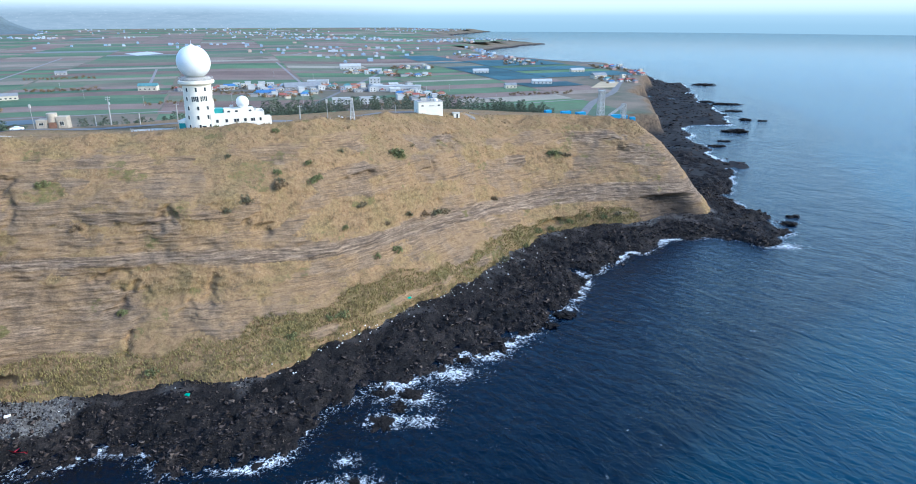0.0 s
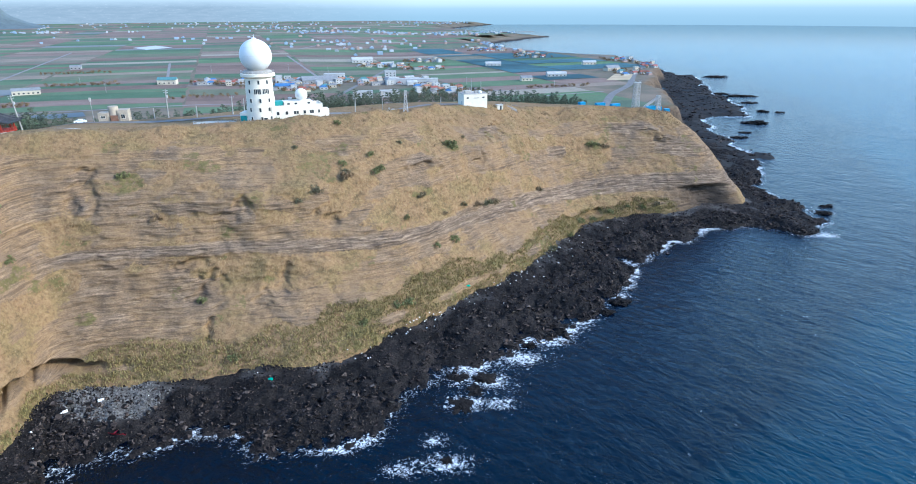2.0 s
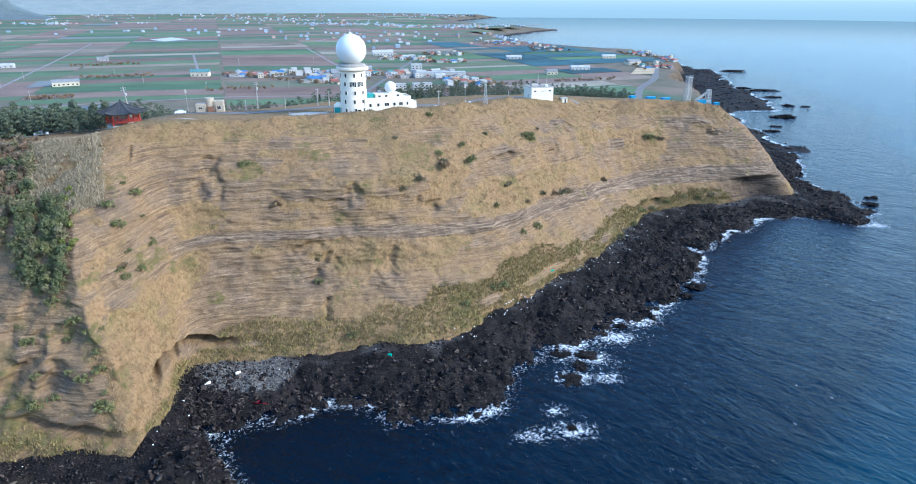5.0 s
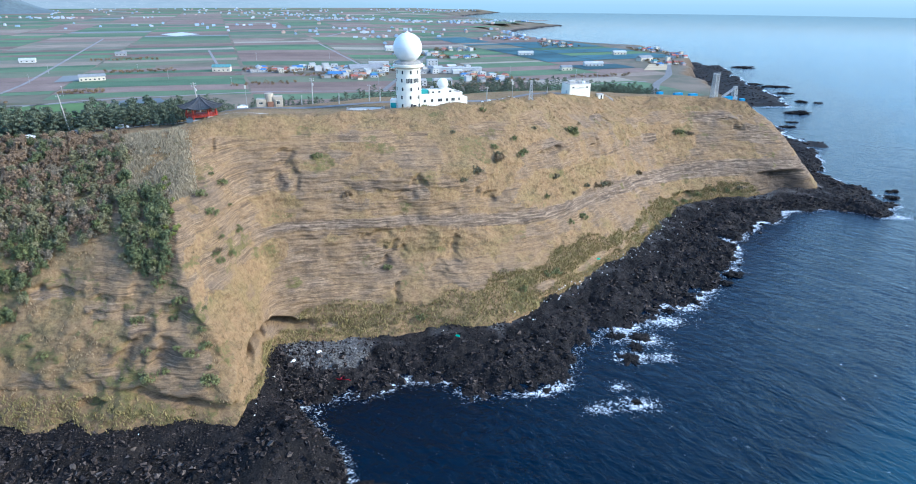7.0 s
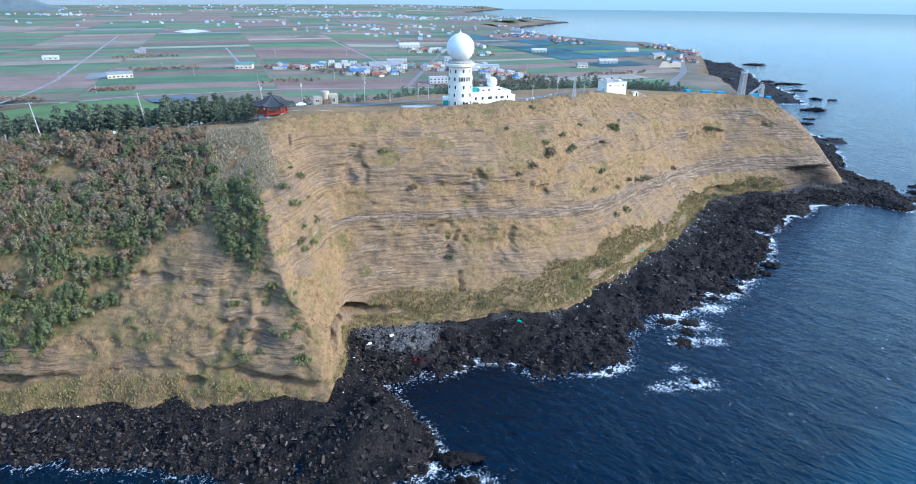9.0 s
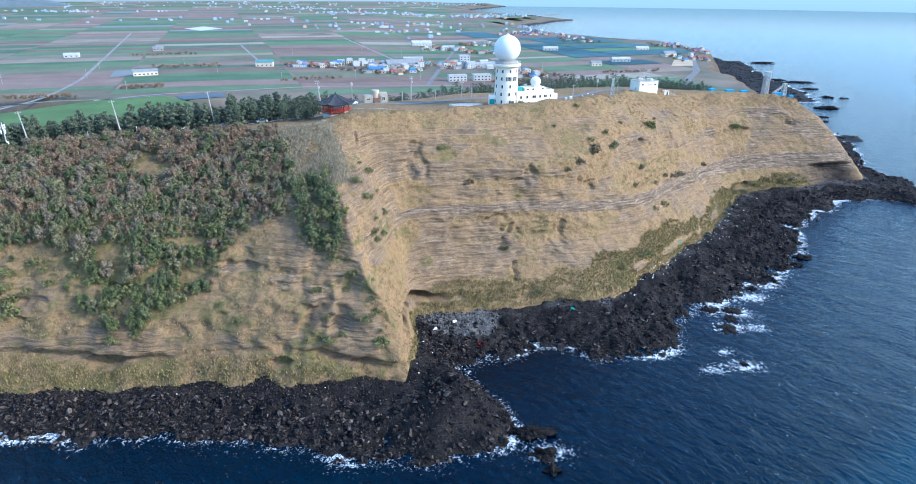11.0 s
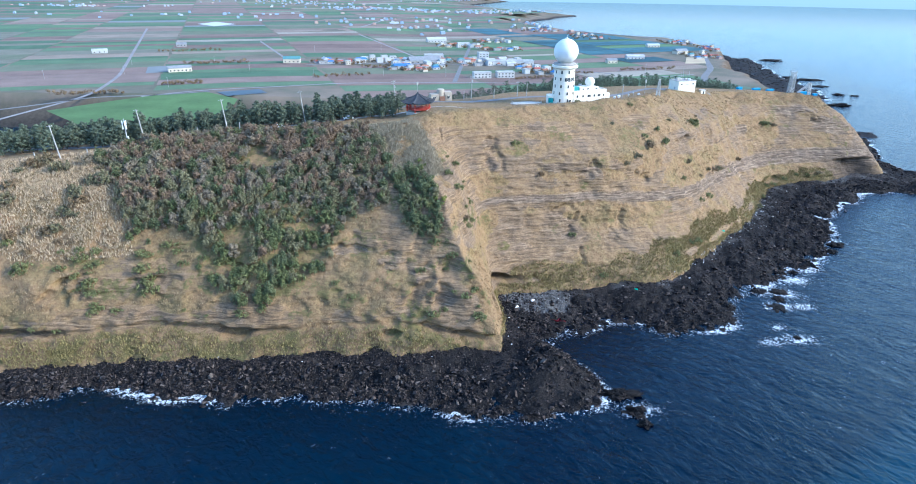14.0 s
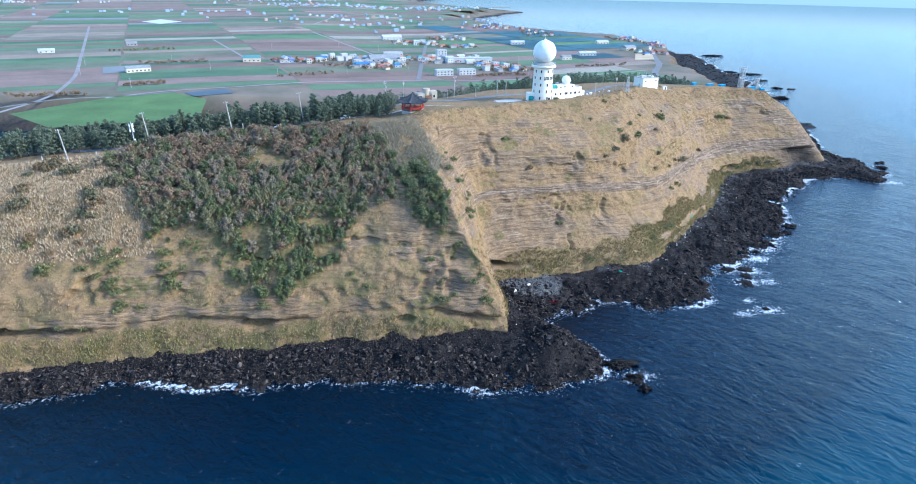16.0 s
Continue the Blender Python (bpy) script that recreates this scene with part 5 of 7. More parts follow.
for zz, n in ((9.6, 3), (7.9, 3)):
    for q in range(n):
        a = q * 2 * math.pi / n + zz
        part("panel_antenna", box(B(), 0.75 * math.cos(a), 0.75 * math.sin(a), zz - 0.7, 0.35, 0.35, 1.5, edge=0.05), FLOAT, mast)
for zz in (0.6, 2.0, 3.4):
    part("equipment_box", box(B(), 0.42, 0, zz, 0.6, 0.5, 0.9, edge=0.04), FLOAT, mast)

def loudspeaker_mast(x0, y0, hgt):
    t = thing("lamp_mast", on_ground(x0, y0, 0.2, 15), "slim white lamp mast with a boxed head", "mast", "lamp masts")
    part("shaft", rod(B(), (0, 0, 0), (0, 0, hgt), 0.13, 0.09, 8), POLE, t)
    part("head", box(B(), 0, 0, hgt - 1.4, 0.8, 0.4, 1.5, edge=0.08), PALE, t)
    return t


loudspeaker_mast(-171.0, 250.0, 11.5)
loudspeaker_mast(-52.5, 251.0, 8.5)


def lattice(name, m, hgt, wide, narrow, label):
    """Four-legged steel lattice: legs, braces level by level."""
    t = thing(name, m, label, "steel tower")
    n = max(3, int(hgt / 2))
    at_z = lambda k: wide + (narrow - wide) * k / n
    for sx, sy in ((-1, -1), (1, -1), (1, 1), (-1, 1)):
        part("leg", rod(B(), (sx * wide, sy * wide, 0), (sx * narrow, sy * narrow, hgt), 0.20 if hgt > 8.5 else 0.12, n=5), STEEL, t)
    for k in range(n):
        w0, w1, z0, z1 = at_z(k), at_z(k + 1), hgt * k / n, hgt * (k + 1) / n
        for sx, sy, ex, ey in ((-1, -1, 1, -1), (1, -1, 1, 1), (1, 1, -1, 1), (-1, 1, -1, -1)):
            for p0, p1 in (((sx * w0, sy * w0, z0), (ex * w1, ey * w1, z1)), ((ex * w0, ey * w0, z0), (sx * w1, sy * w1, z1)), ((sx * w1, sy * w1, z1), (ex * w1, ey * w1, z1))):
                part("brace", rod(B(), p0, p1, 0.11 if hgt > 8.5 else 0.07, n=4), STEEL, t)
    return t


lt = lattice("lattice_mast", on_ground(-43.5, 257.0, 0.2), 8.0, 0.9, 0.3, "small grey lattice mast on the brow")
part("top_box", box(B(), 0, 0, 8.0, 1.0, 0.8, 0.8), PALE, lt)
big = lattice("lattice_tower", on_ground(81.5, 357.5, 0.3, 20), 15.0, 1.5, 1.2, "pale steel lattice tower on the cliff point")
part("top_platform", box(B(), 0, 0, 15.0, 3.4, 3.4, 0.25), STEEL, big)
box_b = B()
for a in (-1.6, 1.6):
    rod(box_b, (a, -1.6, 15.2), (a, 1.6, 16.3), 0.09, n=4)
    rod(box_b, (a, 1.6, 15.2), (a, -1.6, 16.3), 0.09, n=4)
part("top_railing", box_b, STEEL, big)
low_t = lattice("lattice_gantry", on_ground(95.0, 359.5, 0.3, 20), 9.0, 1.3, 0.9, "shorter steel lattice frame with a sloping boom")
boom = B()
for a in (-0.5, 0.5):
    rod(boom, (-9.5, a, 2.4), (0.5, a, 8.2), 0.16, n=5)
    rod(boom, (-9.5, a, 3.2), (0.5, a, 9.0), 0.16, n=5)
for q in range(8):
    f0, f1 = q / 8, (q + 1) / 8
    rod(boom, (-9.5 + 10 * f0, -0.5, 2.4 + 5.8 * f0), (-9.5 + 10 * f1, -0.5, 3.2 + 5.8 * f1), 0.10, n=4)
    rod(boom, (-9.5 + 10 * f0, 0.5, 2.4 + 5.8 * f0), (-9.5 + 10 * f1, 0.5, 3.2 + 5.8 * f1), 0.10, n=4)
part("boom", boom, STEEL, low_t, "sloping lattice boom")


def container(x0, y0, sx, sy, sz, rz):
    t = thing("steel_container", on_ground(x0, y0, 0.15, rz), "bright blue ribbed steel container", "container", "blue containers")
    part("shell", box(B(), 0, 0, 0, sx, sy, sz, edge=0.04), BLUE, t)
    for q in range(int(sx / 0.6)):
        for side in (-1, 1):
            part("rib", box(B(), -sx / 2 + 0.3 + q * 0.6, side * (sy / 2 + 0.03), 0.1, 0.16, 0.08, sz - 0.2), BLUE, t)
    part("door", box(B(), sx / 2 + 0.04, 0, 0.1, 0.08, sy - 0.3, sz - 0.3), BLUE, t)


for c in ((90, 357.5, 6.0, 2.4, 2.6, 15), (96, 363, 5.0, 2.4, 2.4, 12), (72, 367, 6.0, 2.4, 2.5, 25), (64, 371, 6.0, 2.4, 2.2, 20), (101, 361, 3.0, 2.2, 2.2, 5), (54, 376, 4.0, 2.4, 2.0, 30)):
    container(*c)

# viewing deck and hedge beside the tower
deck = thing("viewing_deck", on_ground(-116, 236, 0.1, 12), "low pale round-ended concrete viewing deck", "terrace")
part("slab", prism(B(), [(7.5 * math.cos(a), 3.4 * math.sin(a)) for a in np.linspace(0, 2 * math.pi, 28, endpoint=False)], -0.6, 0.45), PALE, deck)
part("kerb", prism(B(), [(8.2 * math.cos(a), 4.0 * math.sin(a)) for a in np.linspace(0, 2 * math.pi, 28, endpoint=False)], -0.8, 0.25), GREY, deck)
rl = B()
for q in range(20):
    a0, a1 = math.pi + q * math.pi / 20, math.pi + (q + 1) * math.pi / 20
    rod(rl, (8.0 * math.cos(a0), 3.8 * math.sin(a0), 0.2), (8.0 * math.cos(a0), 3.8 * math.sin(a0), 1.3), 0.04, n=4)
    rod(rl, (8.0 * math.cos(a0), 3.8 * math.sin(a0), 1.3), (8.0 * math.cos(a1), 3.8 * math.sin(a1), 1.3), 0.04, n=4)
part("railing", rl, STEEL, deck)


# ---- roads and paths draped on the ground ----
def strip(name, pts, width, mat, label, category, lift=0.12, step_m=4.0, over=None):
    p = np.array(pts, float)
    d = np.concatenate([[0], np.cumsum(np.hypot(*np.diff(p, axis=0).T))])
    n = max(2, int(d[-1] / step_m))
    q = np.stack([np.interp(np.linspace(0, d[-1], n), d, p[:, a]) for a in (0, 1)], 1)
    for _ in range(3):
        q[1:-1] = (q[:-2] + 2 * q[1:-1] + q[2:]) / 4
    t = np.gradient(q, axis=0)
    t /= np.linalg.norm(t, axis=1)[:, None]
    nrm = np.stack([-t[:, 1], t[:, 0]], 1)
    rows = []
    for off in (-0.5, -0.25, 0.25, 0.5):
        e = q + nrm * off * width
        z = np.array([over(a, b) if over else drop(a, b)[0] for a, b in e]) + lift
        rows.append(np.concatenate([e, z[:, None]], 1))
    return tagged(sheet(name, np.array(rows), mat), label, category, kind="structure")


strip("road_hilltop", [(-420, 196), (-330, 186), (-285, 172), (-250, 180), (-225, 188), (-200, 200), (-185, 212), (-172, 225), (-150, 238), (-128, 250), (-105, 262), (-80, 272), (-50, 292), (-28, 312), (10, 340)], 5.5, ASPHALT, "worn grey asphalt road along the hilltop", "road", 0.16, 3.0)
strip("path_brow", [(-205, 192), (-190, 196), (-178, 198), (-163, 201), (-148, 203), (-130, 211), (-114, 223), (-104, 230)], 3.2, PALE, "pale concrete path along the brow past the pavilion", "path", 0.16, 2.0)
strip("pavement_yard", [(-30, 300), (-12, 312), (8, 318)], 9.0, ASPHALT, "grey paved yard beside the white block", "yard", 0.13, 3.0)


# ---- the farmed plain ----
E1, E2 = np.array((0.94, 0.342)), np.array((-0.342, 0.94))


def field_mesh(name, corners, lift, mat, nu=6, nv=3):
    c = np.array(corners, float)
    u, v = np.meshgrid(np.linspace(0, 1, nu), np.linspace(0, 1, nv))
    p = (1 - u)[..., None] * ((1 - v)[..., None] * c[0] + v[..., None] * c[3]) + u[..., None] * ((1 - v)[..., None] * c[1] + v[..., None] * c[2])
    return np.concatenate([p, (plain_z(p[..., 0], p[..., 1]) + lift)[..., None]], -1)


def inside(poly, px, py):
    hit = False
    for (ax, ay), (bx, by) in zip(poly, poly[1:] + poly[:1]):
        if (ay > py) != (by > py) and px < ax + (py - ay) / (by - ay) * (bx - ax):
            hit = not hit
    return hit


NETS = [(-98, 1483), (-5, 1435), (65, 1354), (132, 1180), (180, 1063), (228, 983), (241, 911), (176, 838), (101, 829), (54, 850), (20, 956), (-34, 1169)]
GREEN_FIELD = [(-463, 401), (-411, 352), (-322, 385), (-337, 463), (-376, 495), (-413, 474), (-438, 440)]
REAR_FOOT = [(a, b) for a, b, c in BACK] + [(100, 200), (-500, 200)]
VILLAGE = [(-297, 735, 26, 17, 8), (-245, 772, 26, 20, 9), (-196, 740, 30, 34, 14), (-150, 800, 30, 22, 8), (-95, 785, 42, 30, 20), (-42, 712, 26, 30, 11), (-140, 1010, 34, 24, 10), (-78, 1108, 30, 24, 8), (-72, 966, 30, 12, 6), (-205, 695, 20, 10, 4),
           (225, 900, 22, 40, 6), (282, 985, 14, 50, 6), (262, 1110, 24, 40, 5), (120, 1240, 30, 60, 6), (40, 1420, 40, 60, 7)]
green_grass = simple("young_green_crop", (0.088, 0.14, 0.05), 0.95, 0.25, 0.03)
beds, n_obj = [], 0
fields_ob = plain
rng_f = random.Random(5)
u0 = -2900.0
while u0 < 1900:
    w = rng_f.uniform(80, 170)
    v0 = 120.0
    while v0 < 4300:
        dpt = rng_f.uniform(20, 58) * (1.0 if v0 < 1200 else 1.5 if v0 < 2300 else 2.6)
        c2 = [E1 * (u0 + a * (w - 3) + 1 + rng_f.uniform(-1.5, 1.5)) + E2 * (v0 + b * (dpt - 1.6)) for a, b in ((0, 0), (1, 0), (1, 1), (0, 1))]
        mid = sum(c2) / 4
        ok = mid[1] > 300 and not inside(REAR_FOOT, mid[0], mid[1]) and not any(inside(GREEN_FIELD, *(c * 0.8 + mid * 0.2)) for c in c2) and mid[1] < 4200
        ok = ok and all(not inside(REAR_FOOT, c[0], c[1]) for c in c2) and mid[0] > -3300
        ok = ok and min(coast_distance(np.array([c[0] for c in c2]), np.array([c[1] for c in c2]))) > 16
        ok = ok and not any(abs(mid[0] - vx) < rx * 1.25 and abs(mid[1] - vy) < ry * 1.5 for vx, vy, rx, ry, n in VILLAGE[:6])
        if ok:
            net = inside(NETS, *mid) and rng_f.random() < 0.68
            mat = DARKNET if net else (FILM if rng_f.random() < 0.006 else FIELD)
            g = field_mesh("field", c2, 0.5 if net else 0.14, mat, 6 if -420 < mid[0] < -60 else 2, 2)
            if mid[1] < 1150 and n_obj < 300 and mid[0] > -900:
                ob = sheet("shade_net" if net else "field", g, mat)
                ob.parent = fields_ob
                n_obj += 1
            else:
                beds.append((g, mat))
        v0 += dpt
    u0 += w
for mat in (FIELD, DARKNET, FILM):
    if any(mm is mat for g, mm in beds):
        # faces index within their own bed
        vs, fs = [], []
        for g, mm in beds:
            if mm is mat:
                r, c = g.shape[:2]
                k0 = len(vs)
                vs.extend(map(tuple, g.reshape(-1, 3)))
                fs.extend((k0 + a * c + b2, k0 + a * c + b2 + 1, k0 + (a + 1) * c + b2 + 1, k0 + (a + 1) * c + b2) for a in range(r - 1) for b2 in range(c - 1))
        mesh_object("distant_fields", vs, fs, mat, {"field_crops": "patchwork of distant green and brown fields", "dark_teal_shade_netting": "distant fields under dark teal netting", "greenhouse_film": "distant fields under pale plastic film"}[mat.name], "fields", "stuff")


def plot(name, corners, lift, mat, label, category):
    bm = B()
    vs = [bm.verts.new((a, b, float(plain_z(a, b)) + lift)) for a, b in corners]
    bm.faces.new(vs)
    bmesh.ops.triangulate(bm, faces=bm.faces)
    me = mesh_from(name, bm, mat)
    return tagged(new(name, me), label, category, kind="structure")


plot("ground_green_field", GREEN_FIELD, 0.25, green_grass, "bright green crop field behind the pines", "field")
plot("ground_covered_plot", [(-366, 494), (-334, 516), (-321, 497), (-350, 475)], 0.42, simple("black_plastic_mulch", (0.02, 0.022, 0.03), 0.4, 0.3, 0.1), "plot covered in black plastic sheet", "field")
plot("ground_straw_plot", [(197, 877), (223, 876), (198, 803), (167, 798)], 0.42, simple("dry_straw_field", (0.42, 0.33, 0.21), 0.95, 0.2, 0.05), "pale straw-coloured plot by the coast road", "field")
plot("ground_film_plot", [(-481, 607), (-451, 629), (-471, 676), (-503, 661)], 0.42, FILM, "plot under grey plastic film", "field")
plot("ground_film_plot", [(-725, 1401), (-713, 1483), (-643, 1411), (-664, 1335)], 0.42, simple("white_row_covers", (0.45, 0.45, 0.44), 0.6, 0.1, 0.03), "white row covers over a field", "field")
over_plain = lambda a, b: float(plain_z(a, b))
for nm, pts, wd, mat in (("road_farm", [(-770, 1250), (-718, 1123), (-502, 594), (-488, 548), (-468, 475), (-469, 441), (-474, 400), (-480, 330)], 3.8, TRACK),
                         ("road_track", [(-468, 993), (-365, 748), (-352, 715)], 3.5, TRACK), ("road_track", [(-330, 1166), (-198, 814), (-180, 770)], 4.0, TRACK),
                         ("road_track", [(-353, 1358), (-340, 1520), (-332, 1621), (-294, 1724)], 6.0, TRACK), ("road_village", [(-421, 466), (-389, 498), (-329, 528), (-260, 575), (-133, 610), (-63, 607), (40, 640), (140, 690)], 4.0, TRACK),
                         ("road_low", [(-520, 380), (-469, 441), (-464, 467), (-421, 466), (-373, 497)], 4.0, ASPHALT),
                         ("road_coast", [(110, 560), (143, 667), (185, 750), (205, 817), (228, 890), (255, 957), (284, 1060), (276, 1150), (230, 1260), (150, 1360), (70, 1500), (30, 1700)], 8.0, ASPHALT),
                         ("road_village", [(-330, 700), (-250, 740), (-180, 765), (-100, 765), (-20, 730), (40, 690)], 5.0, ASPHALT),
                         ("road_village", [(-150, 610), (-140, 760), (-130, 900), (-120, 1050), (-60, 1160)], 5.0, ASPHALT),
                         ("road_track", [(-520, 380), (-620, 440), (-760, 500), (-950, 560)], 5.0, TRACK), ("road_track", [(-900, 1000), (-790, 760), (-700, 540)], 5.0, TRACK)):
    strip(nm, pts, wd, mat, "pale concrete farm track between fields" if mat is TRACK else "grey asphalt country road", "road", 0.34, 14.0, over_plain)


# ---- houses, sheds, barns ----
def house(w, d, hgt, roof, wall_mat, roof_mat, label, group="village houses", win=2):
    t = thing("house", Matrix(), label, "house", group)
    part("wall", box(B(), 0, 0, -0.6, w, d, hgt + 0.6), wall_mat, t)
    rb = B()
    if roof == "flat":
        box(rb, 0, 0, hgt, w + 0.4, d + 0.4, 0.35)
        for sx in (-1, 1):
            box(rb, sx * (w / 2 + 0.05), 0, hgt + 0.35, 0.3, d + 0.4, 0.5)
            box(rb, 0, sx * (d / 2 + 0.05), hgt + 0.35, w - 0.2, 0.3, 0.5)
    else:
        o, rise = 0.5, d * 0.28
        inset = d * 0.45 if roof == "hip" else 0.0
        lo = [rb.verts.new((sx * (w / 2 + o), sy * (d / 2 + o), hgt - 0.05)) for sx, sy in ((-1, -1), (1, -1), (1, 1), (-1, 1))]
        ri = [rb.verts.new((-(w / 2 + o) + inset, 0, hgt + rise)), rb.verts.new(((w / 2 + o) - inset, 0, hgt + rise))]
        for f in ((lo[0], lo[1], ri[1], ri[0]), (lo[2], lo[3], ri[0], ri[1]), (lo[1], lo[2], ri[1]), (lo[3], lo[0], ri[0]), (lo[3], lo[2], lo[1], lo[0])):
            rb.faces.new(f)
    part("roof", rb, roof_mat, t)
    storeys = max(1, int(hgt / 2.9))
    for st in range(storeys):
        for q in range(win):
            cx = -w / 2 + (q + 0.5) * w / win
            wn2 = part("window", box(B(), cx, -d / 2 - 0.02, st * 2.9 + 0.9, min(1.8, w / win * 0.5) + 0.2, 0.10, 1.5), WHITE, t)
            part("pane", box(B(), cx, -d / 2 - 0.05, st * 2.9 + 1.0, min(1.8, w / win * 0.5), 0.10, 1.3), GLASS, wn2)
    part("door", box(B(), w / 2 + 0.02, 0.3, 0, 0.10, 1.0, 2.1), RUST, t)
    return t


kinds = [(10, 8, 3.2, "gable", 0, 3, "low white house with a red sheet roof"), (12, 8, 3.2, "hip", 0, 2, "low white house with a blue sheet roof"), (9, 8, 3.0, "gable", 1, 4, "cream house with an orange tiled roof"),
         (11, 9, 6.2, "flat", 0, 0, "two-storey white flat-roofed house"), (14, 9, 3.4, "flat", 2, 1, "low grey flat-roofed house"), (10, 7, 3.0, "hip", 3, 1, "pink rendered house with a grey roof"),
         (16, 9, 4.5, "gable", 0, 0, "long white shed with a white sheet roof"), (9, 7, 3.0, "gable", 2, 3, "grey house with a red sheet roof"), (12, 9, 3.2, "hip", 1, 1, "cream house with a grey roof"), (8, 7, 6.0, "flat", 1, 0, "narrow cream two-storey house"),
         (13, 9, 3.4, "hip", 0, 5, "white house with a teal sheet roof"), (11, 8, 3.2, "gable", 0, 4, "white house with an orange roof")]
models = [house(w, d, hh, rf, HOUSE_WALLS[wm], SHED_ROOFS[rm], lb) for w, d, hh, rf, wm, rm, lb in kinds]
used = [False] * len(models)
rng_v = random.Random(21)
taken = []


def settle(k, x0, y0, rz):
    m = pose(x0, y0, float(plain_z(x0, y0)) + 0.1, 0, 0, rz)
    if not used[k]:
        models[k].matrix_world = m @ Matrix.Diagonal((0.74, 0.74, 0.8, 1))
        used[k] = True
        return models[k]
    return copy_thing(models[k], m)


for vx, vy, rx, ry, n in VILLAGE:
    tries = 0
    n = int(n * 1.6)
    while n > 0 and tries < 400:
        tries += 1
        x0, y0 = vx + rng_v.uniform(-rx, rx), vy + rng_v.uniform(-ry, ry)
        if any(math.hypot(x0 - a, y0 - b) < 9.5 for a, b in taken) or float(coast_distance(np.array([x0]), np.array([y0]))[0]) < 18:
            continue
        taken.append((x0, y0))
        settle(rng_v.choice([0, 0, 1, 2, 3, 3, 4, 4, 5, 6, 7, 8, 8, 9, 10, 11]), x0, y0, 20 + rng_v.choice((0, 90, 180)) + rng_v.uniform(-8, 8))
        n -= 1
for k in range(len(models)):
    if not used[k]:
        settle(k, -160 + 14 * k, 860, 20)


def hall(x0, y0, w, d, hh, rz, roof_mat, wall_mat, label, win=6, roof="gable"):
    t = house(w, d, hh, roof, wall_mat, roof_mat, label, "farm sheds", win)
    t.name = "shed"
    t["category"] = "shed"
    t.matrix_world = pose(x0, y0, float(plain_z(x0, y0)) + 0.1, 0, 0, rz)


hall(-452, 626, 24, 9, 4.2, 30, SHED_ROOFS[1], HOUSE_WALLS[1], "long cream barn with a grey roof")
hall(-351, 718, 20, 10, 5.0, 8, SHED_ROOFS[5], HOUSE_WALLS[1], "cream shed with a pale teal roof", 4)
hall(-178, 808, 26, 12, 7.0, 8, SHED_ROOFS[0], HOUSE_WALLS[0], "large white warehouse in the village", 5, "flat")
hall(-190, 772, 42, 16, 4.0, 20, SHED_ROOFS[1], HOUSE_WALLS[2], "broad grey-roofed packing shed", 6)
hall(-119, 646, 20, 9, 6.2, 12, SHED_ROOFS[0], HOUSE_WALLS[0], "white two-storey block of flats", 5, "flat")
hall(-92, 653, 20, 9, 6.2, 12, SHED_ROOFS[0], HOUSE_WALLS[0], "white two-storey block of flats", 5, "flat")
hall(-75, 770, 60, 12, 5.5, 6, SHED_ROOFS[0], HOUSE_WALLS[0], "long white school-like building", 9, "flat")
hall(-109, 831, 14, 12, 9.0, 10, SHED_ROOFS[0], HOUSE_WALLS[0], "tall white three-storey house", 3, "flat")
hall(112, 851, 26, 9, 4.0, 5, SHED_ROOFS[0], HOUSE_WALLS[0], "long white shed between netted fields", 5)
hall(36, 1014, 24, 10, 4.0, 5, SHED_ROOFS[0], HOUSE_WALLS[0], "white shed between netted fields", 4)
hall(192, 1031, 22, 9, 4.0, 10, SHED_ROOFS[0], HOUSE_WALLS[1], "cream shed near the coast", 4)
hall(-181, 1076, 34, 14, 5.0, 15, SHED_ROOFS[0], HOUSE_WALLS[0], "white farm hall among fields", 6)
hall(66, 800, 14, 9, 4.0, 10, SHED_ROOFS[1], HOUSE_WALLS[1], "cream farm shed with a grey roof", 3)
hall(205, 930, 22, 12, 4.5, 25, SHED_ROOFS[1], HOUSE_WALLS[1], "cream hall with a grey roof by the coast road", 5)
hall(-270, 748, 12, 8, 4.0, 20, SHED_ROOFS[2], HOUSE_WALLS[0], "white shed with a bright blue roof", 3)
hall(-214, 704, 20, 10, 3.6, 15, SHED_ROOFS[2], HOUSE_WALLS[0], "long shed with a bright blue roof", 4)
hall(-630, 800, 18, 8, 3.6, 20, SHED_ROOFS[0], HOUSE_WALLS[0], "white shed among distant fields", 3)
hall(-560, 900, 14, 8, 3.6, 20, SHED_ROOFS[1], HOUSE_WALLS[2], "grey shed among distant fields", 3)


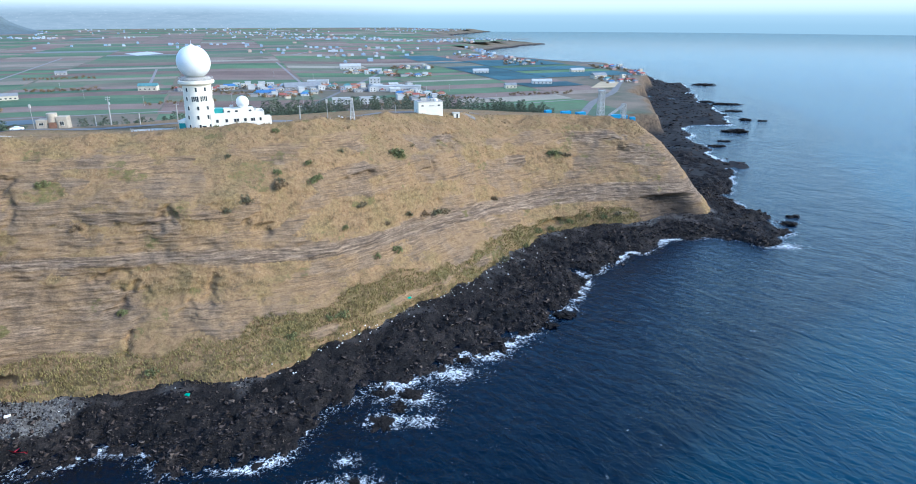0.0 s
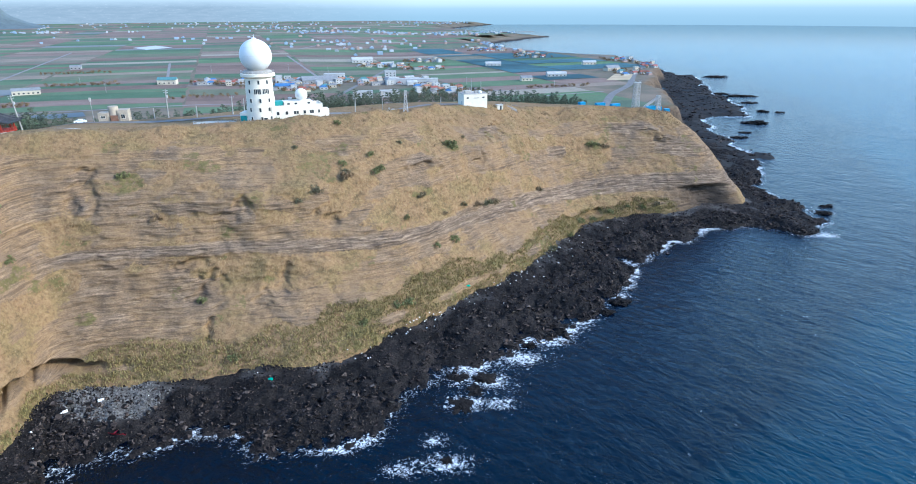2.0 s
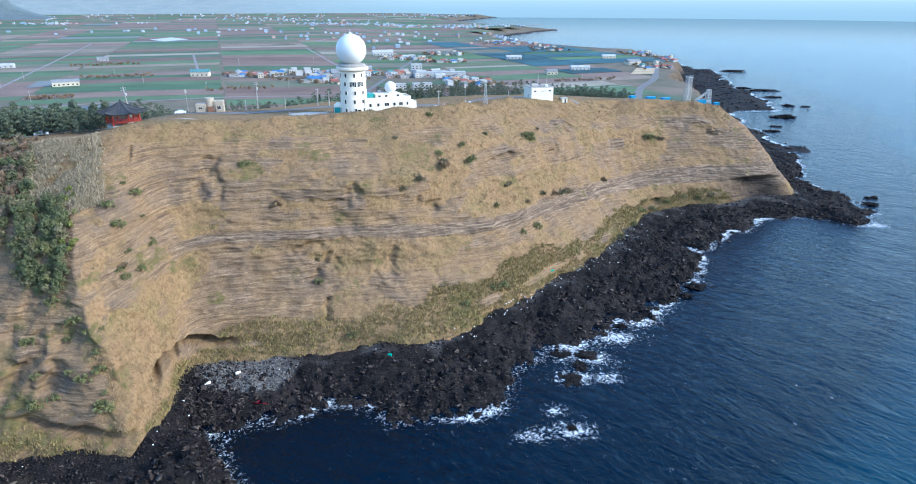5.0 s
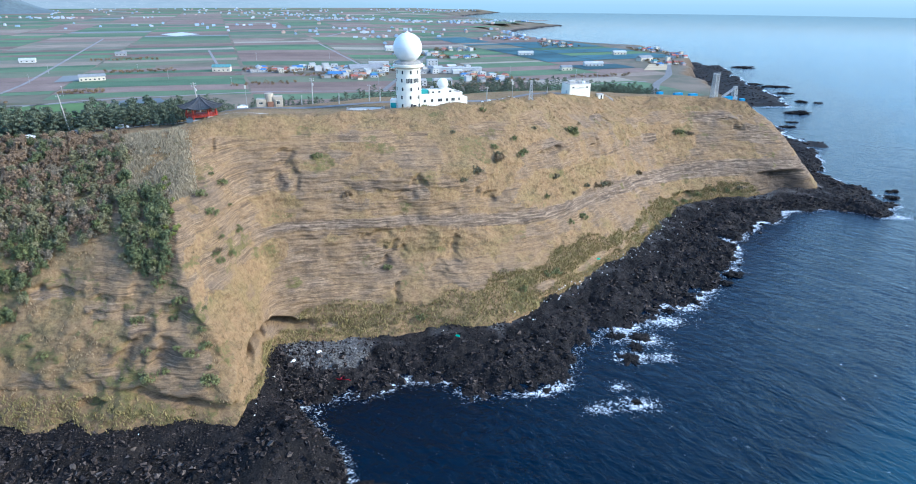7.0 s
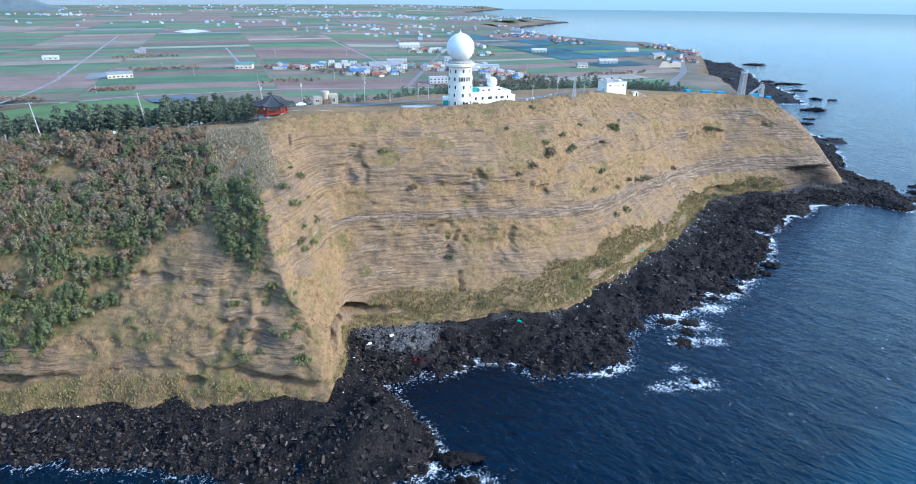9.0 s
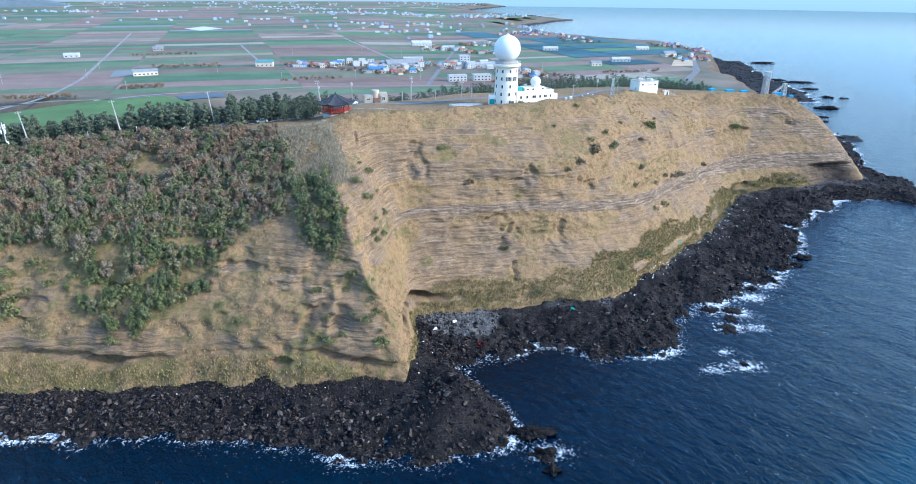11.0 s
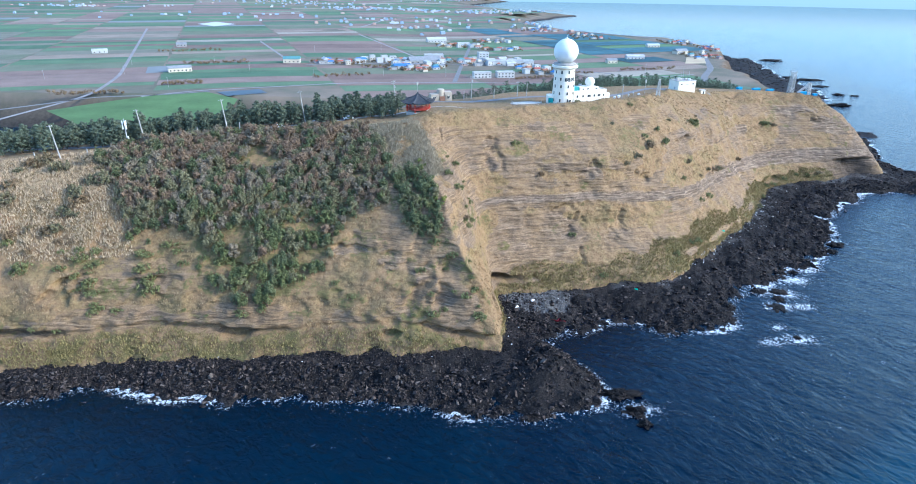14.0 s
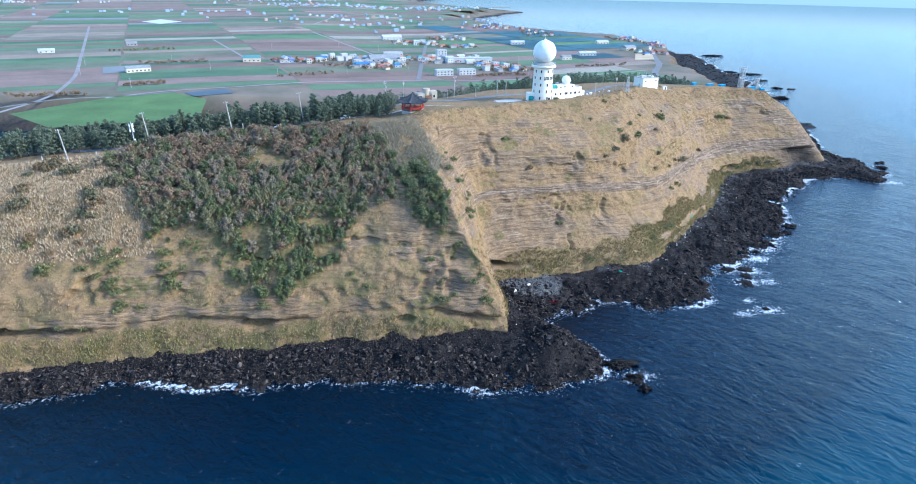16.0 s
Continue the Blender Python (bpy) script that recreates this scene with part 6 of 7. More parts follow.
def scatter_houses(count, seed, zones):
    """Far towns: simple roofed blocks, joined."""
    r = random.Random(seed)
    out_v, out_f = {0: [], 1: [], 2: []}, {0: [], 1: [], 2: []}
    for _ in range(count):
        x0, y0, rx, ry = r.choice(zones)
        px0, py0 = x0 + r.gauss(0, rx), y0 + r.gauss(0, ry)
        if float(coast_distance(np.array([px0]), np.array([py0]))[0]) < 20 or math.hypot(px0, py0) > 4250:
            continue
        z0 = float(plain_z(px0, py0))
        w, d, hh = r.uniform(5, 11), r.uniform(5, 8), r.choice((2.4, 2.8, 3.0, 3.2, 5))
        k = r.choice((0, 0, 1, 1, 2))
        a = radians(20 + r.choice((0, 90)) + r.uniform(-10, 10))
        ca, sa = math.cos(a), math.sin(a)
        vs = out_v[k]
        i = len(vs)
        for zz, s in ((z0 - 1, 1.0), (z0 + hh, 1.0), (z0 + hh + 1.6, 0.35)):
            for sx, sy in ((-1, -1), (1, -1), (1, 1), (-1, 1)):
                lx, ly = sx * w / 2, sy * d / 2 * s
                vs.append((px0 + ca * lx - sa * ly, py0 + sa * lx + ca * ly, zz))
        for b2 in (0, 4):
            out_f[k].extend((i + b2 + q, i + b2 + (q + 1) % 4, i + b2 + 4 + (q + 1) % 4, i + b2 + 4 + q) for q in range(4))
        out_f[k].append((i + 8, i + 9, i + 10, i + 11))
    # wall and roof colours greyed and blued to carry the distance haze
    for k, mat in ((0, simple('far_hazed_walls', (0.35, 0.37, 0.39), 0.8, 0.15, 0.05)), (1, simple('far_hazed_blue_roofs', (0.24, 0.31, 0.38), 0.8, 0.2, 0.05)), (2, simple('far_hazed_tile_roofs', (0.34, 0.25, 0.21), 0.8, 0.2, 0.05))):
        mesh_object("far_town", out_v[k], out_f[k], mat, "far town of small white, blue and orange houses, haze in their colours", "town", "stuff")


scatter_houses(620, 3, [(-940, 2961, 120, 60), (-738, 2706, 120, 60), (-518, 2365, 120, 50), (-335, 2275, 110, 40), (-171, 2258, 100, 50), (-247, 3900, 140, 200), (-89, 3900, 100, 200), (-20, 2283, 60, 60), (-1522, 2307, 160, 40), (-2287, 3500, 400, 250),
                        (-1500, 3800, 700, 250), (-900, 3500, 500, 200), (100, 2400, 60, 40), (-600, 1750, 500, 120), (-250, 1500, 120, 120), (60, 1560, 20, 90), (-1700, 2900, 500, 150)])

# distant hill
hx, hy = np.meshgrid(np.linspace(-1, 1, 60), np.linspace(-1, 1, 24))
hh = 150 * np.exp(-(hx * 2.0) ** 2 - (hy * 2.2) ** 2) * (1 + 0.25 * fbm(hx * 4, hy * 4, 0, 3, 77))
hill = np.stack([-2190 + hx * 330, 2950 + hy * 300, 22 + hh], -1)
tagged(sheet("backdrop_hill", hill, simple("wooded_hill", (0.12, 0.15, 0.16), 0.95, 0.3, 0.006)), "dark wooded hill beyond the plain", "hill", kind="structure")

# utility poles on the plain
for x0, y0, hgt in ((-420, 520, 9), (-300, 600, 9), (-230, 640, 9), (-160, 650, 9), (-500, 600, 9), (-530, 680, 9), (-440, 700, 9), (-380, 640, 9), (-90, 620, 9), (-20, 640, 9), (40, 660, 9), (-560, 560, 9), (-350, 850, 9), (-260, 900, 9), (-200, 880, 9), (-10, 760, 9), (90, 720, 9)):
    t = thing("utility_pole", pose(x0, y0, float(plain_z(x0, y0)), 0, 0, 30), "grey utility pole standing among the fields", "utility pole", "utility poles")
    part("shaft", rod(B(), (0, 0, -0.3), (0, 0, hgt), 0.2, 0.13, 6), POLE, t)
    part("cross_arm", rod(B(), (-0.9, 0, hgt - 0.5), (0.9, 0, hgt - 0.5), 0.06, n=4), STEEL, t)

# trees and hedges between the houses
def village_green():
    r = np.random.default_rng(44)
    out_t = []
    spots2 = [(vx + r.uniform(-1.2, 1.2) * rx, vy + r.uniform(-1.2, 1.2) * ry) for vx, vy, rx, ry, n in VILLAGE for _ in range(32)]
    for (ax, ay), (bx, by), n in (((-430, 530), (-395, 545), 14), ((-500, 470), (-440, 482), 16), ((-470, 690), (-400, 712), 18), ((-300, 600), (-240, 640), 10), ((-260, 700), (-160, 715), 26), ((-60, 690), (20, 690), 18), ((-80, 640), (-20, 650), 16), ((-330, 730), (-270, 715), 12), ((60, 720), (140, 745), 14), ((-560, 820), (-480, 850), 14)):
        spots2 += [(ax + (bx - ax) * k / n + r.normal(), ay + (by - ay) * k / n + r.normal()) for k in range(n)]
    for x0, y0 in spots2:
        if inside(REAR_FOOT, x0, y0) or float(coast_distance(np.array([x0]), np.array([y0]))[0]) < 24 or any(math.hypot(x0 - a, y0 - b2) < 5.5 for a, b2 in taken):
            continue
        s = r.uniform(0.9, 1.7)
        z0 = float(plain_z(x0, y0))
        for _ in range(3):
            c = (x0 + r.normal() * 1.0 * s, y0 + r.normal() * 1.0 * s, z0 + s * r.uniform(1.0, 2.4))
            out_t.append(leaf_cloud(40, c, (1.3 * s, 1.3 * s, 1.0 * s), 0.6, r))
    tris_object("village_trees", np.concatenate(out_t), SCRUB, "dark trees and hedges among houses and fields", "trees")


# ---- plants ----
def leaf_cloud(n, centre, radii, size, r):
    """n small triangles facing outwards, inside an uneven ellipsoid."""
    d = r.normal(size=(n, 3))
    d /= np.linalg.norm(d, axis=1)[:, None]
    c = np.asarray(centre) + d * np.asarray(radii) * (0.35 + 0.65 * r.random((n, 1)) ** 0.5)
    face = d + r.normal(size=(n, 3)) * 0.45 + np.array((0, 0, 0.25))
    face /= np.linalg.norm(face, axis=1)[:, None]
    a = np.cross(face, r.normal(size=(n, 3)))
    a /= np.linalg.norm(a, axis=1)[:, None]
    b2 = np.cross(face, a)
    s = size * (0.6 + 0.8 * r.random((n, 1)))
    return np.stack([c - a * s * 0.6 - b2 * s * 0.4, c + a * s * 0.6 - b2 * s * 0.4, c + b2 * s * 0.8], 1)


def tri_mesh(name, tris, mat):
    v = np.asarray(tris, np.float32).reshape(-1, 3)
    me = bpy.data.meshes.new(name)
    me.from_pydata(v.tolist(), [], np.arange(len(v)).reshape(-1, 3).tolist())
    me.materials.append(mat)
    return me


def pine_model(seed):
    r = np.random.default_rng(seed)
    t = thing("pine_tree", Matrix(), "dark green windswept pine with a bare trunk", "tree", "pine belt")
    hgt = 8.0 + 2.0 * r.random()
    lean = r.normal(size=2) * 0.5
    trunk = B()
    pts = [Vector((lean[0] * f ** 1.5, lean[1] * f ** 1.5, hgt * f)) for f in (0, 0.3, 0.6, 0.95)]
    for k in range(3):
        rod(trunk, pts[k] - Vector((0, 0, 0.5 if k == 0 else 0)), pts[k + 1], 0.22 - 0.05 * k, 0.17 - 0.05 * k, 6)
    crown = []
    for k in range(17):
        f = 0.12 + 0.88 * (k + 0.5) / 17
        a = k * 2.4 + r.random()
        reach = (1.0 - f) * 2.9 + 0.45 + 0.5 * r.random()
        c = Vector((lean[0] * f ** 1.5, lean[1] * f ** 1.5, hgt * f))
        e = c + Vector((math.cos(a) * reach, math.sin(a) * reach, 0.25 + 0.2 * r.random()))
        rod(trunk, c, e, 0.06, 0.03, 4)
        crown.append(leaf_cloud(46, e * 0.8 + c * 0.2, (0.95, 0.95, 0.42), 0.42, r))
        crown.append(leaf_cloud(14, c, (0.7, 0.7, 0.5), 0.4, r))
    part("trunk", trunk, BARK, t)
    cr = new("crown", tri_mesh("crown", np.concatenate(crown), PINE))
    cr.parent = t
    return t


def shrub_tris(seed, n_lobes=20, per=27, size=0.27, spread=1.15, hgt=2.9):
    r = np.random.default_rng(seed)
    out_t = []
    for k in range(n_lobes):
        a, d = r.random() * 6.28, spread * r.random() ** 0.6
        z = hgt * (0.35 + 0.65 * r.random()) * (1 - 0.35 * d / spread)
        out_t.append(leaf_cloud(per, (d * math.cos(a), d * math.sin(a), z), (0.42, 0.42, 0.6), size, r))
    return np.concatenate(out_t)


def shrub_model(seed, mat, label, group, **kw):
    t = thing("shrub", Matrix(), label, "shrub", group)
    r = np.random.default_rng(seed + 500)
    for k in range(3):
        a = r.random() * 6.28
        part("stem", rod(B(), (0, 0, -0.5), (0.8 * math.cos(a), 0.8 * math.sin(a), 1.6), 0.07, 0.03, 4), BARK, t)
    cr = new("crown", tri_mesh("crown", shrub_tris(seed, **kw), mat))
    cr.parent = t
    return t


def plant(model, x0, y0, s, rz, sink=0.15, z=None):
    zz = drop(x0, y0)[0] if z is None else z
    o = copy_thing(model, Matrix())
    o.matrix_basis = pose(x0, y0, zz - sink, 0, 0, rz) @ Matrix.Diagonal((s, s, s * rng.uniform(0.85, 1.2), 1))
    return o


def retire(models2):
    for mdl in models2:
        for o in (*mdl.children_recursive, mdl):
            bpy.data.objects.remove(o)


village_green()

# pine belt behind the road
pines = [pine_model(100 + k) for k in range(6)]
spots = []
for _ in range(20000):
    if len(spots) >= 900:
        break
    s = rng.uniform(0.6, 16.5)
    f = rng.uniform(0.0, 1.0) ** 1.5 * 0.45 - 0.05
    i = int(np.searchsorted(at, s))
    p = rear[i] * (1 - f) + back[i] * f
    if s < 6.3:
        f = rng.uniform(0.0, 1.0)
        p = brow[i] * (1 - f) * 0.55 + rear[i] * (f + (1 - f) * 0.45) if rng.random() < 0.7 else p
    q = (p[0] + rng.normal() * 2, p[1] + rng.normal() * 2)
    if any((q[0] - a) ** 2 + (q[1] - b2) ** 2 < 2.6 ** 2 for a, b2 in spots) or math.hypot(q[0] + 159, q[1] - 246) < 9:
        continue
    if 7.4 < s < 11.5 and f < 0.12:
        continue
    spots.append(q)
spots.sort(key=lambda q: q[1])
far_pines = []
pine_tris = []
for mdl in pines:
    ch = [o for o in mdl.children if o.name.startswith("crown")][0].data
    v = np.empty(len(ch.vertices) * 3, np.float32)
    ch.vertices.foreach_get("co", v)
    pine_tris.append(v.reshape(-1, 3, 3)[::3])
for k, q in enumerate(spots):
    if k < 300:
        plant(pines[rng.integers(6)], *q, rng.uniform(0.55, 0.85) + (0.2 if q[0] < -195 else 0.0), rng.uniform(0, 360))
    else:
        s, a = rng.uniform(0.55, 0.9), rng.uniform(0, 6.28)
        rot = np.array([[math.cos(a), -math.sin(a), 0], [math.sin(a), math.cos(a), 0], [0, 0, 1]])
        far_pines.append(pine_tris[rng.integers(6)] @ rot.T * s * np.array((1.15, 1.15, 1.0)) + np.array((*q, drop(*q)[0])))
tris_object("pine_wood", np.concatenate(far_pines), PINE, "dense pine wood behind the hilltop road", "woodland")
retire(pines)

# scrub over the headland slope
TONES = [foliage("scrub_" + nm, lo, hi) for nm, lo, hi in (("dark_evergreen", (0.052, 0.060, 0.032), (0.150, 0.166, 0.074)), ("olive", (0.080, 0.078, 0.044), (0.235, 0.210, 0.112)),
                                                               ("grey_twig", (0.105, 0.086, 0.062), (0.270, 0.220, 0.150)), ("rust_brown", (0.105, 0.074, 0.050), (0.275, 0.190, 0.120)), ("fresh_green", (0.058, 0.068, 0.030), (0.165, 0.178, 0.070)))]
TONE_NAMES = ("dark evergreen", "olive green", "bare grey", "rusty brown", "fresh green")
scrub = [shrub_model(200 + k, TONES[k % 5], "dense " + TONE_NAMES[k % 5] + " wind-cut scrub bush", "headland scrub", n_lobes=24, per=40, size=0.19, spread=1.05, hgt=3.3) for k in range(10)]


def scrub_tone(q):
    """Which scrub grows where: rust and grey along the top, evergreen on the rib, fresh green low down."""
    i = int(np.argmin((FX[::6, ::6] - q[0]) ** 2 + (FY[::6, ::6] - q[1]) ** 2 + (FZ[::6, ::6] - q[2]) ** 2))
    station = at[::6][i % len(at[::6])]
    w = q[2] + 5 * rng.normal() + 9 * noise.noise(Vector(q) / 11)
    u = rng.random()
    if station > 4.75:
        return 0 if u < 0.7 else 1
    if w < 38:
        return 4 if u < 0.5 else 0 if u < 0.75 else 1
    if w < 51:
        return 0 if u < 0.3 else 1 if u < 0.66 else 2 if u < 0.85 else 3
    return 3 if u < 0.40 else 2 if u < 0.62 else 0 if u < 0.76 else 1


templates = [shrub_tris(300 + k, 20, 32, 0.20, 1.05, 3.3) for k in range(6)]
FX, FY, FZ = FACE[..., 0], FACE[..., 1], FACE[..., 2]
hole = fbm(FX / 9, FY / 9, FZ / 9, 2, 301)
ragged = 4.5 * fbm(FX / 6, FY / 6, FZ / 6, 3, 308)
floor_z = scrub_floor(ST) + ragged
roof_z = np.interp(ST, [4.5, 4.75, 4.85, 5.6], [90, 62, 55, 52]) + ragged
thin_out = (FZ < 40) & (vnoise(FX / 5, FY / 5, FZ / 5, 311) > -0.25 + 0.025 * (FZ - 22))
dense = ~thin_out & (ST > 2.25) & (ST < 5.7) & (FZ > floor_z) & (FZ < roof_z) & (np.arange(len(FACE))[:, None] < BROW_ROW + 3) & (hole < 0.85) & ~((ST - 3.5) ** 2 / 0.02 + (FZ - 57) ** 2 / 6 < 1 + ragged / 4)
pick = np.argwhere(dense)
rng.shuffle(pick)
placed = []
for a, b2 in pick:
    q = FACE[a, b2]
    if any((q[0] - c[0]) ** 2 + (q[1] - c[1]) ** 2 + (q[2] - c[2]) ** 2 < 1.85 ** 2 for c in placed):
        continue
    placed.append(q)
    if len(placed) > 1800:
        break
placed.sort(key=lambda c: c[1])
heap = [[], [], [], [], []]
for k, q in enumerate(placed):
    tone = scrub_tone(q)
    size = rng.uniform(0.75, 1.8) * (0.75 if q[2] > 63 else 1.0)
    if k < 110:
        plant(scrub[tone + 5 * rng.integers(2)], q[0], q[1], size, rng.uniform(0, 360), 0.3, q[2])
    else:
        a = rng.uniform(0, 6.28)
        rot = np.array([[math.cos(a), -math.sin(a), 0], [math.sin(a), math.cos(a), 0], [0, 0, 1]])
        heap[tone].append(templates[rng.integers(6)] @ rot.T * size + q - np.array((0, 0, 0.3)))
for k, nm in enumerate(TONE_NAMES):
    tris_object("scrub_thicket", np.concatenate(heap[k]), TONES[k], "thicket of " + nm + " wind-cut scrub on the headland", "scrub")

# single bushes on the faces: place and size
greens = [shrub_model(400 + k, BUSHG, "green bush clinging to the cliff face", "cliff bushes", n_lobes=22, per=26, size=0.27, spread=2.0, hgt=1.9) for k in range(4)]
browns = [shrub_model(420 + k, SCRUB, "dry brown bush on the cliff face", "cliff bushes", n_lobes=22, per=26, size=0.27, spread=2.0, hgt=1.8) for k in range(4)]


def on_face(x0, y0, z0):
    d = (FX - x0) ** 2 + (FY - y0) ** 2 + (FZ - z0) ** 2
    return FACE[np.unravel_index(np.argmin(d), d.shape)]


for x0, y0, z0, s in ((-51.9, 214, 50, 1.3), (-50, 215.5, 51, 1.0), (-62.8, 210, 54, 0.8), (-54.3, 220, 54.6, 0.8), (-25.5, 251, 52, 1.2), (-24.5, 250, 51, 0.9), (-30, 213, 21.7, 1.0), (-23, 220, 21.8, 1.0), (-40.9, 211, 33.7, 0.8), (-126.5, 183, 55.7, 1.1),
                      (-42.8, 185, 10.6, 1.0), (-39.5, 188, 10, 1.0), (-101.5, 168, 20.5, 0.8), (-89, 157, 7, 0.9), (-52.7, 174, 9.3, 0.9), (-67.6, 227.7, 64.9, 0.8), (49.9, 323, 36, 1.3), (-295.8, 111, 31.4, 1.3), (-297, 110, 30, 1.0), (-278, 115, 33, 1.1),
                      (-303.5, 118, 37, 1.0), (-258, 114.5, 28.6, 1.1), (-226, 113, 25.8, 1.3), (-220, 116, 29, 1.3), (-212, 115.6, 26.6, 1.3), (-223, 115, 27, 1.2), (-202, 119, 27, 1.2), (-206, 116, 25, 1.1), (-217, 113, 24, 1.1), (-193, 115.6, 23.6, 0.9),
                      (-162, 138.6, 51.6, 1.2), (-163, 132, 46.7, 1.2), (-161.5, 127.7, 41, 1.1), (-187, 112.7, 20, 0.8), (-231, 117, 31, 1.2), (-238, 118, 32, 1.1), (-245, 117, 29.5, 0.9)):
    q = on_face(x0, y0, z0)
    plant(greens[rng.integers(4)], q[0], q[1], s * rng.uniform(0.95, 1.3), rng.uniform(0, 360), 0.4, q[2])
for x0, y0, z0, s in ((-60.9, 205.5, 50.5, 1.2), (-62, 207, 51, 1.0), (-70, 196, 48, 1.2), (-74.7, 192, 46, 0.8), (-14, 242, 28, 1.1), (-10, 247, 27.5, 1.1), (-6, 251.5, 26.5, 1.1), (-19.6, 235, 31, 0.8), (16.9, 281, 23.5, 1.0), (58, 326, 34.6, 1.2), (54, 325, 36, 1.0),
                      (-115.7, 176.7, 44.6, 0.8), (-285, 132, 49, 1.4), (-287, 134, 50, 1.1), (-309, 150, 55, 1.4), (-306, 148, 55, 1.2), (-312, 146, 53, 1.0), (-289, 122.5, 40.6, 1.5), (-291, 122, 39.5, 1.2), (-303, 120, 39, 1.2), (-275, 150, 58, 1.2), (-278, 146, 56, 1.1), (-270, 140, 53, 1.2), (-26.6, 224.6, 31, 0.7), (-35.8, 221, 39, 0.9), (-20, 262, 53, 0.7), (-80, 210, 58, 0.6), (-44, 232, 58, 0.7)):
    q = on_face(x0, y0, z0)
    plant(browns[rng.integers(4)], q[0], q[1], s * rng.uniform(0.95, 1.3), rng.uniform(0, 360), 0.4, q[2])
slope_sel = np.argwhere((FX < -266) & (FX > -335) & (FZ > 35) & (FZ < 58) & (np.arange(len(FACE))[:, None] < BROW_ROW))
for a, b2 in slope_sel[rng.choice(len(slope_sel), 26)]:
    q = FACE[a, b2]
    plant(browns[rng.integers(4)], q[0], q[1], rng.uniform(0.7, 1.9), rng.uniform(0, 360), 0.4, q[2])
nose_sel = np.argwhere((ST > 6.7) & (ST < 7.75) & (FZ > 36) & (FZ < 58) & (np.arange(len(FACE))[:, None] < BROW_ROW))
for a, b2 in nose_sel[rng.choice(len(nose_sel), 12)]:
    q = FACE[a, b2]
    plant((greens + browns[:2])[rng.integers(6)], q[0], q[1], rng.uniform(0.4, 1.1), rng.uniform(0, 360), 0.4, q[2])
low_sel = np.argwhere((ST > 2.0) & (ST < 6.4) & (FZ > 13) & (FZ < 36) & (FX > -300))
for a, b2 in low_sel[rng.choice(len(low_sel), 120)]:
    if fbm(FX[a, b2] / 16, FZ[a, b2] / 10, 0, 2, 306) > -0.1:
        q = FACE[a, b2]
        plant(greens[rng.integers(4)], q[0], q[1], rng.uniform(0.45, 1.4), rng.uniform(0, 360), 0.4, q[2])
plant(greens[0], -91.0, 233.5, 0.8, 40, 0.2)
# yellow-green bushes along the edge of the evergreen rib
yellow = [shrub_model(440 + k, foliage("yellow_green_leaves", (0.085, 0.095, 0.025), (0.235, 0.245, 0.065)), "yellow-green bush on the headland edge", "cliff bushes", n_lobes=14) for k in range(2)]
edge_sel = np.argwhere((ST > 5.62) & (ST < 5.95) & (FZ > 46) & (FZ < 57.5))
for a, b2 in edge_sel[rng.choice(len(edge_sel), 16)]:
    q = FACE[a, b2]
    plant(yellow[rng.integers(2)], q[0], q[1], rng.uniform(0.5, 1.0), rng.uniform(0, 360), 0.5, q[2])
# low hedge-like thicket at the foot of the point
for k in range(8):
    x0 = 20 + k * 9.2 + rng.normal()
    j = np.argmin(np.abs(foot[:, 0] - x0) + 100 * (at > 17))
    plant((greens + browns)[rng.integers(8)], x0, foot[j, 1] + 1.5 + rng.normal(), rng.uniform(0.9, 1.3), rng.uniform(0, 360), 0.4)
retire(scrub + greens + browns + yellow)


# grass: tall dry blades along brow and ledges, reeds along the foot
def blades(places, height, spread, per, r):
    p = np.repeat(np.asarray(places), per, 0)
    n = len(p)
    p = p + np.stack([r.normal(size=n) * spread, r.normal(size=n) * spread, np.zeros(n)], 1)
    a = r.random(n) * 6.28
    w = 0.10 + 0.10 * r.random(n)
    side_v = np.stack([np.cos(a) * w, np.sin(a) * w, np.zeros(n)], 1)
    tip = np.stack([r.normal(size=n) * 0.35, r.normal(size=n) * 0.35, 0.7 + 0.6 * r.random(n)], 1) * height
    low = p - np.array((0, 0, 0.15))
    return np.stack([low - side_v, low + side_v, p + tip], 1)


rows_i = np.arange(len(FACE))[:, None] * np.ones_like(FX)
dry_sel = np.argwhere((grass > 0.85) & (green < 0.5) & (rows_i < BROW_ROW + 6) & (rows_i > 8) & (ST < 17.5) & (ST > 1.2) & ~dense)
dry_sel = dry_sel[rng.choice(len(dry_sel), 9000)]
tris_object("dry_grass", blades(FACE[dry_sel[:, 0], dry_sel[:, 1]], 0.45, 0.5, 4, rng), STRAW, "dry straw-coloured grass on cliff ledges", "grass")
ridge_sel = np.argwhere((ST > 4.6) & (ST < 6.7) & (FZ > np.maximum(roof_z - 1.5, 54)) & (rows_i < BROW_ROW + 4) & (fbm(FX / 4, FY / 4, FZ / 4, 2, 310) > -0.3))
ridge_sel = ridge_sel[rng.choice(len(ridge_sel), 4600)]
tris_object("grey_dry_grass", blades(FACE[ridge_sel[:, 0], ridge_sel[:, 1]], 0.6, 0.8, 6, rng), foliage("grey_tall_grass", (0.22, 0.18, 0.12), (0.34, 0.28, 0.19)), "tall grey dry grass beside the scrub", "grass")
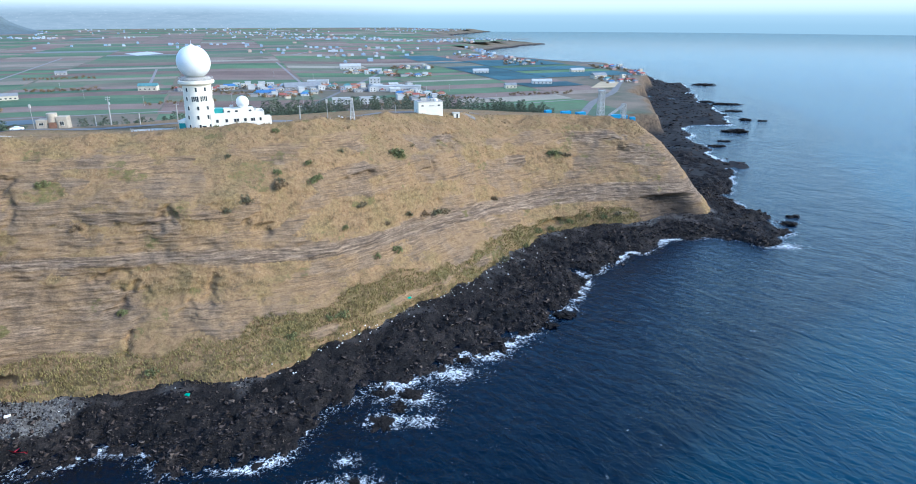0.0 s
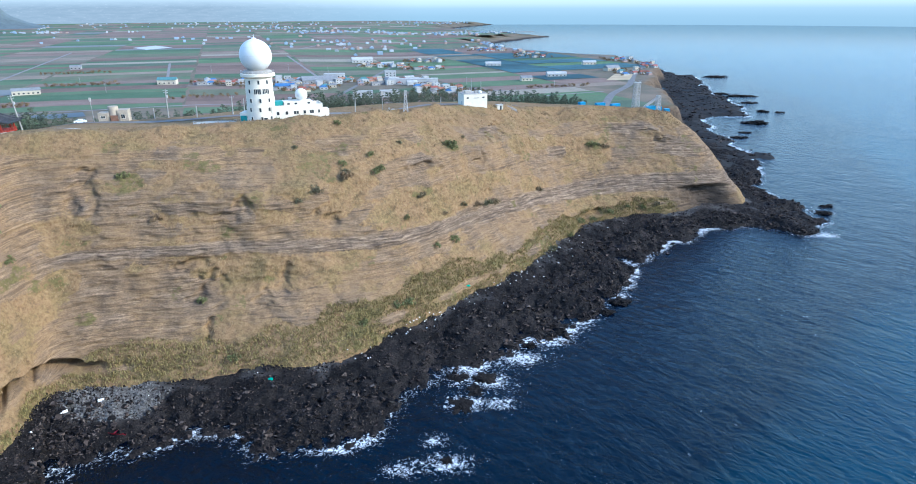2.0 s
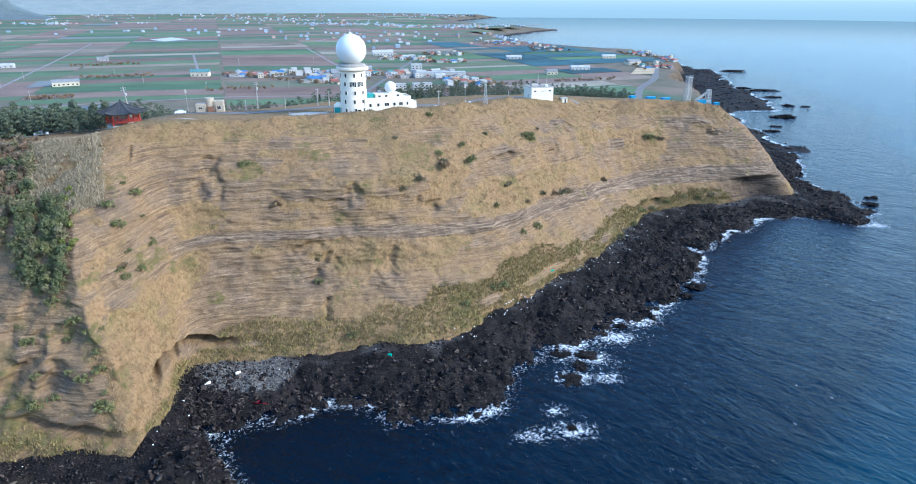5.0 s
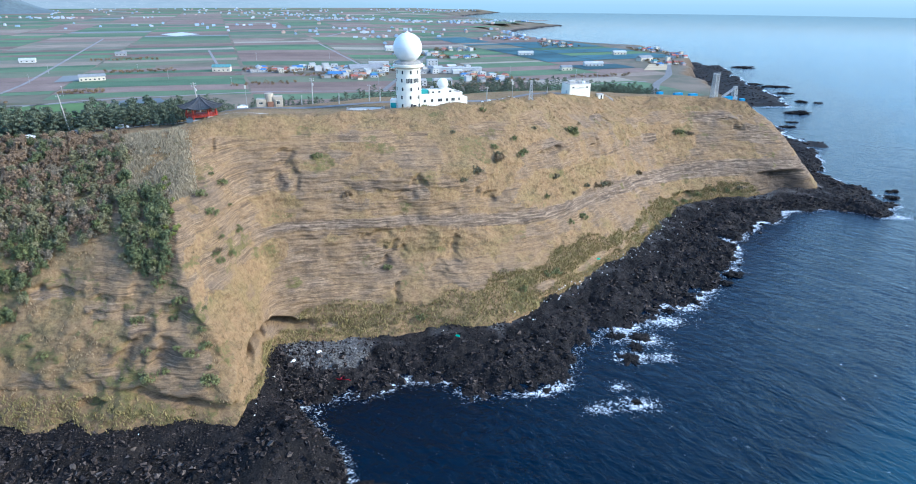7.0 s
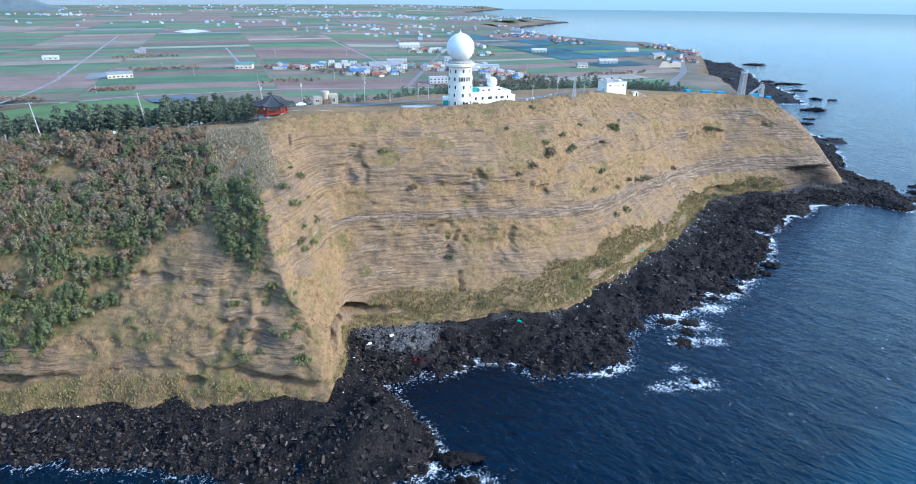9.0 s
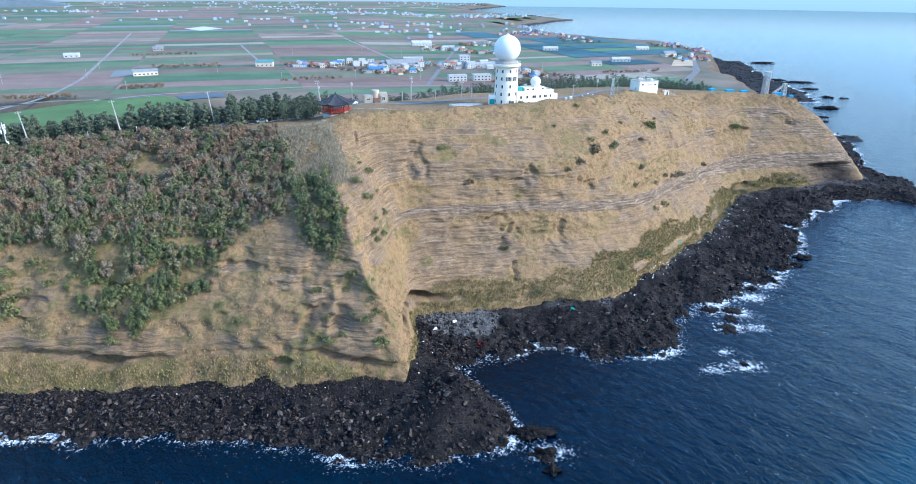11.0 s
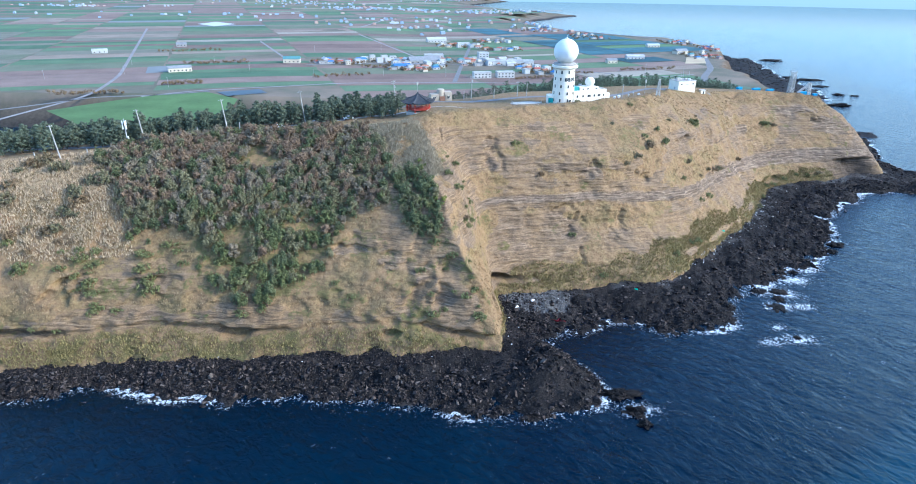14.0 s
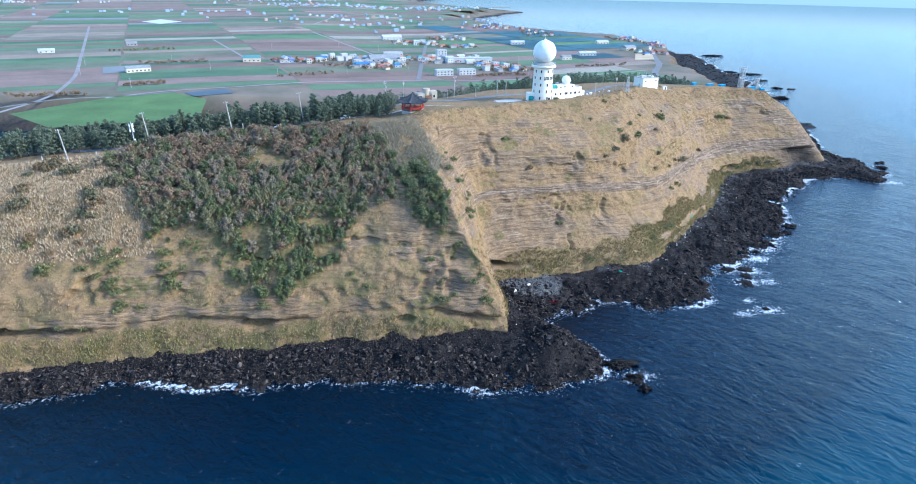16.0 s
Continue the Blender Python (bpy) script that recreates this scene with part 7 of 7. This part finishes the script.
tall_sel = np.argwhere((FX < -262) & (FX > -345) & (FZ > 33) & (rows_i < BROW_ROW + 8))
tall_sel = tall_sel[rng.choice(len(tall_sel), 9000)]
tris_object("tall_dry_grass", blades(FACE[tall_sel[:, 0], tall_sel[:, 1]], 0.8, 0.5, 4, rng), foliage("pale_silver_grass", (0.32, 0.24, 0.15), (0.44, 0.335, 0.215)), "tall pale dry grass on the headland slope", "grass")
foot_sel = np.argwhere((rows_i > 2) & (low > 0.35) & (ST > 1.0) & (ST < 16) & (cut < 0.35) & (cave < 0.05))
foot_sel = foot_sel[rng.choice(len(foot_sel), 12000)]
tris_object("foot_reeds", blades(FACE[foot_sel[:, 0], foot_sel[:, 1]], 0.65, 0.5, 5, rng), REED, "green-brown reeds along the cliff foot", "reeds")


# ---- boulders, sea stacks, driftage ----
def rock_hull(seed, n=11):
    r = np.random.default_rng(seed)
    bm = B()
    for _ in range(n):
        d = r.normal(size=3)
        d /= np.linalg.norm(d)
        bm.verts.new(Vector(d * (0.8 + 0.3 * r.random())) * 0.5)
    bmesh.ops.convex_hull(bm, input=bm.verts)
    for v in [v for v in bm.verts if not v.link_faces]:
        bm.verts.remove(v)
    bmesh.ops.triangulate(bm, faces=bm.faces)
    return bm


hulls = [mesh_from("boulder", rock_hull(600 + k), BOULDER) for k in range(10)]
hull_tris = []
for me in hulls:
    v = np.array([w.co for w in me.vertices])
    hull_tris.append(np.array([[v[i] for i in p.vertices] for p in me.polygons]))


def spin(r):
    return np.array(Euler((r.uniform(0, 6.28), r.uniform(0, 6.28), r.uniform(0, 6.28))).to_matrix())


AX, AY, AZ = APRON[..., 0], APRON[..., 1], APRON[..., 2]
arow = np.arange(len(APRON))[:, None] * np.ones_like(AX)
sel = np.argwhere((AZ > -0.35) & (arow < 72) & (ST > 1.0) & (ST < 21))
sel = np.concatenate([sel[rng.permutation(len(sel))[:15000]], (lambda c: c[rng.permutation(len(c))[:9500]])(sel[ST[0, sel[:, 1]] < 8.6])])
sel = sel[rng.permutation(len(sel))]
loose, count = [], 0
for k, (a, b2) in enumerate(sel):
    q = APRON[a, b2]
    up = arow[a, b2] > 54
    s = (0.45 + 0.8 * rng.random() ** 3) if up else (0.5 + 1.7 * rng.random() ** 4)
    big_ok = -230 < q[0] < -30 and s > 1.15
    if big_ok and count < 300:
        o = new("boulder", hulls[rng.integers(10)])
        o.parent = lava
        o.matrix_basis = Matrix.LocRotScale(Vector(q) + Vector((0, 0, 0.12 * s)), Euler((rng.uniform(0, 6), rng.uniform(0, 6), rng.uniform(0, 6))), (s * rng.uniform(0.9, 1.5), s, s * rng.uniform(0.7, 1.0)))
        count += 1
    else:
        t = hull_tris[rng.integers(10)] @ spin(rng).T * np.array((s * rng.uniform(0.9, 1.4), s, s * 0.85))
        loose.append(t + q + np.array((0, 0, 0.1 * s)))
flat_sel = np.argwhere((flats > 0.4) & (pz > 0.0))
for a, b2 in flat_sel[rng.choice(len(flat_sel), 3000)]:
    s = 0.9 + 3.2 * rng.random() ** 4
    t = hull_tris[rng.integers(10)] @ spin(rng).T * np.array((s * rng.uniform(0.9, 1.5), s, s * 0.6))
    loose.append(t + np.array((px[a, b2] + rng.uniform(-3, 3), py[a, b2] + rng.uniform(-3, 3), pz[a, b2])))
tris_object("lava_boulders", np.concatenate(loose), BOULDER, "countless angular black lava boulders on the shore", "boulders")
# grey beach stones in the cove
stones = []
GRAVEL = simple("grey_beach_stone", (0.165, 0.158, 0.150), 0.9, 0.45, 0.6)
sel = np.argwhere((gravel > 0.45) & (AZ > 0.5) & (arow < 73))
hot = sel[(AX[sel[:, 0], sel[:, 1]] + 118) ** 2 / 170 + (AY[sel[:, 0], sel[:, 1]] - 140) ** 2 / 75 < 1]
sel = np.concatenate([sel[rng.permutation(len(sel))[:1500]], hot[rng.integers(len(hot), size=1800)]])
for a, b2 in sel:
    s = 0.25 + 0.55 * rng.random() ** 2
    stones.append(hull_tris[rng.integers(10)] @ spin(rng).T * s + APRON[a, b2] + np.array((rng.normal() * 0.4, rng.normal() * 0.4, 0.1 * s)))
tris_object("beach_stones", np.concatenate(stones), GRAVEL, "pale grey rounded stones at the back of the cove", "stones")


def sea_rock(x0, y0, rx, ry, hgt, seed):
    bm = B()
    bmesh.ops.create_icosphere(bm, subdivisions=4, radius=1.0)
    co = np.array([v.co for v in bm.verts])
    d1, r1 = cells(co[:, 0] * rx / 1.6 + seed * 7.1, co[:, 1] * ry / 1.6, seed)
    lump2 = (1 - 1.4 * d1 ** 2) * (0.3 + 0.7 * r1) * min(0.9, 0.65 * hgt)
    n1 = fbm(co[:, 0] * 2.6 + seed * 3.1, co[:, 1] * 2.6, co[:, 2] * 2.6, 4, seed, 0.65)
    for v, a, b2 in zip(bm.verts, n1, lump2):
        v.co = Vector((v.co.x * rx * (1 + 0.6 * a), v.co.y * ry * (1 + 0.6 * a), v.co.z * hgt * (1 + 0.3 * a) + (b2 if v.co.z > 0 else 0) - 0.4))
    lone("sea_rock", bm, LAVA, pose(x0, y0, 0), "jagged black lava rock standing in the surf", "rock", "sea rocks")


for k, (x0, y0, rx, ry, hgt) in enumerate(((-14, 157, 3.5, 2.6, 0.75), (-21, 143, 3.0, 3.6, 0.6), (-17, 150, 2.2, 2.4, 0.75), (-100, 85.5, 5.0, 2.2, 1.6), (-97, 77, 3.0, 2.0, 1.6), (-96, 71, 1.8, 1.6, 1.3), (-25, 120, 1.6, 1.2, 0.7), (33, 200, 2.5, 2, 1.0), (40, 208, 3.5, 2.5, 1.3), (2, 176, 2, 1.6, 0.9),
                                            (268, 596, 10, 6, 2.2), (396, 1017, 15, 8, 2.6), (339, 788, 15, 5, 1.6), (320, 731, 9, 4, 1.2), (308, 667, 6, 4, 1.6), (323, 660, 4, 3, 1.0), (221, 526, 7, 3, 1.2), (236, 548, 5, 2.5, 0.9), (321, 812, 8, 4, 1.4), (187, 329, 4, 2, 1.0), (178, 316, 4, 3, 1.2))):
    sea_rock(x0, y0, rx, ry, hgt, k + 1)

# storm-cast floats and litter along the tide line
FLOATS = [mesh_from("foam_float", box(B(), 0, 0, 0, 1, 1, 1, edge=0.16), FLOAT), mesh_from("foam_float", revolve(B(), [(0.30, 0), (0.5, 0.12), (0.5, 0.8), (0.28, 0.95)], 10), FLOAT)]


def shore_spot(f, s):
    i = int(np.clip(np.searchsorted(at, s), 0, COLS - 1))
    p = foot[i] * (1 - f) + shore[i] * f
    return p[0], p[1]


for k in range(110):
    s = float(np.clip(rng.normal(12.6, 0.7), 8.5, 14.4)) if k < 98 else rng.uniform(3.0, 11.5)
    x0, y0 = shore_spot(abs(rng.normal() * 0.13), s)
    z0 = max(drop(x0, y0)[0], 0.3)
    kind = rng.integers(2)
    o = new("foam_float", FLOATS[kind])
    sc = rng.uniform(0.18, 0.42)
    o.matrix_world = Matrix.LocRotScale((x0, y0, z0 + 0.05), Euler((rng.normal() * 0.3, rng.normal() * 0.3, rng.uniform(0, 6))), (sc * rng.uniform(1, 1.8), sc, sc * 0.7))
    tagged(o, "white foam fishing float washed up on the rocks", "float", "washed-up floats")
for x0, y0, sx in ((-128, 134, 1.8), (-121, 139.5, 1.6)):
    lone("foam_float", box(B(), 0, 0, 0, sx, 0.9, 0.6, edge=0.12), FLOAT, on_ground(x0, y0, 0.05, 30), "large white foam block stranded on the stones", "float", "washed-up floats")
hull = thing("wrecked_boat", on_ground(-112.5, 129.5, 0.1, -12), "broken red boat hull stranded on the black rocks", "boat")
bm = B()
prof = [(-3.0, 0.25), (-2.2, 0.75), (0.0, 0.95), (2.0, 0.8), (3.2, 0.1)]
ringl = [[bm.verts.new((a, s2 * w, zz)) for a, w in prof] for s2, zz in ((1, 0.75), (0.55, 0.0), (-0.55, 0.0), (-1, 0.75))]
for r0, r1 in zip(ringl[:-1], ringl[1:]):
    for i in range(len(prof) - 1):
        bm.faces.new((r0[i], r0[i + 1], r1[i + 1], r1[i]))
bmesh.ops.solidify(bm, geom=bm.faces[:], thickness=0.08)
part("hull", bm, REDHULL, hull)
part("thwart", box(B(), 0.2, 0, 0.5, 0.3, 1.5, 0.08), REDHULL, hull)
part("loose_plank", box(B(), -2.6, -1.2, 0.1, 2.2, 0.25, 0.08, 25), REDHULL, hull)
for x0, y0 in ((-77, 150), (-18, 208)):
    nb = B()
    bmesh.ops.create_icosphere(nb, subdivisions=3, radius=0.7)
    for v in nb.verts:
        f = noise.noise(v.co * 2.2) * 0.45
        v.co = Vector((v.co.x * (1.3 + f), v.co.y * (1 + f), max(v.co.z, -0.2) * (0.45 + f)))
    lone("fishing_net", nb, NET, on_ground(x0, y0, 0.0), "tangled green fishing net on the rocks", "net")
